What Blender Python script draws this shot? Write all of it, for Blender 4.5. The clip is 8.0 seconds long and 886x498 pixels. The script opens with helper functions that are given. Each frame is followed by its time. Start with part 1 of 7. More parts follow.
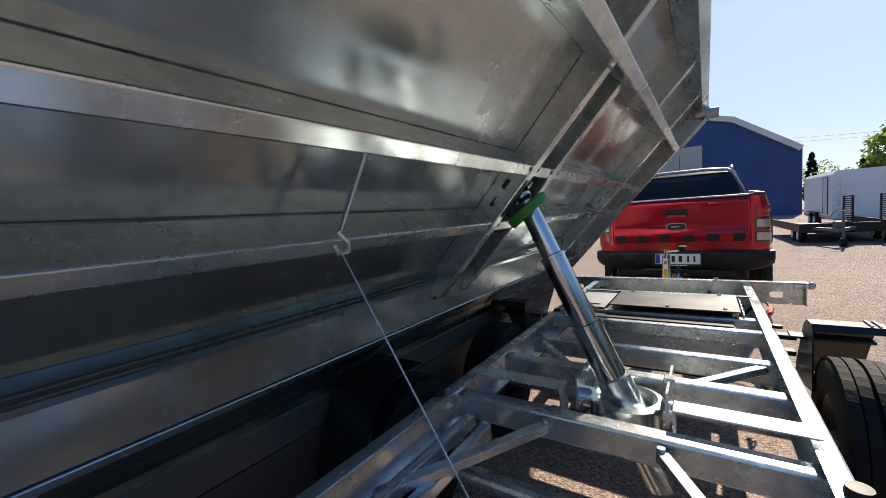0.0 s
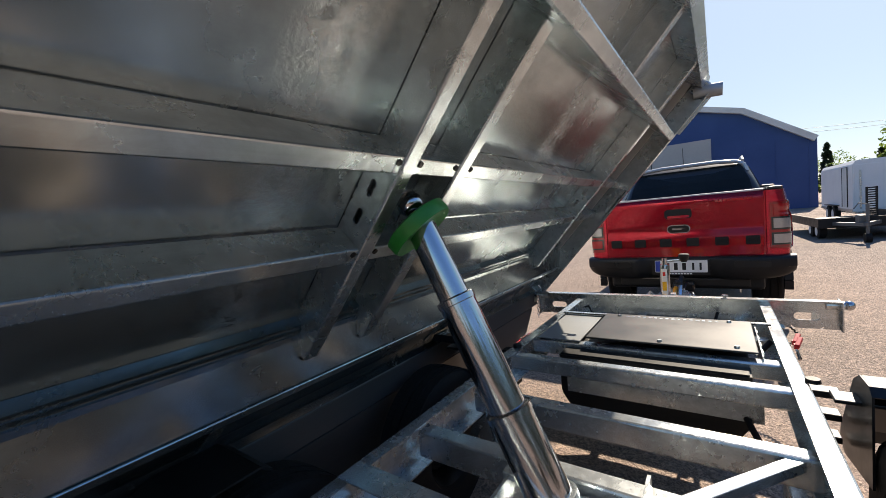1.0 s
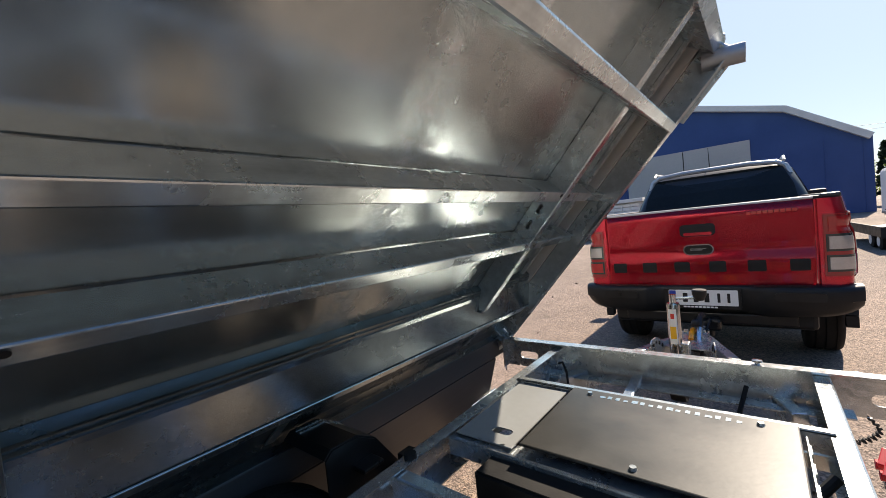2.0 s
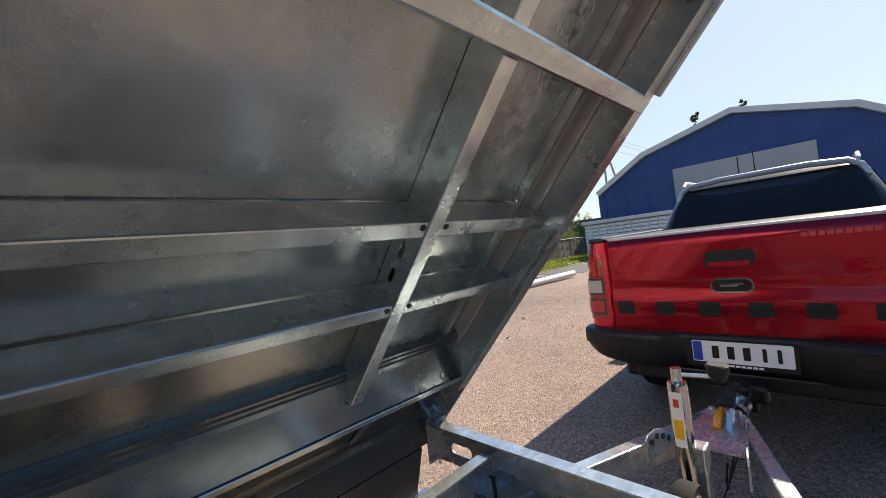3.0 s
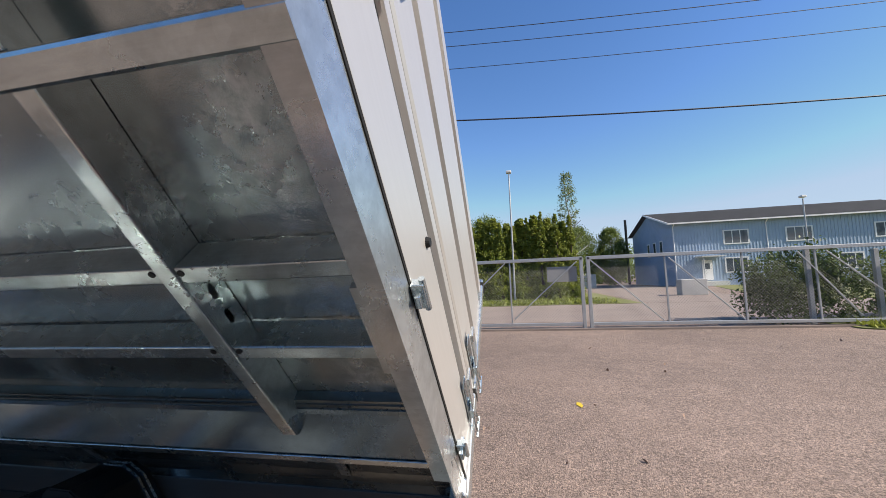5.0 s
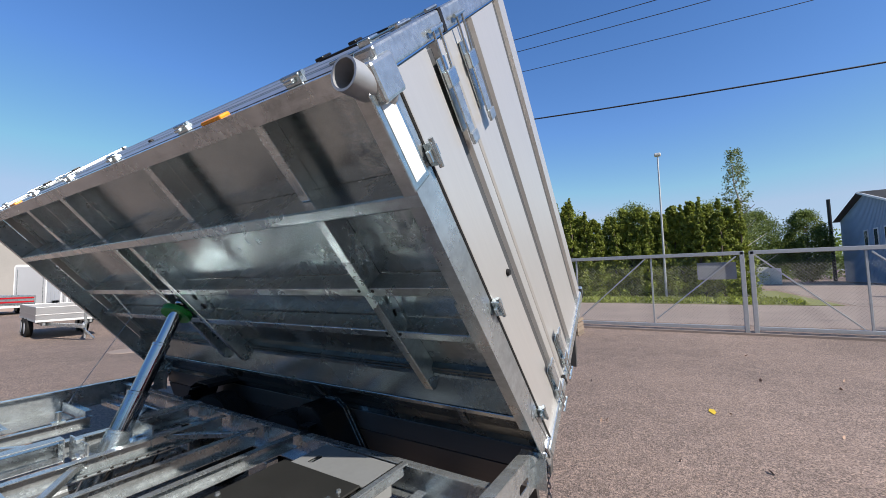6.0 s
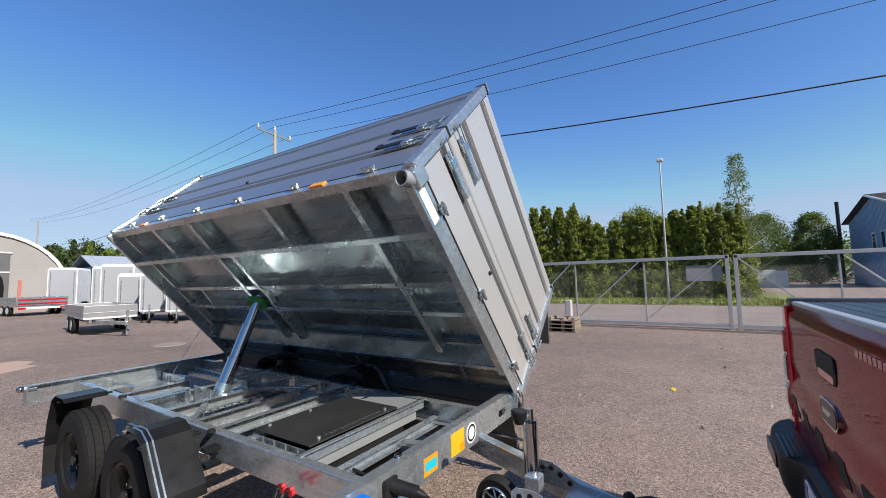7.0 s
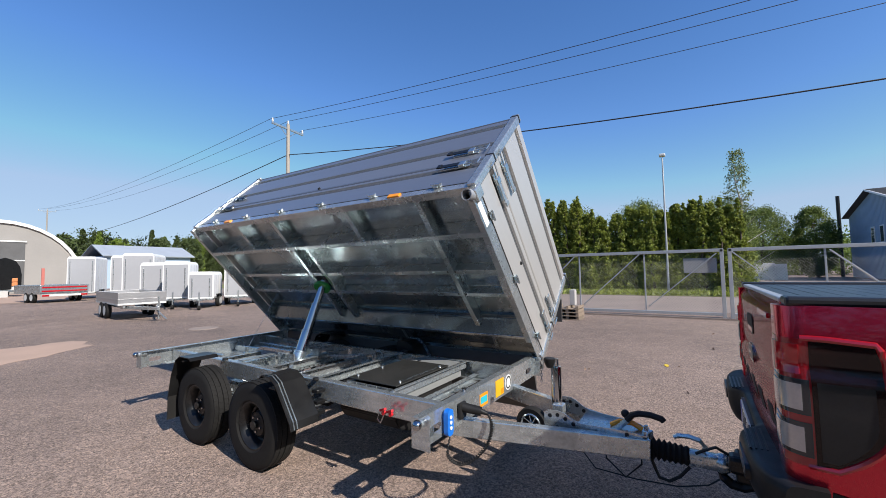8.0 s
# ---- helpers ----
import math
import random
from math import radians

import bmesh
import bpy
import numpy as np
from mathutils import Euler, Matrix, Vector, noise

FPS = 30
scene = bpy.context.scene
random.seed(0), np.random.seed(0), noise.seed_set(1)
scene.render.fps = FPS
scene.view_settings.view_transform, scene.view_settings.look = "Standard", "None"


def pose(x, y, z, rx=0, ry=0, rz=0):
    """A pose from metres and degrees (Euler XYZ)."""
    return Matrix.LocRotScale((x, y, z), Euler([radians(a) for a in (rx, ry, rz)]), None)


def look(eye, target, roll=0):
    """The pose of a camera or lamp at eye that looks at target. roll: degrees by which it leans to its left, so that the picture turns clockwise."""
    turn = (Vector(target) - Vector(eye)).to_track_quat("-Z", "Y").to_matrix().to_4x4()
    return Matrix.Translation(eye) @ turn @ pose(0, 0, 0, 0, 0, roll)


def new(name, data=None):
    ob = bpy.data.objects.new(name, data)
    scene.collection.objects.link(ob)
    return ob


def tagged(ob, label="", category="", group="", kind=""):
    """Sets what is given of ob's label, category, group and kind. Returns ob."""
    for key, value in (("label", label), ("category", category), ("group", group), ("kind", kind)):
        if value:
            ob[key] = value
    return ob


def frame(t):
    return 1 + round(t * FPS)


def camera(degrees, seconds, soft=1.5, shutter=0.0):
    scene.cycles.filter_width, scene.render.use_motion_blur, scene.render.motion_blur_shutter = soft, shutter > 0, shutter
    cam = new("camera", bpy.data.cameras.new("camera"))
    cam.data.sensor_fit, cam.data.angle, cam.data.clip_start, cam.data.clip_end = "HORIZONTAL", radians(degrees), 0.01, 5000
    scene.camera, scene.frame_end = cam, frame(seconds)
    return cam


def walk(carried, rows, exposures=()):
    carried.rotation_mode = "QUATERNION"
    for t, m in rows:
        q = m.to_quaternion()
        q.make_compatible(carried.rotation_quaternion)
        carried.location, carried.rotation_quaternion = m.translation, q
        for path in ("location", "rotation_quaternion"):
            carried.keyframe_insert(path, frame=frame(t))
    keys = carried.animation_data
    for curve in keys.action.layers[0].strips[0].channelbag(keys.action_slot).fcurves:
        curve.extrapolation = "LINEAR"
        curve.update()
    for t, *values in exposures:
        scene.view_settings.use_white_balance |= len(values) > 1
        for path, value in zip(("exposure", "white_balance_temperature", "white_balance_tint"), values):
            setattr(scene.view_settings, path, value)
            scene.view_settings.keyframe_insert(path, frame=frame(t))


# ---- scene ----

# ================= camera and walk =================
cam = camera(97.3, 8.0, soft=0.7)
ROWS = [
    (0.0, 0.282, -3.684, 1.314, 85.36, 3.80, 33.85),
    (0.5, 0.311, -3.349, 1.332, 85.41, 4.90, 34.04),
    (1.0, 0.321, -2.979, 1.333, 85.76, 5.30, 35.00),
    (1.2, 0.343, -2.813, 1.331, 86.07, 5.47, 35.68),
    (2.3, 0.385, -1.738, 1.379, 88.11, 6.20, 40.55),
    (2.5, 0.390, -1.535, 1.371, 88.60, 6.42, 41.61),
    (3.0, 0.427, -1.108, 1.407, 90.32, 6.93, 45.21),
    (3.5, 0.432, -0.660, 1.402, 92.25, 6.76, 52.51),
    (4.0, 0.523, -0.265, 1.392, 94.50, 5.87, 64.59),
    (4.5, 0.533, 0.064, 1.416, 95.56, 4.45, 81.74),
    (5.0, 0.474, 0.290, 1.426, 94.81, 2.16, 101.59),
    (5.2, 0.534, 0.381, 1.452, 94.52, 1.55, 109.80),
    (6.3, 1.205, 0.819, 1.525, 94.36, 1.30, 122.09),
    (6.5, 1.382, 0.966, 1.530, 94.72, 1.28, 122.33),
    (7.0, 1.772, 1.161, 1.492, 94.55, 1.35, 122.87),
    (7.5, 2.172, 1.188, 1.473, 93.94, 1.12, 123.31),
    (8.0, 2.581, 1.281, 1.473, 93.26, 0.99, 123.07),
]
EXPO = [(0.0, 0.86, 7320, 13), (1.0, 0.91, 7500, 13), (2.5, 1.03, 7640, 13), (3.5, 0.99, 7790, 13), (4.0, 0.78, 7740, 13), (4.5, 0.64, 7540, 13), (5.0, 0.61, 7010, 13), (6.5, 0.45, 6510, 12), (8.0, 0.47, 6460, 12)]
walk(cam, [(t, pose(x, y, z, rx, ry, rz)) for t, x, y, z, rx, ry, rz in ROWS], EXPO)

# ================= light =================
SUN_TO = Vector((0.27, 1.25, 1.0)).normalized()
SUN_EL = math.asin(SUN_TO.z)
SUN_AZ = math.atan2(SUN_TO.x, SUN_TO.y)
world = bpy.data.worlds.new("sky_world")
scene.world = world
world.use_nodes = True
wn = world.node_tree
sky = wn.nodes.new("ShaderNodeTexSky")
sky.sky_type = "NISHITA"
sky.sun_disc = False
sky.sun_elevation = SUN_EL
sky.sun_rotation = SUN_AZ
sky.air_density = 1.0
sky.dust_density = 0.25
sky.ozone_density = 2.4
tone = wn.nodes.new("ShaderNodeHueSaturation")
tone.inputs["Saturation"].default_value = 1.25
tone.inputs["Hue"].default_value = 0.508
wn.links.new(sky.outputs[0], tone.inputs["Color"])
# summer haze: the horizon stays pale and does not outshine the sky above it
haze = wn.nodes.new("ShaderNodeMixRGB")
haze.blend_type = "DARKEN"
haze.inputs[0].default_value = 0.85
haze.inputs[2].default_value = (2.25, 3.0, 4.0, 1)
wn.links.new(tone.outputs[0], haze.inputs[1])
wn.links.new(haze.outputs[0], wn.nodes["Background"].inputs[0])
wn.nodes["Background"].inputs[1].default_value = 0.132
sun = new("sun", bpy.data.lights.new("sun", "SUN"))
sun.data.energy = 5.0
sun.data.angle = radians(0.6)
sun.data.color = (1.0, 0.95, 0.87)
sun.matrix_world = look((0, 0, 0), -SUN_TO)

# ================= materials =================
def nodes_of(m):
    m.use_nodes = True
    t = m.node_tree
    return t, t.nodes["Principled BSDF"]


def surf(name, a, b=None, scale=6.0, fine=60.0, rough=0.5, rvar=0.12, metal=0.0, bump=0.0, coat=0.0, stretch=(1, 1, 1), mix=0.5, spread=0.25):
    """Two-scale procedural surface: colours a and b mingle by broad noise, fine grain and relief on top."""
    m = bpy.data.materials.new(name)
    t, p = nodes_of(m)
    L = t.links.new
    N = t.nodes.new
    b = b or tuple(c * 0.8 for c in a)
    geo = N("ShaderNodeTexCoord")
    mp = N("ShaderNodeMapping")
    mp.inputs["Scale"].default_value = stretch
    L(geo.outputs["Object"], mp.inputs[0])
    n1 = N("ShaderNodeTexNoise")
    n1.inputs["Scale"].default_value = scale
    n1.inputs["Detail"].default_value = 6
    n1.inputs["Roughness"].default_value = 0.6
    L(mp.outputs[0], n1.inputs[0])
    n2 = N("ShaderNodeTexNoise")
    n2.inputs["Scale"].default_value = fine
    n2.inputs["Detail"].default_value = 3
    L(mp.outputs[0], n2.inputs[0])
    add = N("ShaderNodeMath")
    add.operation = "MULTIPLY_ADD"
    L(n2.outputs[0], add.inputs[0])
    add.inputs[1].default_value = 0.35
    L(n1.outputs[0], add.inputs[2])
    ramp = N("ShaderNodeValToRGB")
    mid = 0.675 + (0.5 - mix) * 0.3
    ramp.color_ramp.elements[0].position = max(0.0, mid - spread)
    ramp.color_ramp.elements[1].position = min(1.0, mid + spread)
    ramp.color_ramp.elements[0].color = (*a, 1)
    ramp.color_ramp.elements[1].color = (*b, 1)
    L(add.outputs[0], ramp.inputs[0])
    L(ramp.outputs[0], p.inputs["Base Color"])
    rr = N("ShaderNodeMapRange")
    rr.inputs[1].default_value, rr.inputs[2].default_value = 0.3, 0.75
    rr.inputs[3].default_value, rr.inputs[4].default_value = max(0.02, rough - rvar), min(1, rough + rvar)
    L(n1.outputs[0], rr.inputs[0])
    L(rr.outputs[0], p.inputs["Roughness"])
    p.inputs["Metallic"].default_value = metal
    if coat:
        p.inputs["Coat Weight"].default_value = coat
        p.inputs["Coat Roughness"].default_value = 0.04
    if bump:
        bp = N("ShaderNodeBump")
        bp.inputs["Strength"].default_value = min(1.0, bump)
        bp.inputs["Distance"].default_value = 0.01
        L(add.outputs[0], bp.inputs["Height"])
        L(bp.outputs[0], p.inputs["Normal"])
    return m


def plain(name, c, rough=0.5, metal=0.0, **kw):
    return surf(name, c, tuple(min(1, x * 0.86) for x in c), rough=rough, metal=metal, rvar=min(0.08, rough * 0.4), **kw)


def per_piece(m, low=0.75, high=1.2):
    """Lets pieces of one kind differ in tone."""
    t = m.node_tree
    p = t.nodes["Principled BSDF"]
    src = p.inputs["Base Color"].links[0].from_socket
    info = t.nodes.new("ShaderNodeObjectInfo")
    r = t.nodes.new("ShaderNodeMapRange")
    r.inputs[3].default_value, r.inputs[4].default_value = low, high
    t.links.new(info.outputs["Random"], r.inputs[0])
    v = t.nodes.new("ShaderNodeHueSaturation")
    t.links.new(r.outputs[0], v.inputs["Value"])
    t.links.new(src, v.inputs["Color"])
    t.links.new(v.outputs[0], p.inputs["Base Color"])
    return m


def galvanised(name, tone, rough, wave=0.25, scuff=0.5, spangle=0.12, metal=0.95, bands=False, streak=0.0, tint=(0.89, 0.955, 0.97)):
    """Zinc sheet: cloudy tone, fine crystals, uneven sheet, and scuffed pale patches."""
    m = surf(name, tuple(c * tone for c in tint), tuple(c * tone * 0.70 for c in tint), scale=2.4, fine=30, rough=rough, rvar=0.10, metal=metal)
    t = m.node_tree
    p = t.nodes["Principled BSDF"]
    N, L = t.nodes.new, t.links.new
    tc = N("ShaderNodeTexCoord")
    big = N("ShaderNodeTexNoise")
    big.inputs["Scale"].default_value = 1.5
    big.inputs["Detail"].default_value = 3
    big.inputs["Distortion"].default_value = 0.3
    st = N("ShaderNodeMapping")
    st.inputs["Scale"].default_value = (0.75, 1.5, 1.0)
    L(tc.outputs["Object"], st.inputs[0])
    L(st.outputs[0], big.inputs[0])
    small = N("ShaderNodeTexNoise")
    small.inputs["Scale"].default_value = 24
    small.inputs["Detail"].default_value = 7
    small.inputs["Roughness"].default_value = 0.65
    small.inputs["Distortion"].default_value = 0.2
    L(tc.outputs["Object"], small.inputs[0])
    s1 = N("ShaderNodeMapRange")
    s1.inputs[1].default_value, s1.inputs[2].default_value = 0.60, 0.70
    L(big.outputs[0], s1.inputs[0])
    s2 = N("ShaderNodeMapRange")
    s2.inputs[1].default_value, s2.inputs[2].default_value = 0.42, 0.66
    L(small.outputs[0], s2.inputs[0])
    patchy = N("ShaderNodeMath")
    patchy.operation = "MULTIPLY"
    L(s1.outputs[0], patchy.inputs[0])
    L(s2.outputs[0], patchy.inputs[1])
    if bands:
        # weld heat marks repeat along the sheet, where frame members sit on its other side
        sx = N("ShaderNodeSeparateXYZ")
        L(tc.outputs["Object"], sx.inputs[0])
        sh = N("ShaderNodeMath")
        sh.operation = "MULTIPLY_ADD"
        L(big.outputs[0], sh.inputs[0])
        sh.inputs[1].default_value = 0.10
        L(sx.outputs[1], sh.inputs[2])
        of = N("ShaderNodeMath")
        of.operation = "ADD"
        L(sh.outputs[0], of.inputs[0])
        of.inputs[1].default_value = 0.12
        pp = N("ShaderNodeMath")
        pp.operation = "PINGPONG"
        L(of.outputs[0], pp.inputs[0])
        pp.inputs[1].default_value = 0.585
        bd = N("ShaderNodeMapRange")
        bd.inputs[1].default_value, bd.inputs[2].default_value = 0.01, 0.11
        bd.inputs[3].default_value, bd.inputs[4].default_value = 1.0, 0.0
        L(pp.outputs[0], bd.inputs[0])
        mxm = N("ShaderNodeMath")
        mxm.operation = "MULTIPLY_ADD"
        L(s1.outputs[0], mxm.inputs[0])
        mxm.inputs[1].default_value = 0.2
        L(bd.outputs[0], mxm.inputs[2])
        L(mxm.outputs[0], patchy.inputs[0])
    k = N("ShaderNodeMath")
    k.operation = "MULTIPLY"
    k.inputs[1].default_value = scuff
    L(patchy.outputs[0], k.inputs[0])
    src = p.inputs["Base Color"].links[0].from_socket
    mx = N("ShaderNodeMix")
    mx.data_type = "RGBA"
    L(k.outputs[0], mx.inputs[0])
    L(src, mx.inputs[6])
    mx.inputs[7].default_value = (0.66, 0.70, 0.71, 1)
    L(mx.outputs[2], p.inputs["Base Color"])
    nz = N("ShaderNodeTexNoise")
    nz.inputs["Scale"].default_value = 2.2
    nz.inputs["Detail"].default_value = 2
    L(tc.outputs["Object"], nz.inputs[0])
    b1 = N("ShaderNodeBump")
    b1.inputs["Strength"].default_value = wave
    b1.inputs["Distance"].default_value = 0.03
    L(nz.outputs[0], b1.inputs["Height"])
    b2 = N("ShaderNodeBump")
    b2.inputs["Strength"].default_value = 0.5 * scuff
    b2.inputs["Distance"].default_value = 0.008
    L(patchy.outputs[0], b2.inputs["Height"])
    L(b1.outputs[0], b2.inputs["Normal"])
    L(b2.outputs[0], p.inputs["Normal"])
    # crystal flowers of the zinc, in tone and gloss
    vo = N("ShaderNodeTexVoronoi")
    vo.inputs["Scale"].default_value = 55
    L(tc.outputs["Object"], vo.inputs["Vector"])
    se = N("ShaderNodeSeparateColor")
    L(vo.outputs["Color"], se.inputs[0])
    cloud = N("ShaderNodeTexNoise")
    cloud.inputs["Scale"].default_value = 9
    cloud.inputs["Detail"].default_value = 5
    L(tc.outputs["Object"], cloud.inputs[0])
    mulc = N("ShaderNodeMath")
    mulc.operation = "MULTIPLY"
    L(se.outputs[0], mulc.inputs[0])
    L(cloud.outputs[0], mulc.inputs[1])
    tone_r = N("ShaderNodeMapRange")
    tone_r.inputs[1].default_value, tone_r.inputs[2].default_value = 0.0, 0.65
    tone_r.inputs[3].default_value, tone_r.inputs[4].default_value = 1 - spangle, 1 + spangle
    L(mulc.outputs[0], tone_r.inputs[0])
    hv = N("ShaderNodeHueSaturation")
    L(tone_r.outputs[0], hv.inputs["Value"])
    L(mx.outputs[2], hv.inputs["Color"])
    L(hv.outputs[0], p.inputs["Base Color"])
    rs = p.inputs["Roughness"].links[0].from_socket
    ra = N("ShaderNodeMath")
    ra.operation = "MULTIPLY_ADD"
    L(mulc.outputs[0], ra.inputs[0])
    ra.inputs[1].default_value = spangle * 0.9
    L(rs, ra.inputs[2])
    L(ra.outputs[0], p.inputs["Roughness"])
    if streak:
        # rolling marks and wiped dirt along the sheet, with duller blotches
        sm = N("ShaderNodeMapping")
        sm.inputs["Scale"].default_value = (14.0, 0.9, 14.0)
        L(tc.outputs["Object"], sm.inputs[0])
        sn = N("ShaderNodeTexNoise")
        sn.inputs["Scale"].default_value = 2.0
        sn.inputs["Detail"].default_value = 8
        sn.inputs["Roughness"].default_value = 0.7
        L(sm.outputs[0], sn.inputs[0])
        sr = N("ShaderNodeMapRange")
        sr.inputs[1].default_value, sr.inputs[2].default_value = 0.32, 0.68
        sr.inputs[3].default_value, sr.inputs[4].default_value = 1 - streak, 1 + 0.6 * streak
        L(sn.outputs[0], sr.inputs[0])
        blot = N("ShaderNodeTexNoise")
        blot.inputs["Scale"].default_value = 6
        blot.inputs["Detail"].default_value = 8
        blot.inputs["Roughness"].default_value = 0.72
        blot.inputs["Distortion"].default_value = 0.6
        L(tc.outputs["Object"], blot.inputs[0])
        br = N("ShaderNodeMapRange")
        br.inputs[1].default_value, br.inputs[2].default_value = 0.36, 0.62
        br.inputs[3].default_value, br.inputs[4].default_value = 1 - 0.8 * streak, 1.08
        L(blot.outputs[0], br.inputs[0])
        bs = N("ShaderNodeMath")
        bs.operation = "MULTIPLY"
        L(sr.outputs[0], bs.inputs[0])
        L(br.outputs[0], bs.inputs[1])
        h2 = N("ShaderNodeHueSaturation")
        L(bs.outputs[0], h2.inputs["Value"])
        L(hv.outputs[0], h2.inputs["Color"])
        L(h2.outputs[0], p.inputs["Base Color"])
        rb = N("ShaderNodeMath")
        rb.operation = "MULTIPLY_ADD"
        L(br.outputs[0], rb.inputs[0])
        rb.inputs[1].default_value = -0.30
        add0 = N("ShaderNodeMath")
        add0.operation = "ADD"
        L(ra.outputs[0], add0.inputs[0])
        add0.inputs[1].default_value = 0.27
        L(add0.outputs[0], rb.inputs[2])
        L(rb.outputs[0], p.inputs["Roughness"])
    return m


def ground_material():
    """Worn asphalt: pale stone chips in dark brown-grey binder, broad stains and dusty tracks."""
    m = bpy.data.materials.new("worn_asphalt")
    t, p = nodes_of(m)
    N, L = t.nodes.new, t.links.new
    tc = N("ShaderNodeTexCoord")
    chips = N("ShaderNodeTexVoronoi")
    chips.inputs["Scale"].default_value = 150
    L(tc.outputs["Object"], chips.inputs["Vector"])
    sep = N("ShaderNodeSeparateColor")
    L(chips.outputs["Color"], sep.inputs[0])
    grain = N("ShaderNodeTexNoise")
    grain.inputs["Scale"].default_value = 60
    grain.inputs["Detail"].default_value = 5
    L(tc.outputs["Object"], grain.inputs[0])
    s1 = N("ShaderNodeMath")
    s1.operation = "MULTIPLY_ADD"
    L(grain.outputs[0], s1.inputs[0])
    s1.inputs[1].default_value = 0.9
    L(sep.outputs[0], s1.inputs[2])
    stones = N("ShaderNodeTexVoronoi")
    stones.inputs["Scale"].default_value = 95
    L(tc.outputs["Object"], stones.inputs["Vector"])
    sep2 = N("ShaderNodeSeparateColor")
    L(stones.outputs["Color"], sep2.inputs[0])
    s2 = N("ShaderNodeMath")
    s2.operation = "MULTIPLY_ADD"
    L(sep2.outputs[1], s2.inputs[0])
    s2.inputs[1].default_value = 0.35
    L(s1.outputs[0], s2.inputs[2])
    s3 = N("ShaderNodeMath")
    s3.operation = "MULTIPLY_ADD"
    L(stones.outputs["Distance"], s3.inputs[0])
    s3.inputs[1].default_value = -0.5
    L(s2.outputs[0], s3.inputs[2])
    ramp = N("ShaderNodeValToRGB")
    e = ramp.color_ramp.elements
    e[0].position, e[0].color = 0.34, (0.118, 0.090, 0.076, 1)
    e[1].position, e[1].color = 1.25 / 1.4, (0.370, 0.275, 0.222, 1)
    k = e.new(0.68)
    k.color = (0.196, 0.144, 0.114, 1)
    L(s3.outputs[0], ramp.inputs[0])
    broad = N("ShaderNodeTexNoise")
    broad.inputs["Scale"].default_value = 0.22
    broad.inputs["Detail"].default_value = 7
    broad.inputs["Roughness"].default_value = 0.62
    L(tc.outputs["Object"], broad.inputs[0])
    mr = N("ShaderNodeMapRange")
    mr.inputs[1].default_value, mr.inputs[2].default_value = 0.3, 0.7
    mr.inputs[3].default_value, mr.inputs[4].default_value = 0.62, 1.22
    L(broad.outputs[0], mr.inputs[0])
    # scattered larger stones, pale and dark
    odd = N("ShaderNodeTexVoronoi")
    odd.inputs["Scale"].default_value = 62
    L(tc.outputs["Object"], odd.inputs["Vector"])
    so = N("ShaderNodeSeparateColor")
    L(odd.outputs["Color"], so.inputs[0])
    pick = N("ShaderNodeValToRGB")
    pick.color_ramp.interpolation = "CONSTANT"
    pe = pick.color_ramp.elements
    pe[0].position, pe[0].color = 0.0, (0.68, 0.67, 0.66, 1)
    pe[1].position, pe[1].color = 0.18, (1, 1, 1, 1)
    pn = pe.new(0.84)
    pn.color = (1.38, 1.34, 1.28, 1)
    L(so.outputs[2], pick.inputs[0])
    mid = N("ShaderNodeTexNoise")
    mid.inputs["Scale"].default_value = 2.6
    mid.inputs["Detail"].default_value = 6
    mid.inputs["Roughness"].default_value = 0.7
    L(tc.outputs["Object"], mid.inputs[0])
    mm = N("ShaderNodeMapRange")
    mm.inputs[1].default_value, mm.inputs[2].default_value = 0.3, 0.7
    mm.inputs[3].default_value, mm.inputs[4].default_value = 0.86, 1.12
    L(mid.outputs[0], mm.inputs[0])
    both = N("ShaderNodeMath")
    both.operation = "MULTIPLY"
    L(mr.outputs[0], both.inputs[0])
    L(mm.outputs[0], both.inputs[1])
    stone = N("ShaderNodeMix")
    stone.data_type = "RGBA"
    stone.blend_type = "MULTIPLY"
    stone.inputs[0].default_value = 1.0
    L(ramp.outputs[0], stone.inputs[6])
    L(pick.outputs[0], stone.inputs[7])
    dust = N("ShaderNodeTexNoise")
    dust.inputs["Scale"].default_value = 0.45
    dust.inputs["Detail"].default_value = 8
    dust.inputs["Roughness"].default_value = 0.7
    L(tc.outputs["Object"], dust.inputs[0])
    dm = N("ShaderNodeMapRange")
    dm.inputs[1].default_value, dm.inputs[2].default_value = 0.48, 0.72
    dm.inputs[3].default_value, dm.inputs[4].default_value = 0.0, 0.45
    L(dust.outputs[0], dm.inputs[0])
    dusty = N("ShaderNodeMix")
    dusty.data_type = "RGBA"
    L(dm.outputs[0], dusty.inputs[0])
    L(stone.outputs[2], dusty.inputs[6])
    dusty.inputs[7].default_value = (0.21, 0.148, 0.112, 1)
    hs = N("ShaderNodeHueSaturation")
    L(both.outputs[0], hs.inputs["Value"])
    L(dusty.outputs[2], hs.inputs["Color"])
    L(hs.outputs[0], p.inputs["Base Color"])
    p.inputs["Roughness"].default_value = 0.86
    bp = N("ShaderNodeBump")
    bp.inputs["Strength"].default_value = 0.8
    bp.inputs["Distance"].default_value = 0.012
    L(s3.outputs[0], bp.inputs["Height"])
    L(bp.outputs[0], p.inputs["Normal"])
    return m


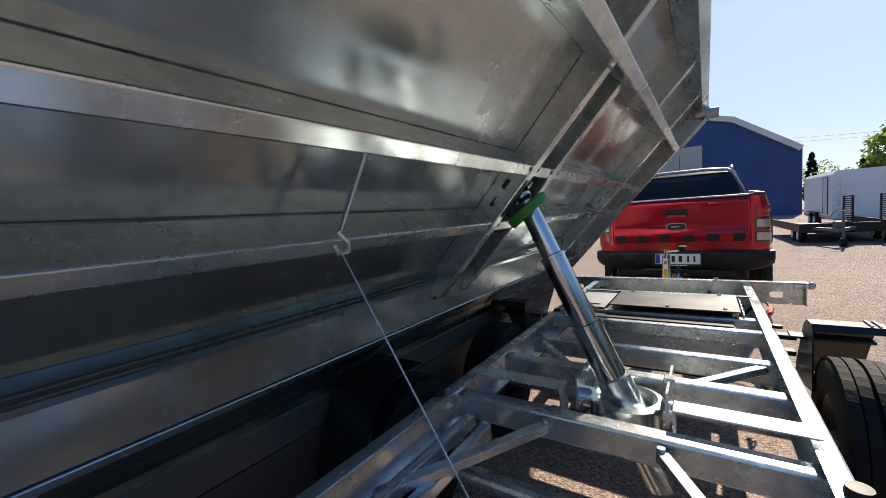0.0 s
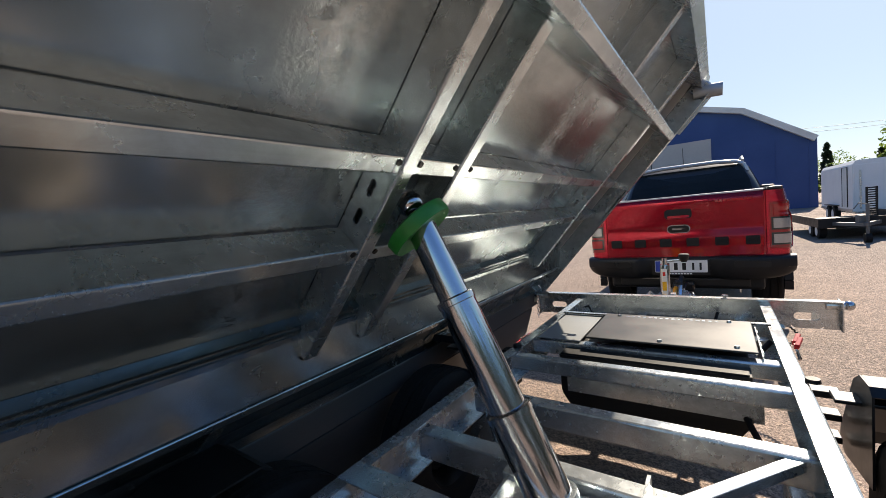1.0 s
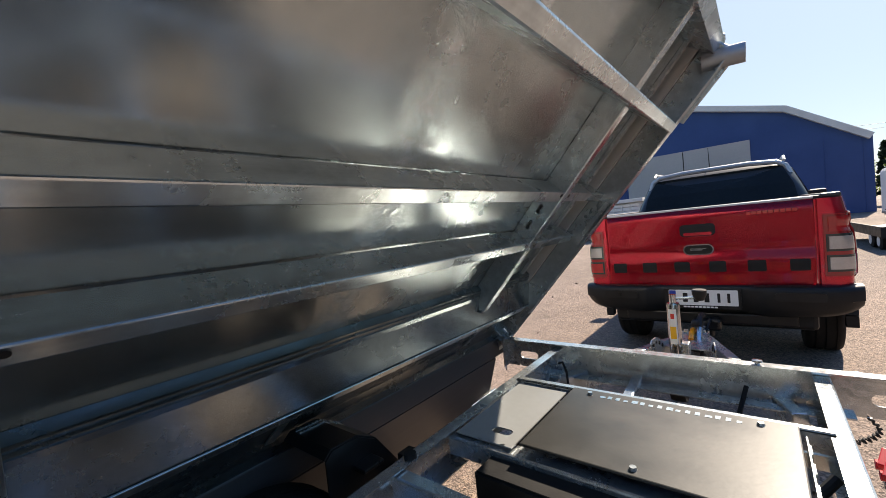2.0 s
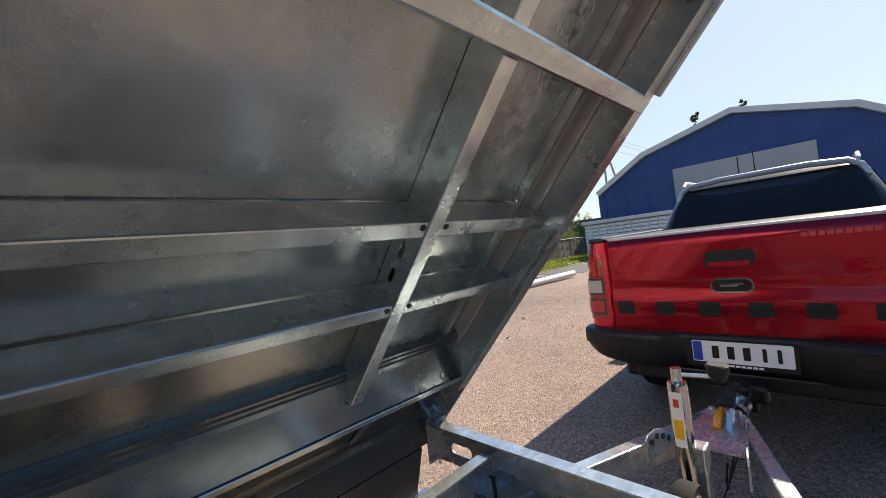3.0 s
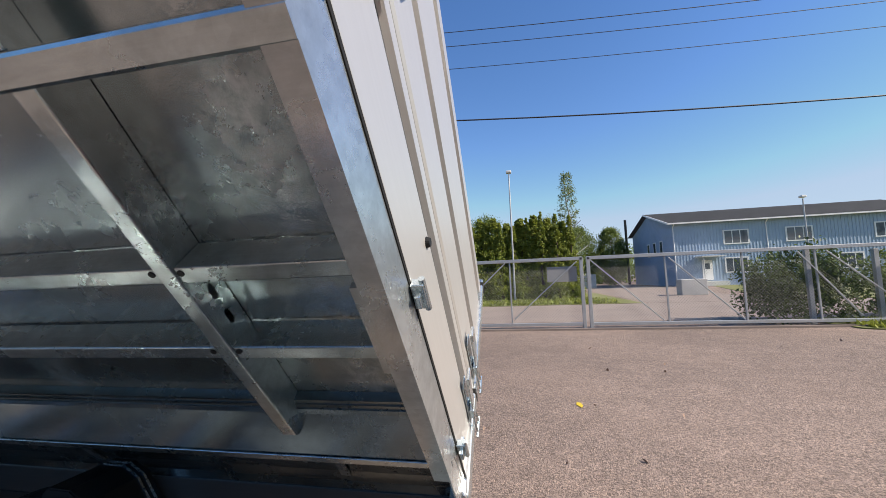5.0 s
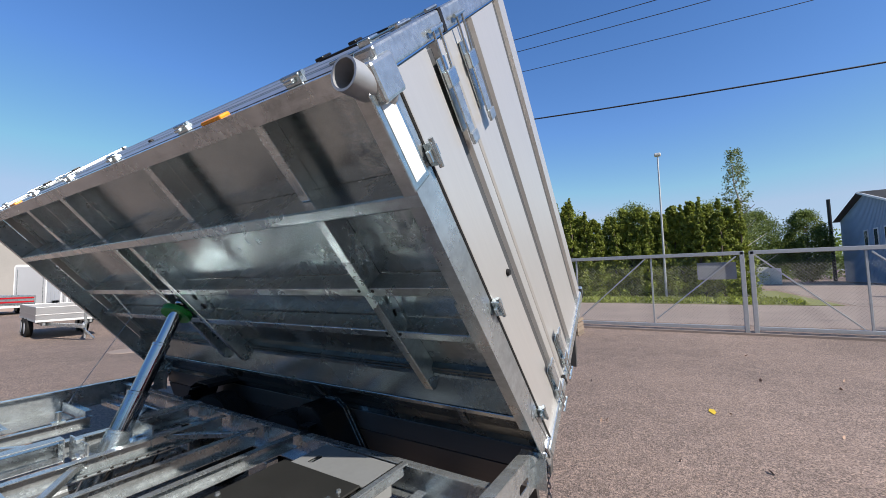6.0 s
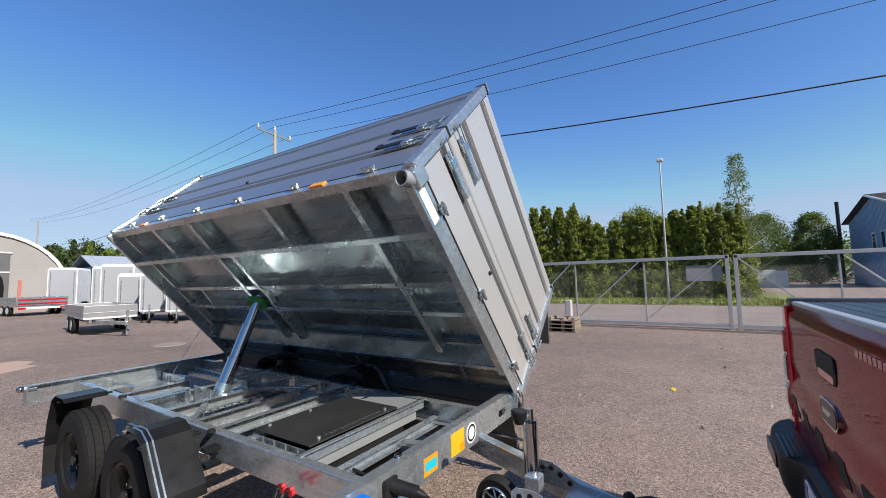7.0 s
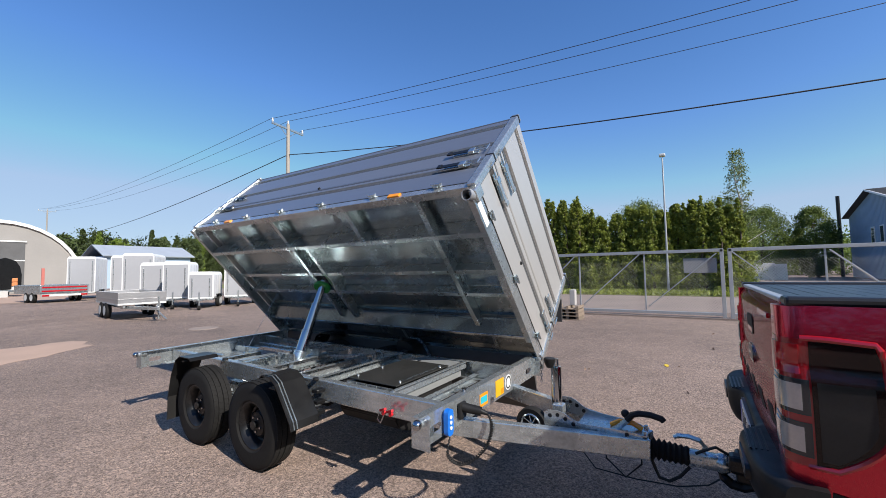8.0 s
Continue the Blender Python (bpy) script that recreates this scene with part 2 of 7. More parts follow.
M_GROUND = ground_material()
M_ROAD = surf("road_asphalt", (0.265, 0.208, 0.172), (0.205, 0.163, 0.138), 0.5, 40, 0.9, 0.05, bump=0.4)
M_SAND = surf("sandy_ground", (0.44, 0.30, 0.22), (0.33, 0.235, 0.18), 0.6, 30, 0.95, 0.03, bump=0.4)
M_SOIL = surf("grassy_soil", (0.13, 0.155, 0.035), (0.19, 0.18, 0.06), 1.6, 30, 0.95, 0.03, bump=0.8)
M_ZINC = galvanised("galvanised_steel", 0.70, 0.27, 0.05, 0.30, 0.10, 0.78, streak=0.18)
M_ZINC_FRESH = galvanised("galvanised_end_strip", 0.66, 0.32, 0.08, 0.3, 0.07, 0.8, streak=0.12)
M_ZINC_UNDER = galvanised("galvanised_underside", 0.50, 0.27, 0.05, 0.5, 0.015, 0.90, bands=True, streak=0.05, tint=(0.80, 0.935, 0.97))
# darker zinc copy: shade at the lower sill is put into its tone
M_ZINC_SILL_SHADE = galvanised("galvanised_sill_shade", 0.36, 0.28, 0.05, 0.12, 0.03, streak=0.10, tint=(0.80, 0.935, 0.97))
M_ZINC_BEAM = galvanised("galvanised_beam", 0.80, 0.29, 0.06, 0.15, 0.04, 0.92, streak=0.16, tint=(0.84, 0.945, 0.97))
M_ALU = surf("brushed_alu_board", (0.52, 0.51, 0.50), (0.44, 0.43, 0.425), 1.2, 90, 0.40, 0.08, metal=0.88, stretch=(1, 0.04, 1), bump=0.05)
M_ALU_X = surf("brushed_alu_board_cross", (0.56, 0.545, 0.52), (0.50, 0.485, 0.465), 1.2, 90, 0.40, 0.08, metal=0.5, stretch=(0.04, 1, 1), bump=0.05)
M_ALU_SHADE = surf("alu_groove_shade", (0.15, 0.152, 0.155), (0.11, 0.112, 0.115), 2, 60, 0.45, 0.1, metal=0.6)
# shade beside the tipped bed is put into this darker board colour
M_BOARDSHADE = surf("shaded_board", (0.10, 0.097, 0.094), (0.07, 0.068, 0.066), 1.4, 60, 0.42, 0.08, metal=0.3, stretch=(1, 0.05, 1), bump=0.05)
M_CHROME = surf("hard_chrome", (0.50, 0.50, 0.51), (0.43, 0.43, 0.44), 4, 60, 0.12, 0.05, metal=1.0)
M_RUBBER = surf("tyre_rubber", (0.008, 0.0078, 0.0075), (0.016, 0.015, 0.014), 5, 80, 0.82, 0.1, bump=0.3)
M_RUBBER.node_tree.nodes["Principled BSDF"].inputs["Specular IOR Level"].default_value = 0.25
M_PLASTIC = surf("black_plastic", (0.010, 0.010, 0.0105), (0.018, 0.0175, 0.017), 6, 120, 0.5, 0.12, bump=0.12)
M_PLASTIC.node_tree.nodes["Principled BSDF"].inputs["Specular IOR Level"].default_value = 0.25
M_BLACKSTEEL = surf("black_painted_steel", (0.006, 0.006, 0.0065), (0.012, 0.012, 0.012), 5, 70, 0.34, 0.08)
M_BLACKSTEEL.node_tree.nodes["Principled BSDF"].inputs["Specular IOR Level"].default_value = 0.35
M_GREEN = plain("green_plastic", (0.015, 0.25, 0.035), 0.4)
M_RED = surf("metallic_red_paint", (0.60, 0.014, 0.040), (0.53, 0.012, 0.034), 1.0, 900, 0.24, 0.04, metal=0.85, coat=0.8)
M_MATTBLACK = surf("matt_black_decal", (0.004, 0.004, 0.0045), (0.007, 0.007, 0.007), 8, 90, 0.75, 0.08)
M_COVER = surf("black_aluminium_slat", (0.012, 0.012, 0.013), (0.02, 0.02, 0.021), 3, 80, 0.36, 0.05)
M_TAILRED = surf("red_lamp_lens", (0.48, 0.009, 0.014), (0.36, 0.006, 0.010), 20, 200, 0.12, 0.04, coat=0.8)
M_RIMRED = surf("red_lens_border", (0.34, 0.007, 0.012), (0.28, 0.005, 0.009), 20, 200, 0.12, 0.04, coat=0.8)
M_LAMPGREY = surf("dark_grey_lamp_lens", (0.030, 0.031, 0.033), (0.022, 0.023, 0.024), 4, 120, 0.10, 0.03, coat=0.4)
M_LAMPCLEAR = surf("clear_lamp_reflector", (0.50, 0.49, 0.47), (0.38, 0.37, 0.36), 5, 120, 0.20, 0.04, metal=0.6, coat=0.6)
M_GLASSDARK = surf("tinted_glass", (0.016, 0.019, 0.019), (0.026, 0.030, 0.029), 2, 40, 0.04, 0.02)
M_SMOKE = surf("smoked_lens", (0.020, 0.006, 0.006), (0.030, 0.009, 0.008), 6, 60, 0.12, 0.03, coat=0.5)
M_PANE = surf("window_pane", (0.05, 0.07, 0.085), (0.09, 0.11, 0.13), 1.1, 12, 0.06, 0.03, coat=0.6)
M_WHITE = surf("white_paint", (0.80, 0.80, 0.79), (0.73, 0.73, 0.72), 1.5, 30, 0.45, 0.1)
M_OFFWHITE = surf("weathered_white", (0.66, 0.66, 0.64), (0.52, 0.52, 0.50), 1.2, 25, 0.6, 0.1)
M_PLATE = plain("plate_white", (0.78, 0.78, 0.76), 0.35)
M_BLUEPLATE = plain("plate_blue", (0.01, 0.05, 0.35), 0.35)
M_BLUE = surf("blue_tarpaulin", (0.004, 0.050, 0.200), (0.003, 0.040, 0.160), 0.5, 9, 0.55, 0.1, bump=0.15)
M_HOUSE = surf("pale_blue_boards", (0.36, 0.46, 0.58), (0.31, 0.405, 0.52), 0.8, 30, 0.75, 0.08)
M_ROOF = surf("dark_roof_felt", (0.055, 0.058, 0.062), (0.08, 0.082, 0.085), 0.8, 40, 0.85, 0.08, bump=0.3)
M_GREYCLAD = surf("grey_tarpaulin", (0.44, 0.42, 0.40), (0.36, 0.345, 0.33), 0.3, 8, 0.7, 0.08)
M_PLATEGREY = surf("pale_grey_plate", (0.33, 0.34, 0.335), (0.27, 0.28, 0.275), 2, 40, 0.4, 0.1, metal=0.3)
M_ARCH = surf("taupe_tarpaulin", (0.30, 0.285, 0.265), (0.25, 0.238, 0.222), 0.3, 8, 0.7, 0.08)
M_DOORDARK = surf("dull_dark_door", (0.11, 0.11, 0.11), (0.075, 0.075, 0.075), 0.8, 12, 0.6, 0.1)
M_DULLZINC = surf("dull_dark_zinc", (0.15, 0.155, 0.155), (0.10, 0.105, 0.105), 2, 40, 0.5, 0.1, metal=0.4)
M_BLUEROOF = surf("blue_grey_roof_sheet", (0.34, 0.38, 0.42), (0.28, 0.31, 0.35), 0.4, 12, 0.5, 0.08)
M_CONCRETE = surf("pale_concrete", (0.50, 0.49, 0.47), (0.40, 0.39, 0.375), 2, 40, 0.9, 0.05, bump=0.3)
M_WOODGREY = per_piece(surf("weathered_grey_wood", (0.15, 0.134, 0.122), (0.082, 0.074, 0.068), 3, 50, 0.9, 0.05, bump=0.5, stretch=(1, 1, 0.12)), 0.6, 1.5)
M_POLEWOOD = surf("utility_pole_wood", (0.38, 0.34, 0.29), (0.28, 0.25, 0.21), 3, 50, 0.9, 0.05, bump=0.4, stretch=(1, 1, 0.1))
M_BARK = surf("bark", (0.12, 0.09, 0.065), (0.07, 0.055, 0.04), 8, 50, 0.95, 0.03, bump=0.9, stretch=(1, 1, 0.3))
M_BIRCH = surf("birch_bark", (0.58, 0.56, 0.52), (0.15, 0.13, 0.12), 9, 50, 0.85, 0.05, bump=0.4, mix=0.3)
M_WIRE = plain("dark_cable", (0.02, 0.02, 0.022), 0.6)
M_STEELGREY = surf("grey_gate_steel", (0.50, 0.51, 0.52), (0.38, 0.39, 0.40), 3, 50, 0.5, 0.1, metal=0.6)
M_ORANGE = plain("amber_lens", (0.85, 0.30, 0.01), 0.25)
M_YELLOW = plain("yellow_sticker", (0.80, 0.42, 0.01), 0.45)
M_TEAL = plain("teal_sticker", (0.02, 0.45, 0.55), 0.45)
M_REDTAP = plain("red_plastic", (0.55, 0.012, 0.02), 0.35)
M_BLUEREMOTE = plain("blue_remote", (0.01, 0.16, 0.62), 0.4)
M_LIDBLACK = surf("matt_black_lid", (0.020, 0.020, 0.018), (0.032, 0.031, 0.028), 3, 60, 0.42, 0.08, bump=0.05)


def leaf_material(name, a, b):
    m = surf(name, a, b, 0.9, 7, 0.6, 0.1, spread=0.18)
    t = m.node_tree
    p = t.nodes["Principled BSDF"]
    src = p.inputs["Base Color"].links[0].from_socket
    g = t.nodes.new("ShaderNodeNewGeometry")
    mr = t.nodes.new("ShaderNodeMapRange")
    mr.inputs[3].default_value, mr.inputs[4].default_value = 0.65, 1.5
    t.links.new(g.outputs["Random Per Island"], mr.inputs[0])
    hs = t.nodes.new("ShaderNodeHueSaturation")
    t.links.new(mr.outputs[0], hs.inputs["Value"])
    t.links.new(src, hs.inputs["Color"])
    t.links.new(hs.outputs[0], p.inputs["Base Color"])
    p.inputs["Transmission Weight"].default_value = 0.0
    p.inputs["Subsurface Weight"].default_value = 0.0
    tr = t.nodes.new("ShaderNodeBsdfTranslucent")
    t.links.new(hs.outputs[0], tr.inputs[0])
    mx = t.nodes.new("ShaderNodeMixShader")
    mx.inputs[0].default_value = 0.35
    out = t.nodes["Material Output"]
    t.links.new(p.outputs[0], mx.inputs[1])
    t.links.new(tr.outputs[0], mx.inputs[2])
    t.links.new(mx.outputs[0], out.inputs[0])
    return m


M_LEAF = leaf_material("broad_leaf", (0.20, 0.27, 0.04), (0.12, 0.18, 0.03))
M_HEDGE = leaf_material("thuja_leaf", (0.27, 0.30, 0.045), (0.14, 0.18, 0.03))
M_DARKLEAF = leaf_material("conifer_needle", (0.030, 0.055, 0.020), (0.020, 0.036, 0.014))
M_PALELEAF = leaf_material("birch_leaf", (0.16, 0.20, 0.06), (0.11, 0.14, 0.04))
M_GRASS = leaf_material("grass_blade", (0.25, 0.28, 0.045), (0.17, 0.20, 0.035))

# ================= mesh helpers =================
def part(name, bm, material, parent=None, label="", smooth=False):
    """Links a bmesh as one mesh object under a thing or a part."""
    me = bpy.data.meshes.new(name)
    bmesh.ops.recalc_face_normals(bm, faces=bm.faces)
    bm.to_mesh(me)
    bm.free()
    me.materials.append(material)
    if smooth:
        me.shade_smooth()
        me.set_sharp_from_angle(angle=radians(38))
    ob = new(name, me)
    if parent is not None:
        ob.parent = parent
    if label:
        ob["label"] = label
    return ob


def thing(name, m, label, category, group="", kind=""):
    ob = new(name)
    ob.matrix_world = m
    ob.empty_display_size = 0.1
    return tagged(ob, label, category, group, kind)


def B():
    return bmesh.new()


def box(bm, x0, x1, y0, y1, z0, z1, bevel=0.0, m=None):
    r = bmesh.ops.create_cube(bm, size=1.0)
    vs = r["verts"]
    mm = Matrix.Translation(((x0 + x1) / 2, (y0 + y1) / 2, (z0 + z1) / 2)) @ Matrix.Diagonal((x1 - x0, y1 - y0, z1 - z0, 1))
    bmesh.ops.transform(bm, matrix=mm, verts=vs)
    if bevel:
        es = list({e for v in vs for e in v.link_edges})
        out = bmesh.ops.bevel(bm, geom=es, offset=bevel, segments=2, affect="EDGES", profile=0.5)
        vs = [v for v in out["verts"] if v.is_valid] + [v for v in vs if v.is_valid]
        vs = list(set(vs))
        seen = set(vs)
        stack = list(vs)
        while stack:
            v = stack.pop()
            for e in v.link_edges:
                o = e.other_vert(v)
                if o not in seen:
                    seen.add(o)
                    stack.append(o)
        vs = list(seen)
    if m is not None:
        bmesh.ops.transform(bm, matrix=m, verts=vs)
    return bm


def axis_frame(p, q, up=(0, 0, 1)):
    p, q = Vector(p), Vector(q)
    z = (q - p).normalized()
    up = Vector(up)
    if abs(z.dot(up)) > 0.98:
        up = Vector((1, 0, 0))
    x = up.cross(z).normalized()
    y = z.cross(x)
    m = Matrix((x, y, z)).transposed().to_4x4()
    m.translation = p
    return m, (q - p).length


def bar(bm, p, q, w, h, up=(0, 0, 1), bevel=0.004):
    """A rectangular bar from p to q: w across, h along up."""
    m, n = axis_frame(p, q, up)
    return box(bm, -w / 2, w / 2, -h / 2, h / 2, 0, n, bevel, m)


def rod(bm, p, q, r, r2=None, seg=12, caps=True):
    m, n = axis_frame(p, q)
    bmesh.ops.create_cone(bm, cap_ends=caps, segments=seg, radius1=r, radius2=r if r2 is None else r2, depth=n, matrix=m @ Matrix.Translation((0, 0, n / 2)))
    return bm


def lathe(bm, prof, m, seg=28):
    """Turns a profile of (radius, height) round the z axis of m."""
    rings = []
    for r, z in prof:
        rings.append([bm.verts.new(m @ Vector((r * math.cos(a), r * math.sin(a), z))) for a in (2 * math.pi * i / seg for i in range(seg))])
    for a, b in zip(rings, rings[1:]):
        for i in range(seg):
            bm.faces.new((a[i], a[(i + 1) % seg], b[(i + 1) % seg], b[i]))
    return bm


def pipe(bm, pts, r, seg=8):
    """A round bar along a smooth line of points."""
    pts = [Vector(p) for p in pts]
    rings = []
    for i, p in enumerate(pts):
        d = (pts[min(i + 1, len(pts) - 1)] - pts[max(i - 1, 0)]).normalized()
        up = Vector((0, 0, 1)) if abs(d.z) < 0.95 else Vector((1, 0, 0))
        x = up.cross(d).normalized()
        y = d.cross(x)
        rings.append([bm.verts.new(p + r * (math.cos(a) * x + math.sin(a) * y)) for a in (2 * math.pi * k / seg for k in range(seg))])
    for a, b in zip(rings, rings[1:]):
        for i in range(seg):
            bm.faces.new((a[i], a[(i + 1) % seg], b[(i + 1) % seg], b[i]))
    bm.faces.new(rings[0][::-1])
    bm.faces.new(rings[-1])
    return bm


def extrude(bm, prof, m, n):
    """A closed outline in x, y drawn n metres along z of m."""
    a = [bm.verts.new(m @ Vector((x, y, 0))) for x, y in prof]
    b = [bm.verts.new(m @ Vector((x, y, n))) for x, y in prof]
    k = len(prof)
    bm.faces.new(a)
    bm.faces.new(b[::-1])
    for i in range(k):
        bm.faces.new((a[i], a[(i + 1) % k], b[(i + 1) % k], b[i]))
    return bm


def channel(bm, p, q, w, h, t, up, side=1):
    """A C section from p to q: web and two flanges."""
    m, n = axis_frame(p, q, up)
    s = side
    o, r = -s * t / 2, min(0.008, h / 5)
    prof = [(o, -h / 2 + r), (o + s * r * 0.3, -h / 2 + r * 0.3), (o + s * r, -h / 2), (s * w, -h / 2), (s * w, -h / 2 + t), (s * t / 2, -h / 2 + t), (s * t / 2, h / 2 - t), (s * w, h / 2 - t), (s * w, h / 2), (o + s * r, h / 2), (o + s * r * 0.3, h / 2 - r * 0.3), (o, h / 2 - r)]
    return extrude(bm, prof, m, n)


def slab(bm, pts, z0, z1):
    """An outline in x, y raised from z0 to z1."""
    lo = [bm.verts.new((x, y, z0)) for x, y in pts]
    hi = [bm.verts.new((x, y, z1)) for x, y in pts]
    n = len(pts)
    bm.faces.new(hi)
    bm.faces.new(lo[::-1])
    for i in range(n):
        bm.faces.new((lo[i], lo[(i + 1) % n], hi[(i + 1) % n], hi[i]))
    return bm


def holed_plate(bm, w0, w1, h0, h1, holes, d0, d1, m):
    """A plate across x, z with oval holes (cx, cz, half length, radius) along x, thick from d0 to d1 in y."""
    xs = sorted({w0, w1, *[c for h in holes for c in (h[0] - h[2] - h[3] * 1.6, h[0] + h[2] + h[3] * 1.6)]})
    def ring(y, fill):
        for a, b in zip(xs, xs[1:]):
            hit = [h for h in holes if a < h[0] < b]
            if not hit:
                fill([(a, h0), (b, h0), (b, h1), (a, h1)], None, y)
            else:
                fill([(a, h0), (b, h0), (b, h1), (a, h1)], hit[0], y)
    def fill(q, h, y):
        if h is None:
            bm.faces.new([bm.verts.new(m @ Vector((x, y, z))) for x, z in q])
            return
        cx, cz, hl, r = h
        n = 24
        inner, outer = [], []
        x0, z0, x1, z1 = q[0][0], q[0][1], q[2][0], q[2][1]
        for i in range(n):
            a = 2 * math.pi * (i + 0.5) / n
            c, s = math.cos(a), math.sin(a)
            inner.append((cx + (hl if c > 0 else -hl) + r * c, cz + r * s))
            k = min(((x1 - cx) / c if c > 0 else (x0 - cx) / c), ((z1 - cz) / s if s > 0 else (z0 - cz) / s))
            outer.append((cx + k * c, cz + k * s))
        iv = [bm.verts.new(m @ Vector((x, y, z))) for x, z in inner]
        ov = [bm.verts.new(m @ Vector((x, y, z))) for x, z in outer]
        for i in range(n):
            bm.faces.new((iv[i], iv[(i + 1) % n], ov[(i + 1) % n], ov[i]))
    ring(d0, fill)
    ring(d1, fill)
    for cx, cz, hl, r in holes:
        n = 24
        loop = []
        for i in range(n):
            a = 2 * math.pi * (i + 0.5) / n
            c, s = math.cos(a), math.sin(a)
            loop.append((cx + (hl if c > 0 else -hl) + r * c, cz + r * s))
        a = [bm.verts.new(m @ Vector((x, d0, z))) for x, z in loop]
        b = [bm.verts.new(m @ Vector((x, d1, z))) for x, z in loop]
        for i in range(n):
            bm.faces.new((a[i], a[(i + 1) % n], b[(i + 1) % n], b[i]))
    for (xa, za), (xb, zb) in (((w0, h0), (w1, h0)), ((w1, h0), (w1, h1)), ((w1, h1), (w0, h1)), ((w0, h1), (w0, h0))):
        bm.faces.new([bm.verts.new(m @ Vector(c)) for c in ((xa, d0, za), (xb, d0, zb), (xb, d1, zb), (xa, d1, za))])
    return bm


def rect_loop(w, h, r, n=4):
    """A rounded rectangle, centred."""
    out = []
    for cx, cy, a0 in ((w / 2 - r, h / 2 - r, 0), (-w / 2 + r, h / 2 - r, 90), (-w / 2 + r, -h / 2 + r, 180), (w / 2 - r, -h / 2 + r, 270)):
        for i in range(n + 1):
            a = radians(a0 + 90 * i / n)
            out.append((cx + r * math.cos(a), cy + r * math.sin(a)))
    return out


def tile_xz(bm, cx, y0, y1, cz, w, h, r, m=None):
    """A rounded plate that faces -y."""
    pts = rect_loop(w, h, r)
    m = m or Matrix.Identity(4)
    a = [bm.verts.new(m @ Vector((cx + x, y0, cz + z))) for x, z in pts]
    b = [bm.verts.new(m @ Vector((cx + x, y1, cz + z))) for x, z in pts]
    n = len(pts)
    bm.faces.new(a)
    bm.faces.new(b[::-1])
    for i in range(n):
        bm.faces.new((a[i], a[(i + 1) % n], b[(i + 1) % n], b[i]))
    return bm

# ================= the ground =================
def ground_sheet():
    bm = B()
    xs = [-400, -120, -60, -30, -12, -6, -3, 0, 3, 6, 12, 30, 60, 120, 400]
    vs = [[bm.verts.new((x, y, 0)) for y in xs] for x in xs]
    for i in range(len(xs) - 1):
        for j in range(len(xs) - 1):
            bm.faces.new((vs[i][j], vs[i + 1][j], vs[i + 1][j + 1], vs[i][j + 1]))
    return tagged(part("ground", bm, M_GROUND), "worn brown-grey asphalt yard with pale stone chips", "ground", kind="structure")


ground_sheet()


def patch(name, pts, z, mat, label, category):
    return tagged(part(name, slab(B(), pts, -0.05, z), mat), label, category, kind="structure")


def wobble(pts, amount, n=4, seed=1):
    """Breaks straight edges of an outline into an uneven line."""
    rng = random.Random(seed)
    out = []
    for (x0, y0), (x1, y1) in zip(pts, pts[1:] + pts[:1]):
        for i in range(n):
            k = i / n
            out.append((x0 + (x1 - x0) * k + rng.uniform(-amount, amount), y0 + (y1 - y0) * k + rng.uniform(-amount, amount)))
    return out


patch("road", [(-20.5, -120), (-12.6, -120), (-12.6, 120), (-20.5, 120)], 0.004, M_ROAD, "pale grey public road outside the gate", "road")
patch("lawn", [(-34, -60), (-20.5, -60), (-20.5, 6), (-34, 6)], 0.03, M_SOIL, "rough green lawn under the hedge", "grass")
patch("lawn", [(-44, 19), (-20.5, 12), (-20.5, 60), (-44, 60)], 0.03, M_SOIL, "mown lawn before the blue house", "grass")
patch("driveway", [(-60, 6.4), (-20.6, 6.4), (-20.6, 11.6), (-60, 18)], 0.006, M_ROAD, "grey driveway leading to the blue house", "road")
patch("grass_verge", wobble([(-12.6, 7.8), (-10.3, 7.8), (-9.2, 9.2), (-8.4, 11.8), (-8.2, 30), (-12.6, 30)], 0.12, 6, 3), 0.03, M_SOIL, "weedy grass verge along the wooden fence", "grass")
patch("sandy_patch", wobble([(1, -36), (-3.5, -33), (-12, -36), (-16, -54), (6, -54)], 0.5, 5, 5), 0.004, M_SAND, "reddish sandy ground before the arched hall", "ground")
patch("asphalt_repair", wobble([(1.2, -8.6), (-0.4, -9.9), (-0.5, -11.0), (1.6, -11.0)], 0.15, 5, 6), 0.004, M_SAND, "worn reddish patch in the asphalt", "ground")

# ================= the tipping trailer =================
TILT_BED = 48.0
HINGE = (-0.922, 0.0, 0.646)
trailer = thing("tipper_trailer", pose(0, 0, 0), "galvanised steel twin-axle tipping trailer chassis hitched to the pickup", "trailer")

RAIL_X, TOP_Z, REAR_Y = 0.55, 0.66, -3.62
UP = 0.035  # frame members lie this much over the axle datum
for s in (-1, 1):
    bm = B()
    channel(bm, (s * (RAIL_X + 0.007), REAR_Y, TOP_Z - 0.075), (s * (RAIL_X + 0.007), -0.01, TOP_Z - 0.075), 0.05, 0.15, 0.005, (0, 0, 1), s)
    rail = part("chassis_rail", bm, M_ZINC, trailer)
    bm = B()
    rod(bm, (s * RAIL_X, -2.55, TOP_Z), (s * RAIL_X, -2.55, TOP_Z + 0.018), 0.026, 0.024, 20)
    part("rest_buffer", bm, M_PLASTIC, rail, "grey rubber bed rest buffer")
    bm = B()
    rod(bm, (s * RAIL_X + 0.02, -1.21, TOP_Z), (s * RAIL_X + 0.02, -1.21, TOP_Z + 0.014), 0.022, 0.02, 16)
    part("rest_buffer", bm, M_PLASTIC, rail)


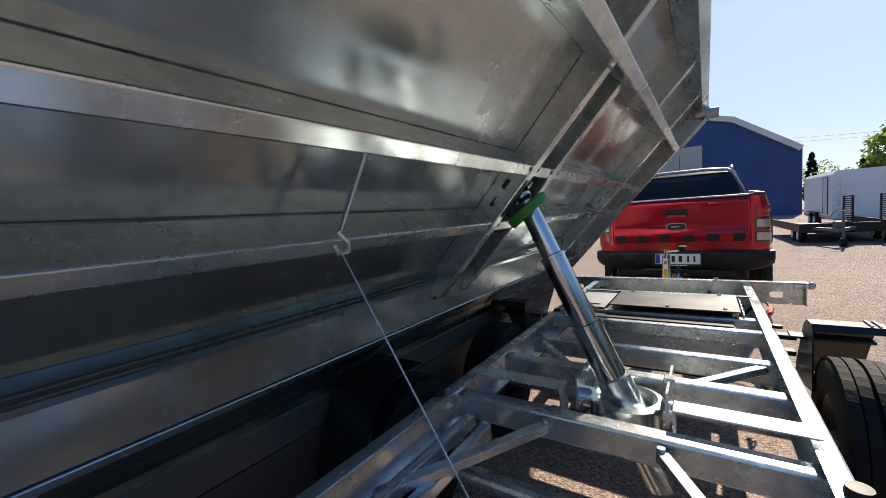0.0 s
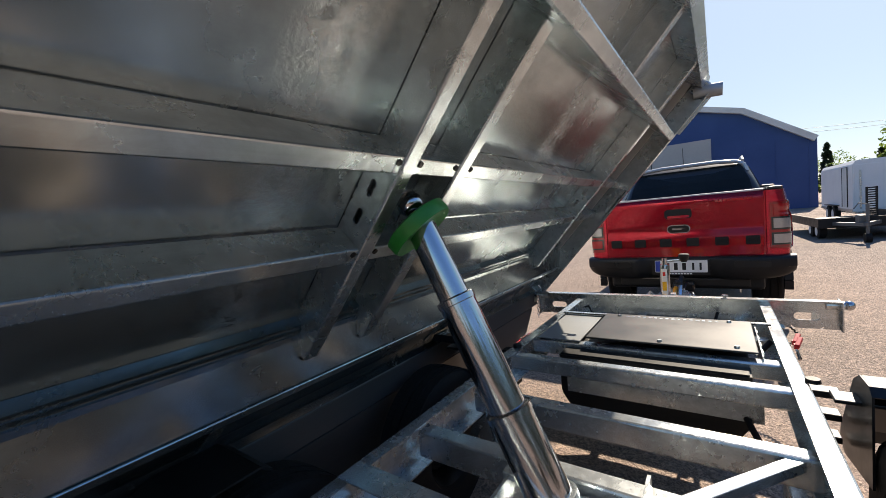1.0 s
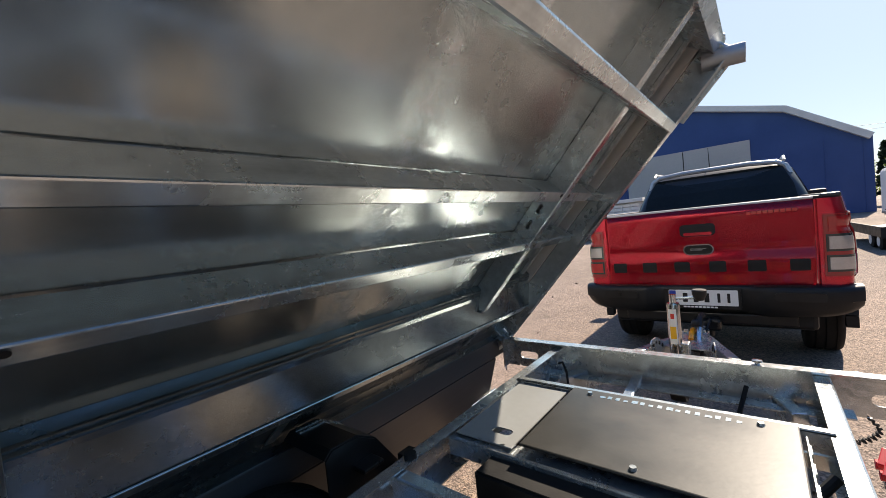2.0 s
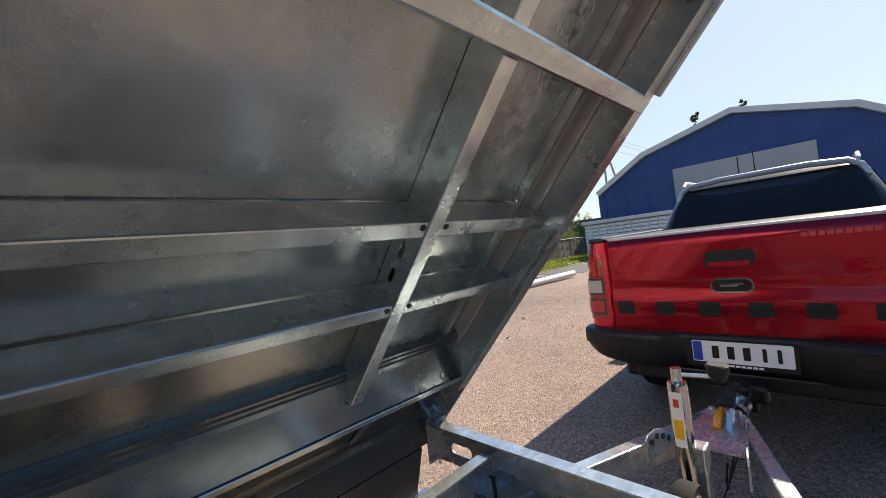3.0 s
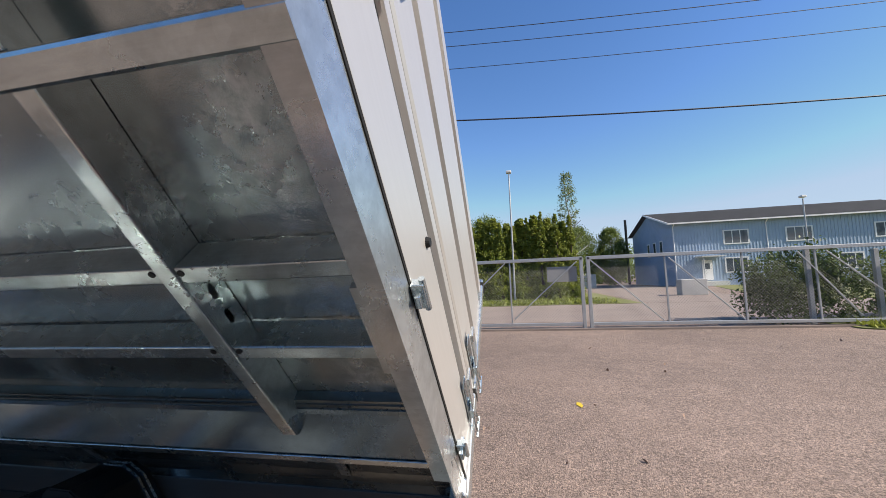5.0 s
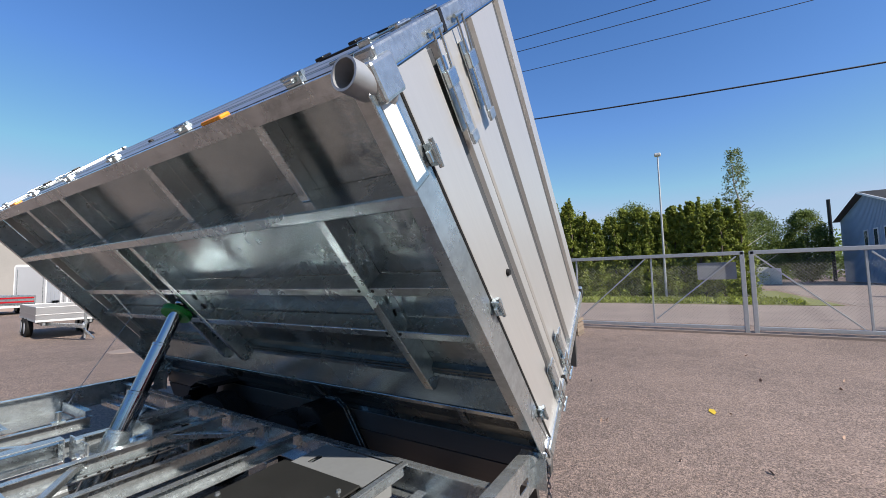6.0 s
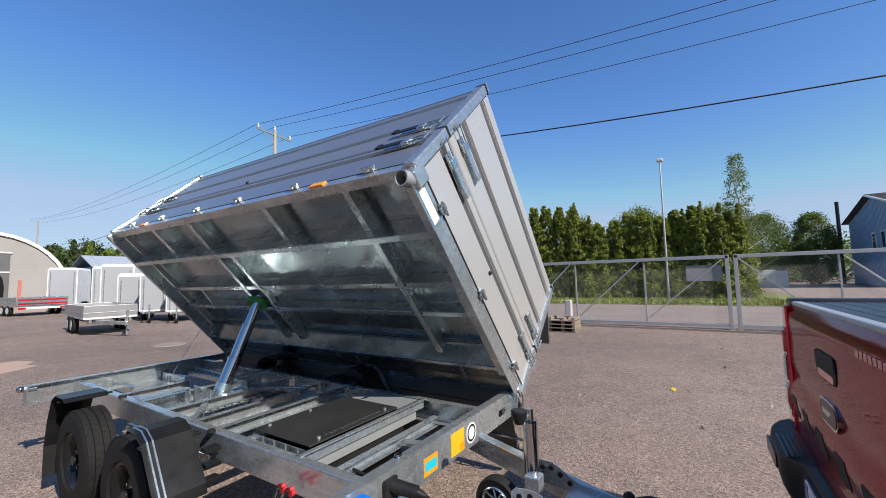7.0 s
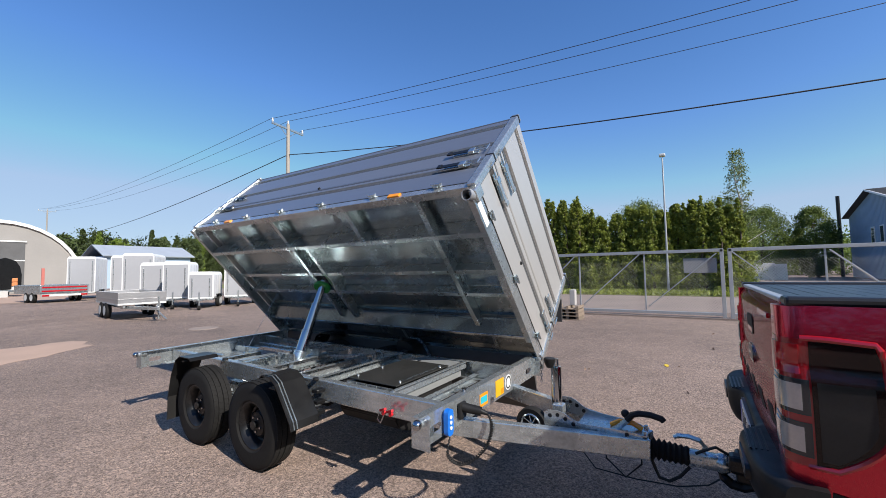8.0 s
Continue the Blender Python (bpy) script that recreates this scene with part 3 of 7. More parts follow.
def pivot_beam(y, face):
    """End beam with a ball pin at each end and an oval hand hole beside each rail."""
    bm = B()
    e = Matrix.Translation((0, y, 0))
    holed_plate(bm, -0.86, 0.86, 0.52, 0.685, [(-0.72, 0.59, 0.035, 0.022), (0.72, 0.59, 0.035, 0.022)], -0.003, 0.003, e)
    box(bm, -0.86, 0.86, y - 0.05 * face, y + 0.003, 0.682, 0.688) if face > 0 else box(bm, -0.86, 0.86, y - 0.003, y + 0.05, 0.682, 0.688)
    box(bm, -0.62, 0.62, y - 0.045, y - 0.003, 0.518, 0.524) if face > 0 else box(bm, -0.62, 0.62, y + 0.003, y + 0.045, 0.518, 0.524)
    ob = part("pivot_beam", bm, M_ZINC, trailer)
    for s in (-1, 1):
        g = B()
        box(g, s * 0.86 - 0.003, s * 0.86 + 0.003, y - 0.06, y + 0.06, 0.52, 0.685)
        rod(g, (s * 0.80, y, 0.66), (s * 0.875, y, 0.66), 0.028, 0.022, 16)
        part("pin_bracket", g, M_ZINC, ob)
        g = B()
        bmesh.ops.create_uvsphere(g, u_segments=16, v_segments=10, radius=0.027, matrix=Matrix.Translation((s * 0.893, y, 0.66)))
        part("ball_pin", g, M_CHROME, ob, smooth=True)
    return ob


front_beam = pivot_beam(0.0, 1)
pivot_beam(REAR_Y - 0.02, -1)
# formed edge plates that give the front beam its depth
bm = B()
box(bm, -0.56, 0.56, -0.11, -0.05, 0.535, 0.54)
for x in (-0.45, -0.2, 0.05, 0.3):
    rod(bm, (x, -0.006, 0.64), (x, -0.002, 0.64), 0.008, None, 10)
    rod(bm, (x, -0.006, 0.56), (x, -0.002, 0.56), 0.008, None, 10)
part("beam_flange", bm, M_ZINC, front_beam)

for y, z, w in ((-1.02, 0.605, 0.045), (-1.30, 0.615, 0.045), (-1.66, 0.585, 0.05), (-2.03, 0.60, 0.055), (-2.46, 0.595, 0.06)):
    bm = B()
    channel(bm, (-RAIL_X + 0.026, y, z - 0.035 if y > -1.5 else z - 0.045), (RAIL_X - 0.026, y, z - 0.035 if y > -1.5 else z - 0.045), w, 0.07 if y > -1.5 else 0.09, 0.004, (0, 0, 1), 1)
    part("cross_member", bm, M_ZINC, trailer)
for s in (-1, 1):
    for a, b in (((s * 0.50, -1.62, 0.56), (s * 0.20, -2.02, 0.575)), ((s * 0.17, -2.48, 0.56), (s * 0.48, -2.98, 0.53))):
        bm = B()
        bar(bm, a, b, 0.035, 0.03, bevel=0.003)
        rod(bm, Vector(a) + Vector((0, 0, -0.02)), Vector(a) + Vector((0, 0, 0.024)), 0.012, None, 8)
        part("diagonal_brace", bm, M_ZINC, trailer)
# loops of flat bar tie the ram cradle to both rails
for x0, x1 in ((-0.53, -0.15), (0.19, 0.53)):
    bm = B()
    box(bm, x0, x1, -2.365, -2.285, 0.639, 0.645, 0.002)
    box(bm, x0, x1, -2.365, -2.285, 0.525, 0.531, 0.002)
    xi = x1 - 0.006 if x1 < 0 else x0
    box(bm, xi, xi + 0.006, -2.365, -2.285, 0.485, 0.639)
    part("ram_bracket", bm, M_ZINC, trailer, "flat-bar loop beside the ram")
# low rear tray that carries the cable anchor
bm = B()
channel(bm, (-0.16, -3.10, 0.535), (0.52, -3.10, 0.535), 0.05, 0.075, 0.004, (0, 0, 1), 1)
tray = part("rear_tray", bm, M_ZINC, trailer, "low rear tray of folded strips")
for x in (-0.14, 0.28):
    bm = B()
    channel(bm, (x, REAR_Y + 0.005, 0.56), (x, -3.125, 0.56), 0.035, 0.08, 0.004, (0, 0, 1), 1)
    part("tray_arm", bm, M_ZINC, tray)
bm = B()
box(bm, -0.13, 0.27, REAR_Y + 0.02, -3.32, 0.522, 0.527)
part("tray_floor", bm, M_ZINC, tray)
for x in (0.17, -0.12):
    bm = B()
    box(bm, x - 0.004, x + 0.004, -2.28, -2.02, 0.54, 0.66)
    box(bm, x - 0.018, x + 0.018, -2.17, -2.13, 0.645, 0.665, 0.003)
    part("ram_cradle_plate", bm, M_ZINC, trailer)
# longitudinal tie members inside the frame
for x, y0, y1, z in ((-0.43, -3.58, -2.5, 0.53), (-0.37, -3.58, -2.5, 0.50)):
    bm = B()
    channel(bm, (x, y0, z), (x, y1, z), 0.03, 0.05, 0.003, (0, 0, 1), 1)
    part("tie_member", bm, M_ZINC, trailer)

# pump and battery box
bm = B()
prof = [(0.34, 0), (0.34, -0.2), (0.30, -0.27), (0.22, -0.31), (-0.22, -0.31), (-0.30, -0.27), (-0.34, -0.2), (-0.34, 0)]
a = [bm.verts.new((0.03 + x * 1.12, -1.12, 0.585 + z)) for x, z in prof]
b = [bm.verts.new((0.03 + x * 1.12, -0.55, 0.585 + z)) for x, z in prof]
bm.faces.new(a)
bm.faces.new(b[::-1])
for i in range(len(prof)):
    bm.faces.new((a[i], a[(i + 1) % 8], b[(i + 1) % 8], b[i]))
bmesh.ops.bevel(bm, geom=bm.edges[:], offset=0.008, segments=2, affect="EDGES")
pump = part("pump_box", bm, M_PLASTIC, trailer, "black plastic pump and battery box")
bm = B()
box(bm, -0.25, 0.44, -1.0, -0.52, 0.632, 0.642, 0.004)
lid = part("lid", bm, M_LIDBLACK, pump, "flat matt black lid")
for x, y in ((-0.17, -0.56), (0.08, -0.97), (0.35, -0.56), (0.37, -0.96)):
    bm = B()
    rod(bm, (x, y, 0.642), (x, y, 0.651), 0.011, 0.009, 10)
    part("lid_screw", bm, M_ZINC, pump)
bm = B()
for i in range(16):
    x = -0.13 + i * 0.028
    box(bm, x, x + (0.014 if i % 4 else 0.02), -0.575, -0.572 + (0.02 if i % 3 else 0.012), 0.6421, 0.6428)
part("lid_marking", bm, M_ZINC_BEAM, pump, "embossed line of unreadable marks")
bm = B()
holed_plate(bm, -0.50, -0.28, -1.0, -0.52, [(-0.36, -0.92, 0.02, 0.02)], 0, 0.005, Matrix(((1, 0, 0, 0), (0, 0, 1, 0), (0, 1, 0, 0.612), (0, 0, 0, 1))))
part("cover_plate", bm, M_PLATEGREY, trailer, "pale grey zinc cover plate")
for y, z, h in ((-1.0, 0.60, 0.055), (-0.43, 0.525, 0.06)):
    bm = B()
    channel(bm, (-0.52, y, z - h / 2), (0.52, y, z - h / 2), 0.05, h, 0.004, (0, 0, 1), 1)
    part("lid_carrier", bm, M_ZINC, trailer)
bm = B()
box(bm, -0.52, 0.52, -0.515, -0.505, 0.565, 0.631, 0.002)
box(bm, -0.52, 0.52, -0.515, -0.480, 0.623, 0.631, 0.002)
part("lid_carrier", bm, M_ZINC, trailer)
bm = B()
box(bm, -0.45, 0.42, -0.530, -0.522, 0.505, 0.562, 0.001)
part("cover_plate", bm, M_PLATEGREY, trailer, "pale grey zinc cover strip")
bm = B()
channel(bm, (-0.10, -0.38, 0.49), (-0.10, -0.05, 0.53), 0.04, 0.03, 0.004, (0, 0, 1), 1)
part("tie_strip", bm, M_ZINC, trailer)
bm = B()
for i in range(9):
    box(bm, 0.452, 0.456 + 0.004 * (i % 2), -0.99 + i * 0.05, -0.94 + i * 0.05, 0.50, 0.622)
part("box_side_sheet", bm, M_ZINC, pump, "ribbed zinc side sheet")
bm = B()
rod(bm, (0.458, -0.74, 0.56), (0.50, -0.70, 0.60), 0.014, None, 10)
part("cable_gland", bm, M_PLASTIC, pump)
bm = B()
box(bm, -0.30, 0.44, -1.17, -1.165, 0.42, 0.53)
part("cover_sheet", bm, M_ZINC, trailer)

# telescopic ram
foot, head = Vector((0.03, -2.17, 0.575)), Vector((-0.325, -2.19, 1.37))
axis = (head - foot).normalized()
bm = B()
m, _ = axis_frame((0.03, -2.17, 0.535), (0.03, -2.17, 0.635))
lathe(bm, [(0.078, 0), (0.128, 0.0), (0.128, 0.07), (0.105, 0.078), (0.09, 0.07), (0.078, 0.0)], m, 32)
rod(bm, (-0.12, -2.17, 0.58), (-0.085, -2.17, 0.58), 0.04, None, 14)
rod(bm, (0.145, -2.17, 0.58), (0.18, -2.17, 0.58), 0.04, None, 14)
rod(bm, (-0.02, -2.30, 0.57), (-0.02, -2.28, 0.57), 0.014, None, 6)
ram = part("hydraulic_ram", bm, M_ZINC_BEAM, trailer, "telescopic hydraulic ram with chromed stages", smooth=True)
stages = ((-0.30, 0.115, 0.063, M_ZINC_BEAM), (0.10, 0.33, 0.055, M_CHROME), (0.33, 0.62, 0.047, M_CHROME), (0.62, 0.84, 0.039, M_CHROME))
for a0, a1, r, mt in stages:
    bm = B()
    m, n = axis_frame(foot + axis * a0, foot + axis * a1)
    lathe(bm, [(0.0, 0), (r, 0), (r, n - 0.02), (r + 0.003, n - 0.018), (r + 0.003, n - 0.004), (r - 0.004, n), (0, n)], m, 32)
    part("ram_stage", bm, mt, ram, smooth=True)
bm = B()
m, n = axis_frame(foot + axis * 0.80, foot + axis * 0.86)
m = m @ pose(0, 0, 0, 14, 10, 0)
lathe(bm, [(0.03, 0.008), (0.088, 0.0), (0.092, 0.01), (0.092, 0.034), (0.08, 0.04), (0.06, 0.028), (0.0, 0.028)], m, 32)
part("ram_collar", bm, M_GREEN, ram, "bright green plastic collar", smooth=True)
bm = B()
bmesh.ops.create_uvsphere(bm, u_segments=16, v_segments=10, radius=0.035, matrix=Matrix.Translation(foot + axis * 0.885))
rod(bm, foot + axis * 0.83, foot + axis * 0.89, 0.02, None, 12)
part("ram_ball", bm, M_CHROME, ram, smooth=True)


# wheels
def trailer_wheel(x, y, s, parent, r=0.325, w=0.185, rim_r=0.172, rim_mat=M_BLACKSTEEL, tread=True):
    m = Matrix.Translation((x, y, r)) @ pose(0, 0, 0, 0, 90 * s, 0)
    bm = B()
    lathe(bm, [(0, -w * 0.1), (0.085, -w * 0.1), (0.085, w * 0.18), (0.03, w * 0.25), (0.03, w * 0.40), (0, w * 0.40)], m, 24)
    wheel = part("wheel", bm, M_BLACKSTEEL, parent, smooth=True)
    h = w / 2
    prof = [(rim_r + 0.005, -h * 0.8), (rim_r + 0.02, -h * 0.98), (r - 0.055, -h), (r - 0.02, -h * 0.93), (r - 0.006, -h * 0.80)]
    for g in (-0.5, 0.0, 0.5):
        prof += [(r, h * (g - 0.20)), (r - 0.0, h * (g - 0.06)), (r - 0.009, h * (g - 0.055)), (r - 0.009, h * (g + 0.055)), (r, h * (g + 0.06)), (r, h * (g + 0.20))]
    prof += [(r - 0.006, h * 0.80), (r - 0.02, h * 0.93), (r - 0.055, h), (rim_r + 0.02, h * 0.98), (rim_r + 0.005, h * 0.8)]
    bm = B()
    lathe(bm, prof, m, 56)
    part("tyre", bm, M_RUBBER, wheel, "black rubber tyre with grooved tread", smooth=True)
    if tread:
        vs, fs = [], []
        for row, g in enumerate((-0.66, -0.25, 0.25, 0.66)):
            for i in range(46):
                a0 = 2 * math.pi * (i + 0.5 * (row % 2)) / 46
                lift = 0.0045 if abs(g) < 0.5 else 0.002
                base = len(vs)
                for rr in (r - 0.008, r + lift):
                    for e0, gg in ((0.0, g - 0.18), (0.133, g - 0.18), (0.145, g + 0.18), (0.012, g + 0.18)):
                        vs.append(m @ Vector((rr * math.cos(a0 + e0), rr * math.sin(a0 + e0), h * gg)))
                fs += [tuple(base + k for k in f) for f in ((4, 5, 6, 7), (0, 1, 5, 4), (1, 2, 6, 5), (2, 3, 7, 6), (3, 0, 4, 7))]
        me = bpy.data.meshes.new("tread")
        me.from_pydata(vs, [], fs)
        me.materials.append(M_RUBBER)
        ob = new("tread", me)
        ob.parent = wheel
        tagged(ob, "grooved rubber tread blocks", kind="stuff")
    bm = B()
    lathe(bm, [(rim_r + 0.008, -h * 0.8), (rim_r - 0.012, -h * 0.5), (rim_r - 0.03, 0), (rim_r - 0.02, h * 0.55), (rim_r + 0.012, h * 0.80), (rim_r + 0.012, h * 0.84), (rim_r - 0.002, h * 0.84), (rim_r - 0.03, h * 0.55), (rim_r - 0.040, h * 0.05), (rim_r - 0.06, -h * 0.05), (0.115, h * 0.02), (0.088, h * 0.30), (0.05, h * 0.32), (0.032, h * 0.26)], m, 40)
    rim = part("rim", bm, rim_mat, wheel, smooth=True)
    for i in range(5):
        a = 2 * math.pi * i / 5
        bm = B()
        t = m @ Matrix.Translation((0.056 * math.cos(a), 0.056 * math.sin(a), h * 0.29))
        rod(bm, t @ Vector((0, 0, 0)), t @ Vector((0, 0, 0.022)), 0.011, 0.009, 6)
        part("wheel_nut", bm, M_CHROME, rim)
    for i in range(8):
        a = 2 * math.pi * (i + 0.5) / 8
        bm = B()
        t = m @ Matrix.Translation((0.118 * math.cos(a), 0.118 * math.sin(a), h * 0.0))
        rod(bm, t @ Vector((0, 0, 0)), t @ Vector((0, 0, 0.004)), 0.016, 0.014, 10)
        part("rim_slot", bm, M_RUBBER, rim)
    return wheel


AX_F, AX_R, TRACK = -1.61, -2.48, 0.765
for s in (-1, 1):
    for y in (AX_F, AX_R):
        trailer_wheel(s * TRACK, y, s, trailer)
for y in (AX_F, AX_R):
    bm = B()
    rod(bm, (-0.72, y, 0.325), (0.72, y, 0.325), 0.035, None, 14)
    for s in (-1, 1):
        box(bm, s * 0.5 - 0.04, s * 0.5 + 0.04, y - 0.02, y + 0.16, 0.36, 0.475, 0.006)
        bar(bm, (s * 0.60, y + 0.12, 0.42), (s * 0.60, y, 0.325), 0.05, 0.03)
    part("axle", bm, M_ZINC, trailer)


def bent_sheet(s, pts):
    """A mudguard: black sheet folded along the given line in y, z."""
    bm = B()
    x0, x1 = s * 0.665, s * 0.90
    for (y0, z0), (y1, z1) in zip(pts, pts[1:]):
        q = [(x0, y0, z0), (x1, y0, z0), (x1, y1, z1), (x0, y1, z1)]
        bm.faces.new([bm.verts.new(c) for c in q])
    bmesh.ops.remove_doubles(bm, verts=bm.verts, dist=0.0005)
    bmesh.ops.solidify(bm, geom=bm.faces[:], thickness=0.006)
    return bm


GUARD_F = [(-1.43, 0.72), (-1.405, 0.742), (-1.31, 0.74), (-1.24, 0.70), (-1.07, 0.46), (-1.055, 0.41)]
GUARD_R = [(-2.46, 0.72), (-2.49, 0.742), (-2.66, 0.742), (-2.74, 0.70), (-2.82, 0.55), (-2.87, 0.36)]
for s in (-1, 1):
    pts = GUARD_F
    bm = bent_sheet(s, pts)
    guard = part("mudguard", bm, M_BLACKSTEEL, trailer, "black steel mudguard")
    bm = B()
    loop = [(-1.43, 0.44)] + GUARD_F + [(-1.12, 0.38)]
    a = [bm.verts.new((s * 0.667, y, z)) for y, z in loop]
    b = [bm.verts.new((s * 0.661, y, z)) for y, z in loop]
    bm.faces.new(a)
    bm.faces.new(b[::-1])
    for i in range(len(loop)):
        bm.faces.new((a[i], a[(i + 1) % len(loop)], b[(i + 1) % len(loop)], b[i]))
    part("inner_plate", bm, M_BLACKSTEEL, guard)
    for off in (0.025, 0.05):
        bm = B()
        for (y0, z0), (y1, z1) in zip(pts[1:], pts[2:]):
            bar(bm, (s * (0.90 - off), y0 + 0.004, z0 + 0.006), (s * (0.90 - off), y1 + 0.004, z1 + 0.006), 0.008, 0.006, bevel=0.0)
        part("edge_bead", bm, M_ZINC_BEAM, guard, "bright rolled edge bead")
    for z in (0.44, 0.52, 0.60):
        bm = B()
        box(bm, s * 0.61 - 0.04, s * 0.61 + 0.04, -1.16, -1.10, z - 0.012, z + 0.012, 0.003)
        part("guard_bracket", bm, M_BLACKSTEEL, guard)
    a0, b0 = sorted((s * 0.60, s * 0.88))
    bm = B()
    box(bm, a0, b0, -1.34, -1.26, 0.650, 0.662, 0.003)
    part("guard_bracket", bm, M_BLACKSTEEL, guard)
    bm = bent_sheet(s, GUARD_R)
    guard = part("mudguard", bm, M_BLACKSTEEL, trailer, "black steel mudguard")
    bm = B()
    bar(bm, (s * 0.60, -2.60, 0.71), (s * 0.90, -2.60, 0.71), 0.03, 0.012, bevel=0)
    part("guard_bracket", bm, M_BLACKSTEEL, guard)
    bm = B()
    box(bm, s * 0.70, s * 0.90, -2.878, -2.872, 0.15, 0.37) if s > 0 else box(bm, s * 0.90, s * 0.70, -2.878, -2.872, 0.15, 0.37)
    part("mud_flap", bm, M_RUBBER, guard)

# drawbar: a V of two box beams, coupling, jack and jockey wheel
for s in (-1, 1):
    bm = B()
    bar(bm, (s * 0.46, -0.15, 0.500), (s * 0.055, 1.01, 0.452), 0.055, 0.112, bevel=0.006)
    part("drawbar_beam", bm, M_ZINC, trailer)
bm = B()
slab(bm, [(-0.13, 0.62), (0.13, 0.62), (0.075, 1.0), (-0.075, 1.0)], 0.516, 0.524)
for x in (-0.05, 0.05):
    rod(bm, (x, 0.985, 0.523), (x, 0.985, 0.540), 0.014, 0.012, 6)
brake = part("overrun_housing", bm, M_ZINC, trailer, "galvanised overrun brake housing")
EAR = [(0.44, 0.50), (0.44, 0.585), (0.46, 0.602), (0.52, 0.604), (0.56, 0.592), (0.60, 0.565), (0.65, 0.545), (0.72, 0.542), (0.84, 0.540), (0.95, 0.530), (0.98, 0.515), (0.98, 0.50)]
for s in (-1, 1):
    bm = B()
    a, b = ([bm.verts.new((s * (0.155 - 0.15 * (y - 0.44) + d), y, z)) for y, z in EAR] for d in (0.0, 0.006))
    bm.faces.new(a)
    bm.faces.new(b[::-1])
    for i in range(len(EAR)):
        bm.faces.new((a[i], a[(i + 1) % len(EAR)], b[(i + 1) % len(EAR)], b[i]))
    cheek = part("housing_cheek", bm, M_ZINC, brake)
    for y, z in ((0.475, 0.57), (0.52, 0.578), (0.565, 0.56), (0.61, 0.535), (0.90, 0.518)):
        x = s * (0.1565 - 0.15 * (y - 0.44))
        bm = B()
        rod(bm, (x - 0.005, y, z), (x + 0.007, y, z), 0.012, None, 12)
        part("cheek_hole", bm, M_BLACKSTEEL, cheek)
bm = B()
m, n = axis_frame((0, 1.01, 0.437), (0, 1.20, 0.432))
prof = [(0.0, 0)]
for i in range(7):
    prof += [(0.044, n * (i + 0.05) / 7), (0.064 - 0.002 * i, n * (i + 0.5) / 7), (0.044, n * (i + 0.95) / 7)]
lathe(bm, prof + [(0, n)], m, 24)
part("rubber_bellows", bm, M_RUBBER, brake, smooth=True)
bm = B()
box(bm, -0.038, 0.038, 1.19, 1.34, 0.392, 0.470, 0.016)
bmesh.ops.create_uvsphere(bm, u_segments=18, v_segments=10, radius=0.05, matrix=Matrix.Translation((0, 1.345, 0.43)))
for y in (1.215, 1.245):
    rod(bm, (-0.044, y, 0.43), (0.046, y, 0.43), 0.011, None, 6)
coupling = part("ball_coupling", bm, M_ZINC, trailer, "galvanised ball coupling", smooth=True)
bm = B()
pipe(bm, [(0, 1.26, 0.465), (0, 1.275, 0.50), (0, 1.25, 0.528), (0, 1.20, 0.538), (0, 1.15, 0.534), (0, 1.128, 0.522)], 0.013)
part("coupling_handle", bm, M_ZINC_BEAM, coupling, smooth=True)
bm = B()
pipe(bm, [(0.04, 0.80, 0.50), (0.04, 0.85, 0.535), (0.04, 0.905, 0.59)], 0.016)
lever = part("brake_lever", bm, M_ZINC_BEAM, trailer, "zinc brake lever", smooth=True)
bm = B()
pipe(bm, [(0.04, 0.895, 0.582), (0.04, 0.925, 0.618), (0.04, 0.96, 0.632), (0.04, 1.02, 0.634), (0.04, 1.075, 0.622), (0.04, 1.085, 0.610)], 0.018)
bmesh.ops.create_uvsphere(bm, u_segments=14, v_segments=8, radius=0.024, matrix=Matrix.Translation((0.02, 0.885, 0.612)))
part("grip", bm, M_PLASTIC, lever, "black rubber grip", smooth=True)
bm = B()
pipe(bm, [(0.0, 0.80, 0.525), (0.0, 0.85, 0.555), (0.0, 0.92, 0.558), (0, 0.97, 0.53)], 0.016)
part("gas_strut_cover", bm, M_ORANGE, brake, "orange brake strut", smooth=True)
bm = B()
lathe(bm, [(0, 0), (0.034, 0), (0.034, 0.40), (0.031, 0.41), (0, 0.41)], Matrix.Translation((-0.03, 0.465, 0.42)), 24)
lathe(bm, [(0, 0), (0.018, 0), (0.018, 0.05), (0, 0.05)], Matrix.Translation((-0.03, 0.465, 0.83)), 16)
jack = part("jack_mast", bm, M_CHROME, trailer, "bright zinc jack mast with printed sticker", smooth=True)
bm = B()
rod(bm, (-0.03, 0.465, 0.855), (0.10, 0.465, 0.865), 0.008, None, 10)
crank = part("crank", bm, M_ZINC_BEAM, jack)
bm = B()
lathe(bm, [(0, 0), (0.02, 0), (0.034, 0.03), (0.036, 0.055), (0.03, 0.06), (0, 0.06)], Matrix.Translation((0.10, 0.465, 0.85)), 18)
part("knob", bm, M_PLASTIC, crank, "black knob", smooth=True)
def wrapped(r, a0, a1, z0, z1, t=0.0008):
    """A label wrapped round the mast."""
    bm = B()
    n = 10
    ring = [[bm.verts.new((-0.03 + q * math.cos(radians(a0 + (a1 - a0) * i / n)), 0.465 + q * math.sin(radians(a0 + (a1 - a0) * i / n)), z)) for i in range(n + 1)] for q, z in ((r, z0), (r + t, z0), (r + t, z1), (r, z1))]
    for k in range(4):
        for i in range(n):
            bm.faces.new((ring[k][i], ring[k][i + 1], ring[(k + 1) % 4][i + 1], ring[(k + 1) % 4][i]))
    for i in (0, n):
        bm.faces.new([q[i] for q in ring])
    return bm


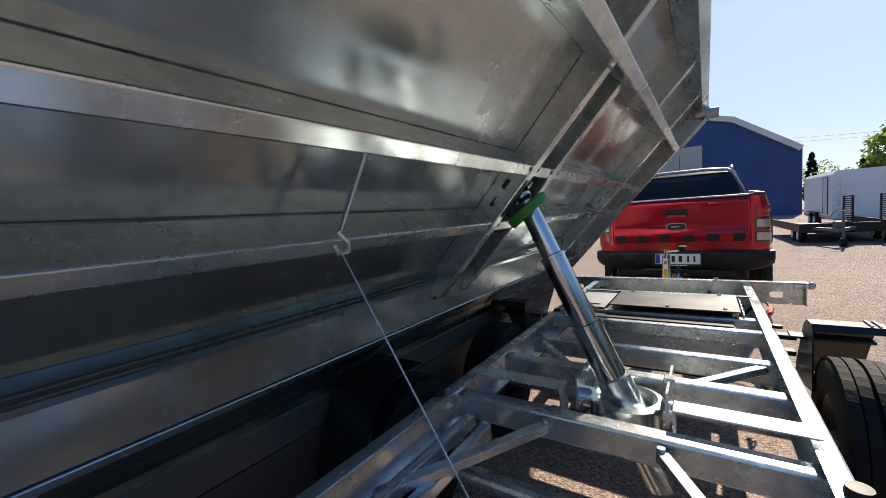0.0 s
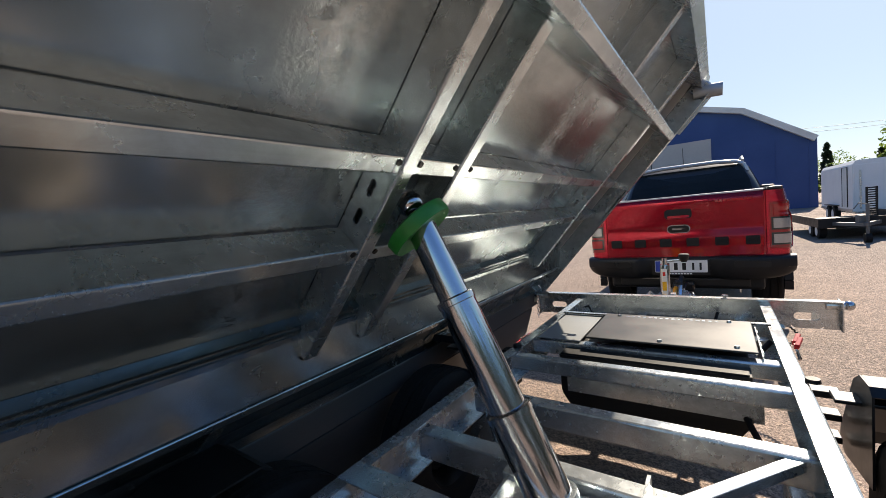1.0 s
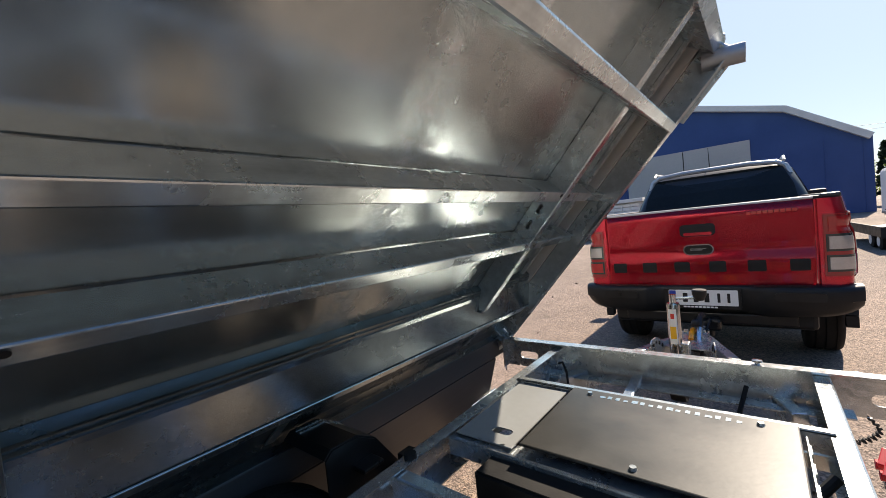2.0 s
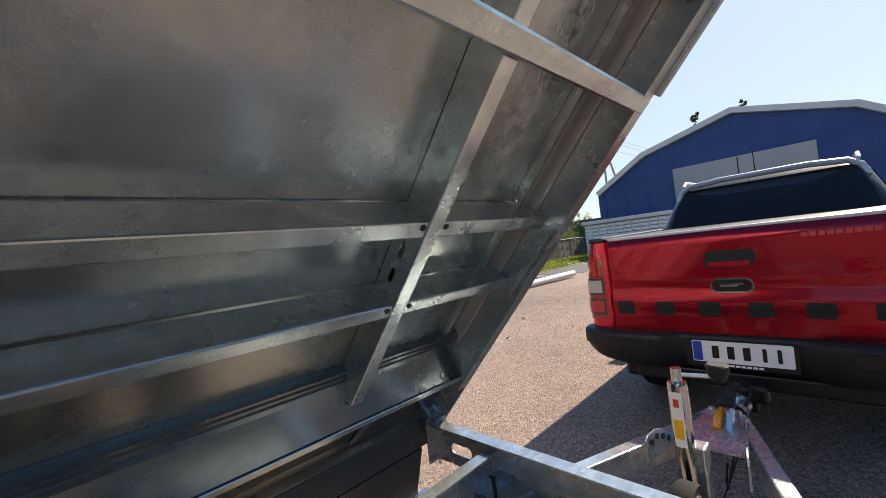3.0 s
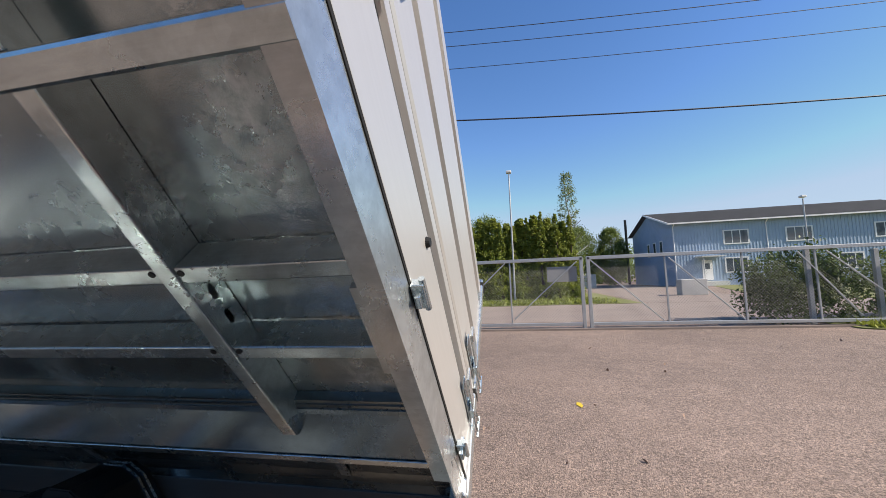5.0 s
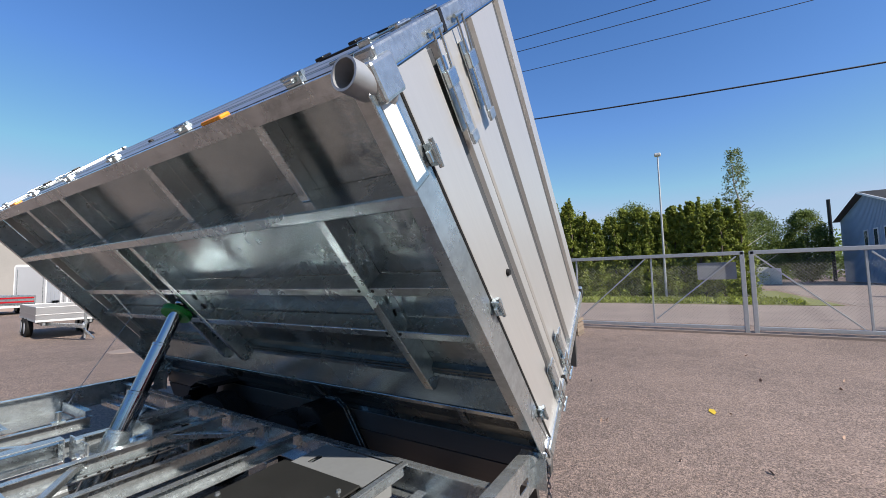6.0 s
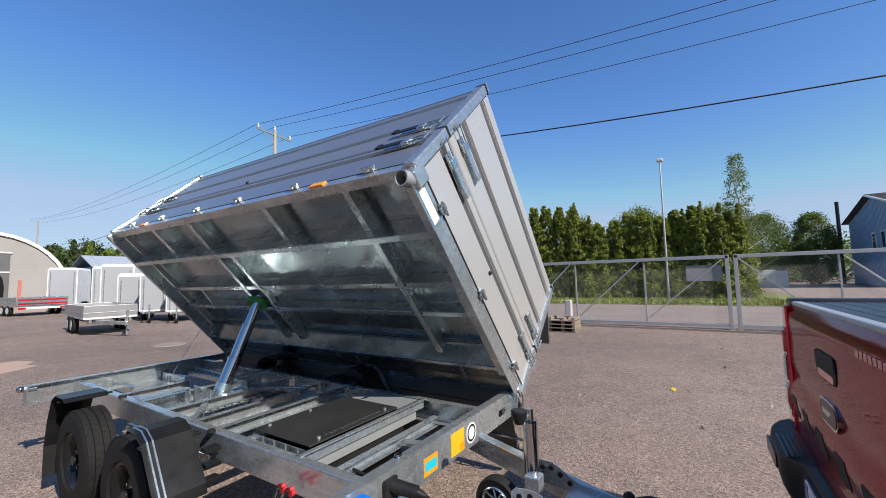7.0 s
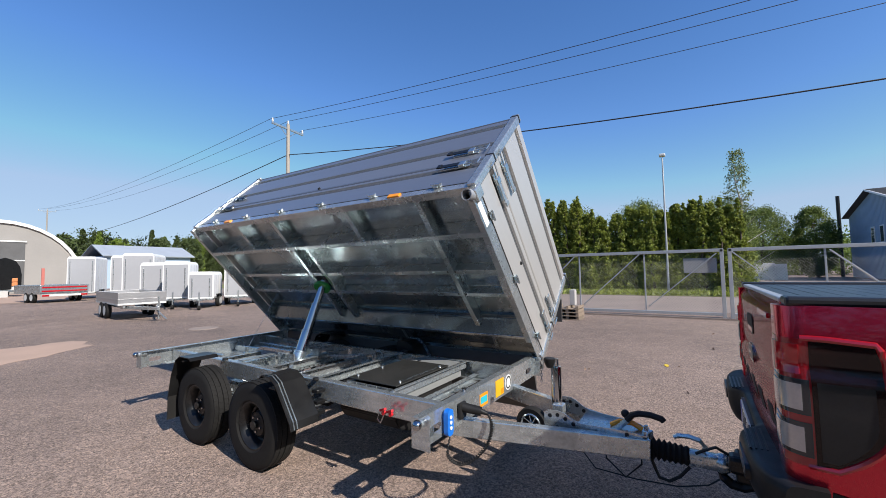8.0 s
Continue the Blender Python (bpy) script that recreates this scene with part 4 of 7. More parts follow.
part("sticker", wrapped(0.0342, -130, -60, 0.60, 0.80), M_PLATE, jack, "pale sticker band", smooth=True)
part("warning_sticker", wrapped(0.0352, -120, -70, 0.63, 0.70), M_YELLOW, jack, "yellow warning sticker", smooth=True)
part("sticker_mark", wrapped(0.0352, -110, -80, 0.745, 0.775), M_REDTAP, jack, "small red sticker mark", smooth=True)
bm = B()
box(bm, -0.035, 0.035, 0.45, 0.52, 0.40, 0.60, 0.006)
part("jack_clamp", bm, M_ZINC, trailer)
bm = B()
lathe(bm, [(0.0, -0.012), (0.06, -0.012), (0.062, -0.03), (0.10, -0.035), (0.105, -0.02), (0.105, 0.02), (0.10, 0.035), (0.062, 0.03), (0.06, 0.012), (0, 0.012)], Matrix.Translation((0.0, 0.30, 0.44)) @ pose(0, 0, 0, 0, 90, 0), 28)
jockey = part("jockey_wheel", bm, M_RUBBER, trailer, "jockey wheel with black tyre", smooth=True)
bm = B()
turn = Matrix.Translation((0.0, 0.30, 0.44)) @ pose(0, 0, 0, 0, 90, 0)
lathe(bm, [(0.058, -0.034), (0.066, -0.038), (0.070, -0.034), (0.070, 0.034), (0.066, 0.038), (0.058, 0.034), (0.058, -0.034)], turn, 28)
lathe(bm, [(0.0, -0.04), (0.016, -0.04), (0.018, -0.03), (0.018, 0.03), (0.016, 0.04), (0.0, 0.04)], turn, 16)
for i in range(8):
    a = 2 * math.pi * i / 8
    for x in (-0.022, 0.022):
        rod(bm, (x, 0.30 + 0.016 * math.cos(a), 0.44 + 0.016 * math.sin(a)), (x, 0.30 + 0.06 * math.cos(a + 0.2), 0.44 + 0.06 * math.sin(a + 0.2)), 0.005, None, 6)
part("rim", bm, M_ZINC_BEAM, jockey, "spoked zinc rim", smooth=True)

# stickers, remote, cable and taps on the front beam
def beam_plate(name, cx, cz, w, h, mat, label, r=0.006, y=0.0035):
    bm = B()
    tile_xz(bm, cx, y, y + 0.0015, cz, w, h, r)
    return part(name, bm, mat, front_beam, label)


st = beam_plate("sticker", 0.13, 0.585, 0.12, 0.085, M_ORANGE, "orange and teal sticker", 0.004)
bm = tile_xz(B(), 0.13, 0.0052, 0.0058, 0.585, 0.10, 0.045, 0.003)
part("sticker_field", bm, M_TEAL, st, "teal field")
st = beam_plate("sticker", -0.13, 0.60, 0.14, 0.12, M_YELLOW, "yellow warning sticker", 0.004)
bm = tile_xz(B(), -0.175, 0.0052, 0.0058, 0.565, 0.05, 0.04, 0.003)
part("sticker_field", bm, M_ORANGE, st)
st = beam_plate("emblem", -0.285, 0.60, 0.115, 0.115, M_PLATE, "round white emblem sticker", 0.054)
bm = B()
m = Matrix.Translation((-0.285, 0.0052, 0.60)) @ pose(0, 0, 0, -90, 0, 0)
lathe(bm, [(0.036, 0), (0.048, 0), (0.048, 0.001), (0.036, 0.001), (0.036, 0)], m, 28)
part("emblem_ring", bm, M_PLASTIC, st)
beam_plate("type_plate", 0.77, 0.585, 0.06, 0.05, M_ZINC_BEAM, "small metal type plate", 0.004)
bm = B()
tile_xz(bm, 0.635, 0.02, 0.05, 0.60, 0.06, 0.15, 0.025)
remote = part("remote_control", bm, M_BLUEREMOTE, trailer, "blue and white hand remote on its hook")
bm = B()
for z in (0.63, 0.60, 0.57):
    tile_xz(bm, 0.635, 0.0505, 0.054, z, 0.022, 0.02, 0.009)
part("remote_key", bm, M_PLATE, remote, "white push buttons")
bm = B()
box(bm, 0.41, 0.49, 0.006, 0.03, 0.56, 0.66, 0.01)
rod(bm, (0.45, 0.02, 0.63), (0.41, 0.13, 0.61), 0.030, 0.026, 14)
rod(bm, (0.41, 0.13, 0.61), (0.40, 0.165, 0.60), 0.018, 0.010, 12)
part("cable_plug", bm, M_PLASTIC, trailer, "black plug and holder", smooth=True)
bm = B()
HANG = [Vector(c) for c in ((0.40, 0.165, 0.60), (0.40, 0.19, 0.56), (0.42, 0.20, 0.50), (0.44, 0.18, 0.43), (0.49, 0.15, 0.385), (0.56, 0.11, 0.36), (0.64, 0.08, 0.385), (0.69, 0.06, 0.45), (0.64, 0.045, 0.52))]
pts = []
for i in range(241):
    q = i / 240 * 7.999
    k = int(q)
    f = q - k
    p0, p1, p2, p3 = HANG[max(0, k - 1)], HANG[k], HANG[k + 1], HANG[min(8, k + 2)]
    c = p1 + 0.5 * f * ((p2 - p0) + f * ((2 * p0 - 5 * p1 + 4 * p2 - p3) + f * (3 * (p1 - p2) + p3 - p0)))
    t = (p2 - p1).normalized()
    e = t.cross(Vector((0, 1, 0))).normalized()
    w = 0.008 * min(1, 6 * i / 240, 6 * (240 - i) / 240)
    pts.append(c + e * w * math.cos(i * 1.05) + Vector((0, w, 0)) * math.sin(i * 1.05))
pipe(bm, pts, 0.0048, 5)
part("coiled_cable", bm, M_PLASTIC, trailer, "black coiled remote cable", smooth=True)
bm = B()
pipe(bm, [(0.03, 1.01, 0.40), (0.03, 1.035, 0.33), (0.03, 1.05, 0.295), (0.03, 1.10, 0.287), (0.02, 1.15, 0.32), (0.01, 1.20, 0.38)], 0.009)
pipe(bm, [(0.0, 0.60, 0.36), (0.0, 0.70, 0.245), (0.0, 0.92, 0.238), (0.0, 1.14, 0.255), (0.0, 1.28, 0.30), (0.0, 1.36, 0.37)], 0.004)
for y0, y1, y2 in ((0.77, 0.87, 0.962),):
    pipe(bm, [(0.03, y0, 0.40), (0.02, y0, 0.33), (0.0, y1, 0.235), (0.02, y2, 0.34), (0.03, y2, 0.40)], 0.005)
part("breakaway_cable", bm, M_PLASTIC, trailer, smooth=True)
bm = B()
for y in (-0.48, -0.42):
    bar(bm, (0.615, y - 0.03, 0.565), (0.635, y + 0.03, 0.59), 0.02, 0.016, bevel=0.003)
    rod(bm, (0.606, y, 0.555), (0.625, y, 0.555), 0.014, None, 10)
tap = part("shutoff_tap", bm, M_REDTAP, trailer, "red quick-release taps")
bm = B()
pipe(bm, [(0.615, -0.52, 0.55), (0.625, -0.53, 0.51), (0.625, -0.50, 0.49), (0.615, -0.48, 0.54)], 0.005)
part("tap_ring", bm, M_CHROME, tap, smooth=True)
HOSES = (
    ([(-0.50, -0.09, 0.60), (-0.47, -0.11, 0.615), (-0.44, -0.14, 0.58), (-0.40, -0.22, 0.50), (-0.36, -0.45, 0.485), (-0.34, -0.70, 0.48)], 0.006),
    ([(0.30, -0.06, 0.60), (0.27, -0.16, 0.50), (0.26, -0.40, 0.52)], 0.009),
    ([(0.45, -0.10, 0.50), (0.40, -0.16, 0.44), (0.32, -0.26, 0.47), (0.34, -0.40, 0.50)], 0.014),
    ([(0.36, -1.10, 0.50), (0.42, -1.25, 0.42), (0.46, -1.40, 0.44), (0.50, -1.48, 0.52)], 0.012))
for line, r in HOSES:
    part("hydraulic_hose", pipe(B(), line, r), M_RUBBER, trailer, "black rubber hose", smooth=True)
# terminal block with its leads, under a cross member
bm = B()
box(bm, -0.22, 0.22, -2.01, -1.985, 0.50, 0.53, 0.003)
term = part("terminal_strip", bm, M_ZINC_BEAM, trailer, "perforated zinc strip with hanging leads")
for i in range(8):
    x = -0.19 + i * 0.054
    bm = B()
    rod(bm, (x, -1.984, 0.515), (x, -1.978, 0.515), 0.008, None, 8)
    part("strip_hole", bm, M_PLASTIC, term)
for x in (-0.14, -0.03, 0.08):
    part("lead", pipe(B(), [(x, -2.0, 0.50), (x + 0.02, -2.02, 0.45), (x - 0.02, -2.05, 0.41), (x - 0.06, -2.08, 0.43)], 0.006), M_RUBBER, term, smooth=True)
bm = B()
rod(bm, (0.34, -0.03, 0.68), (0.34, -0.03, 0.702), 0.009, None, 12)
lathe(bm, [(0, 0), (0.018, 0), (0.018, 0.008), (0, 0.010)], Matrix.Translation((0.34, -0.03, 0.70)), 16)
part("latch_pin", bm, M_CHROME, trailer, smooth=True)

for ob in trailer.children:
    if ob.name.split(".")[0] in ("cross_member", "diagonal_brace", "ram_bracket", "ram_cradle_plate", "tie_member", "pump_box", "cover_plate", "lid_carrier", "tie_strip", "cover_sheet", "terminal_strip"):
        ob.location.z = UP

# safety cable from the bed to the frame
bm = B()
rod(bm, (0.015, -3.10, 0.61), (-0.392, -3.10, 1.262), 0.0022, None, 6)
part("safety_cable", bm, M_ZINC, trailer, "thin steel safety cable")
bm = B()
rod(bm, (0.015, -3.10, 0.57), (0.015, -3.10, 0.645), 0.018, None, 12)
box(bm, -0.02, 0.05, -3.125, -3.075, 0.572, 0.582, 0.002)
part("cable_anchor", bm, M_ZINC_BEAM, trailer)

# ================= the tipped bed =================
BED = pose(*HINGE, 0, -TILT_BED, 0)
bed = thing("tipper_bed", BED, "tipped galvanised trailer bed with high aluminium side boards", "trailer bed")
LB, WB, NF, NT = -3.76, 1.85, 0.135, 1.14
NB, NE, NS = 0.035, -0.035, 0.085  # lower faces of the beams and of the end frames, foot of the boards
U1, U2, U3 = 0.795, 1.06, 1.485
VA, VB, VC = -0.487, -2.31, -2.085

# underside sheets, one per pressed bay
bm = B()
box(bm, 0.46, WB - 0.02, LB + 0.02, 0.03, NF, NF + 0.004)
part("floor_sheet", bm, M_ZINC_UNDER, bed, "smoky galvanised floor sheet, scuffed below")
# lower side sill: folded step, sloped plate and turned lip
def folded(bm, pts, v0, v1, t=0.004):
    for (u0, n0), (u1, n1) in zip(pts, pts[1:]):
        q = [(u0, v0, n0), (u1, v0, n1), (u1, v1, n1), (u0, v1, n0)]
        bm.faces.new([bm.verts.new(c) for c in q])
    bmesh.ops.remove_doubles(bm, verts=bm.verts, dist=0.0004)
    bmesh.ops.solidify(bm, geom=bm.faces[:], thickness=t)
    return bm


part("side_sill", folded(B(), [(0.480, NF - 0.001), (0.476, 0.104), (0.462, 0.103), (0.461, 0.098), (0.445, 0.097), (0.444, 0.092), (0.428, 0.086), (0.315, 0.010), (0.29, 0.008), (0.29, 0.036)], LB, 0.05), M_ZINC_SILL_SHADE, bed, "folded galvanised side sill")
part("side_sill", folded(B(), [(0.29, 0.039), (0.10, 0.055), (0.03, 0.050), (0.0, 0.02), (-0.03, 0.02), (-0.03, 0.10)], LB, 0.05), M_ZINC_SILL_SHADE, bed)
bm = B()
box(bm, 0.284, 0.318, LB, 0.05, 0.001, 0.007, 0.002)
part("sill_lip", bm, M_ZINC_BEAM, bed, "bright zinc sill lip")
for v in (-0.35, -1.45, -2.50, -3.55):
    bm = B()
    bar(bm, (0.275, v, 0.034), (0.08, v - 0.03, 0.050), 0.035, 0.006, (0, 0, 1), 0.0)
    part("sill_strap", bm, M_ZINC_BEAM, bed)
part("side_sill", folded(B(), [(WB - 0.06, NF - 0.002), (WB - 0.05, 0.02), (WB, 0.02), (WB, 0.085)], LB, 0.05), M_ZINC, bed, "bright galvanised side sill")


def cross_beam(v, u0, u1, slots=(), name="cross_beam", n0=NB):
    """A folded member across the bed: face flange, and webs up to the floor that may carry oval slots."""
    flange = part(name, box(B(), u0, u1, v - 0.004, v + 0.043, n0 - 0.001, n0 + 0.011, 0.004), M_ZINC_BEAM, bed)
    for off in (0.0, 0.039) if name == "cross_beam" else (0.0,):
        bm = B()
        m = Matrix.Translation((0, v + off, 0))
        holed_plate(bm, u0, u1, n0 + 0.004, NF - 0.002, [(c, n0 + 0.055, 0.013, 0.010) for c in slots], -0.002, 0.002, m)
        bmesh.ops.remove_doubles(bm, verts=bm.verts, dist=0.0002)
        part("web", bm, M_ZINC_BEAM, flange)
    return flange


cross_beam(VA, 0.385, U3 - 0.024, (0.882, 0.966))
cross_beam(VC, 0.385, U3 - 0.024, (0.882, 0.966))
cross_beam(VB, 0.385, U3 - 0.024, (0.882, 0.966))
# feet of the cross beams run down the sill
for v in (VA, VB, VC):
    bm = B()
    bar(bm, (0.388, v + 0.0195, NB + 0.001), (0.368, v + 0.0195, NB + 0.018), 0.045, 0.004, (0, 0, 1), 0.0)
    part("beam_foot", bm, M_ZINC_BEAM, bed)
for v in (-0.495, -1.275, -2.33, -2.97):
    cross_beam(v, U3 + 0.024, WB - 0.05, name="cross_stub", n0=0.04)
# long beams lie between the cross beams, pierced at the ends
spans = [(LB + 0.06, VB - 0.003), (VB + 0.044, VC - 0.003), (VC + 0.044, VA - 0.003), (VA + 0.044, 0.044)]
for u in (U1, U2):
    for a, b in spans:
        bm = B()
        box(bm, u - 0.022, u + 0.022, a, b, NB + 0.004, NB + 0.015, 0.004)
        box(bm, u + 0.017, u + 0.021, a, b, NB + 0.008, NF - 0.006)
        part("long_beam", bm, M_ZINC_BEAM, bed)
bm = B()
m, n = axis_frame((U3, LB + 0.03, 0), (U3, 0.05, 0))
extrude(bm, [(-0.023, NF - 0.003), (-0.023, NE + 0.003), (-0.018, NE - 0.001), (0.018, NE - 0.001), (0.023, NE + 0.003), (0.023, NF - 0.003), (0.019, NF - 0.003), (0.019, NE + 0.004), (-0.019, NE + 0.004), (-0.019, NF - 0.003)], m, n)
part("main_long_beam", bm, M_ZINC_BEAM, bed)
# drain holes beside the crossings
for v in (VA, VB, VC):
    for u in (U1, U2):
        for d in (-0.018, 0.057):
            bm = B()
            rod(bm, (u + 0.008, v + d, NB + 0.001), (u + 0.008, v + d, NB + 0.0055), 0.008, None, 12)
            part("drain_hole", bm, M_PLASTIC, bed)
# end frames
for v0, d in ((0.05, -1), (LB, 1)):
    bm = B()
    a, b = sorted((v0, v0 + 0.005 * d))
    box(bm, 0.0, WB - 0.004, a, b, NE, NS - 0.002)
    a, b = sorted((v0 + 0.005 * d, v0 + 0.05 * d))
    box(bm, 0.291, WB - 0.06, a, b, NE, NE + 0.005)
    a, b = sorted((v0 + 0.07 * d, v0 + 0.10 * d))
    box(bm, 0.46, WB - 0.06, a, b, NF - 0.016, NF - 0.001)
    a, b = sorted((v0 + 0.045 * d, v0 + 0.075 * d))
    box(bm, 0.80, 1.06, a, b, -0.02, -0.002)
    part("end_frame", bm, M_ZINC_FRESH, bed, "mottled galvanised end frame")
# dark reinforcing strips at the front frame
bm = B()
box(bm, 1.52, 1.79, 0.052, 0.058, -0.052, 0.045, 0.004)
corner = part("corner_plate", bm, M_ZINC_BEAM, bed)
bm = B()
box(bm, 1.54, 1.77, 0.0585, 0.0595, -0.03, 0.03)
part("corner_sticker", bm, M_PLATE, corner, "white rectangular sticker")


def ribbed(bm, w0, w1, h, put, grooves=((0.40, 0.55),), t=0.022):
    """An extruded side board: flat fields, recessed grooves with sloped flanks."""
    prof = [(0, 0), (0.012, 0.006)]
    for a, b in grooves:
        prof += [(h * a, 0.006), (h * a + 0.012, -0.012), (h * b - 0.012, -0.012), (h * b, 0.006)]
    prof += [(h - 0.03, 0.006), (h - 0.022, 0.0), (h, 0.0), (h, -t), (0, -t)]
    a = [bm.verts.new(put(w0, q, d)) for q, d in prof]
    b = [bm.verts.new(put(w1, q, d)) for q, d in prof]
    n = len(prof)
    bm.faces.new(a)
    bm.faces.new(b[::-1])
    for i in range(n):
        bm.faces.new((a[i], a[(i + 1) % n], b[(i + 1) % n], b[i]))
    return bm


# a low board below and a double-height board above it
BOARDS = ((NS, 0.345, ((0.62, 0.82),)), (NS + 0.349, 0.70, ((0.28, 0.385), (0.76, 0.87))))
for n0, hb, gr in BOARDS:
    part("head_board", ribbed(B(), 0.02, WB - 0.05, hb, lambda w, q, d, n0=n0: Vector((w, 0.045 + d, n0 + q)), gr), M_ALU_X, bed, "pale anodised aluminium headboard")
    part("tail_board", ribbed(B(), 0.02, WB - 0.05, hb, lambda w, q, d, n0=n0: Vector((w, LB + 0.005 - d, n0 + q)), gr), M_ALU_X, bed)
    part("side_board", ribbed(B(), LB + 0.05, 0.0, hb, lambda w, q, d, n0=n0: Vector((WB - 0.002 + d, w, n0 + q)), gr), M_ALU, bed, "grey anodised aluminium side board")
    # dark strips paint the shade of the grooves and the upper edge
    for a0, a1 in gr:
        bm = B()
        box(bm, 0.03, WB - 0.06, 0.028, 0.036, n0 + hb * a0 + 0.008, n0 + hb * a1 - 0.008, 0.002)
        part("shade_strip", bm, M_ALU_SHADE, bed, "dark strip standing for shade in the board profile")
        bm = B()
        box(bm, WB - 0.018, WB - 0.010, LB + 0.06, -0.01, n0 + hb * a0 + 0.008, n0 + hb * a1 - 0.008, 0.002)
        part("shade_strip", bm, M_ALU_SHADE, bed, "dark strip standing for shade in the board profile")
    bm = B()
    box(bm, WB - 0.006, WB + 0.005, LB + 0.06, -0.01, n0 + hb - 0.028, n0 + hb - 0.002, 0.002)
    part("shade_strip", bm, M_ALU_SHADE, bed, "dark strip standing for shade in the board profile")
bm = B()
box(bm, 0.02, WB - 0.06, 0.046, 0.0525, NS - 0.006, NS + 0.006, 0.001)
part("rubber_seal", bm, M_RUBBER, bed, "black rubber seal strip")
bm = B()
box(bm, WB - 0.006, WB + 0.006, LB + 0.06, 0.0, NS - 0.008, NS + 0.004, 0.003)
part("rubber_seal", bm, M_RUBBER, bed)
for u in (-0.005, WB - 0.005):
    for v in (0.03, LB + 0.02):
        bm = B()
        box(bm, u - 0.035, u + 0.03, v - 0.03, v + 0.035, NS - 0.06, NT + 0.012, 0.008)
        post = part("corner_post", bm, M_ZINC, bed)
        for n in (0.425, 1.10):
            bm = B()
            box(bm, u - 0.037, u + 0.032, v - 0.032, v + 0.037, n, n + 0.022, 0.002)
            part("post_slot", bm, M_PLASTIC, post)
# hanging boards of the open side, coloured darker for the shade they hang in
def hung(x, z, name, label, swing=0, y1=0.0, high=0.53):
    w = pose(x, 0, z, 0, swing, 0)
    ob = part(name, ribbed(B(), LB + 0.05, y1, high, lambda s, q, d: Vector((-d, s, -q))), M_BOARDSHADE, bed, label)
    ob.matrix_basis = BED.inverted() @ w
    return ob


LOW = 0.43
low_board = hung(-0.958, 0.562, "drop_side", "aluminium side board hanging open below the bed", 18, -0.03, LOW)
# strip added to fill the gap under the lip, its dark tone is shade
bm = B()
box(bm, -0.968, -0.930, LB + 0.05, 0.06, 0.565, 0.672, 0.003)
rail = part("gap_filler", bm, M_BOARDSHADE, bed, "added dark filler strip under the sill lip")
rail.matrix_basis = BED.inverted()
bm = B()
box(bm, -0.026, 0.012, LB + 0.05, -0.03, -LOW - 0.012, -LOW + 0.012, 0.004)
part("board_edge", bm, M_ZINC, low_board, "bright zinc lower edge")
bm = B()
box(bm, 0.007, 0.009, -0.34, -0.12, -0.20, -0.12)
part("board_sticker", bm, M_BLUEPLATE, low_board, "blue block sticker")
for q in (0.25, 0.345):
    bm = B()
    box(bm, 0.008, 0.016, -0.26, -0.02, -q - 0.028, -q + 0.028, 0.003)
    pipe(bm, [(0.028, -0.24, -q), (0.028, 0.03, -q)], 0.010, 8)
    pipe(bm, [(0.028, -0.15, -q), (0.06, -0.13, -q + 0.03), (0.06, -0.06, -q + 0.03), (0.03, -0.04, -q)], 0.007, 8)
    part("pin_latch", bm, M_CHROME, low_board, "bright pin latch", smooth=True)
top_board = hung(-1.80, 1.42, "swing_side", "aluminium side board swinging from its top hinge")


def latch(parent, m, grip):
    """An over-centre latch: base plate, bowed handle, two hook rods."""
    m = m @ Matrix.Diagonal((1.45, 1.3, 1.2, 1))
    bm = B()
    box(bm, -0.02, 0.02, -0.09, 0.09, 0.0, 0.006, 0.002, m)
    for x in (-0.016, 0.016):
        rod(bm, m @ Vector((x, 0.05, 0.016)), m @ Vector((x, 0.15, 0.020)), 0.004, None, 6)
    box(bm, -0.022, 0.022, 0.02, 0.06, 0.006, 0.024, 0.004, m)
    rod(bm, m @ Vector((-0.03, 0.15, 0.02)), m @ Vector((0.03, 0.15, 0.02)), 0.006, None, 8)
    ob = part("latch", bm, M_ZINC_BEAM, parent, "zinc over-centre latch")
    bm = B()
    box(bm, -0.016, 0.016, -0.12, 0.04, 0.016, 0.022, 0.002, m)
    box(bm, -0.018, 0.018, -0.13, -0.10, 0.018, 0.028, 0.003, m)
    part("latch_handle", bm, grip, ob)
    return ob


FRONT_FACE = Matrix(((0, 1, 0, 0), (0, 0, 1, 0.053), (1, 0, 0, 0), (0, 0, 0, 1)))
for n in (0.35, 0.545):
    latch(bed, Matrix.Translation((1.64, 0, n)) @ FRONT_FACE, M_ZINC)
    latch(bed, Matrix.Translation((0.16, 0, n - 0.04)) @ FRONT_FACE @ pose(0, 0, 0, 0, 0, 180), M_ZINC)
SIDE_FACE = Matrix(((0, 0, 1, WB + 0.006), (0, 1, 0, 0), (-1, 0, 0, 0), (0, 0, 0, 1)))
for n in (0.36, 0.57):
    latch(bed, Matrix.Translation((0, -0.22, n)) @ SIDE_FACE, M_BLACKSTEEL)
    latch(bed, Matrix.Translation((0, LB + 0.26, n)) @ SIDE_FACE @ pose(0, 0, 0, 0, 0, 180), M_BLACKSTEEL)

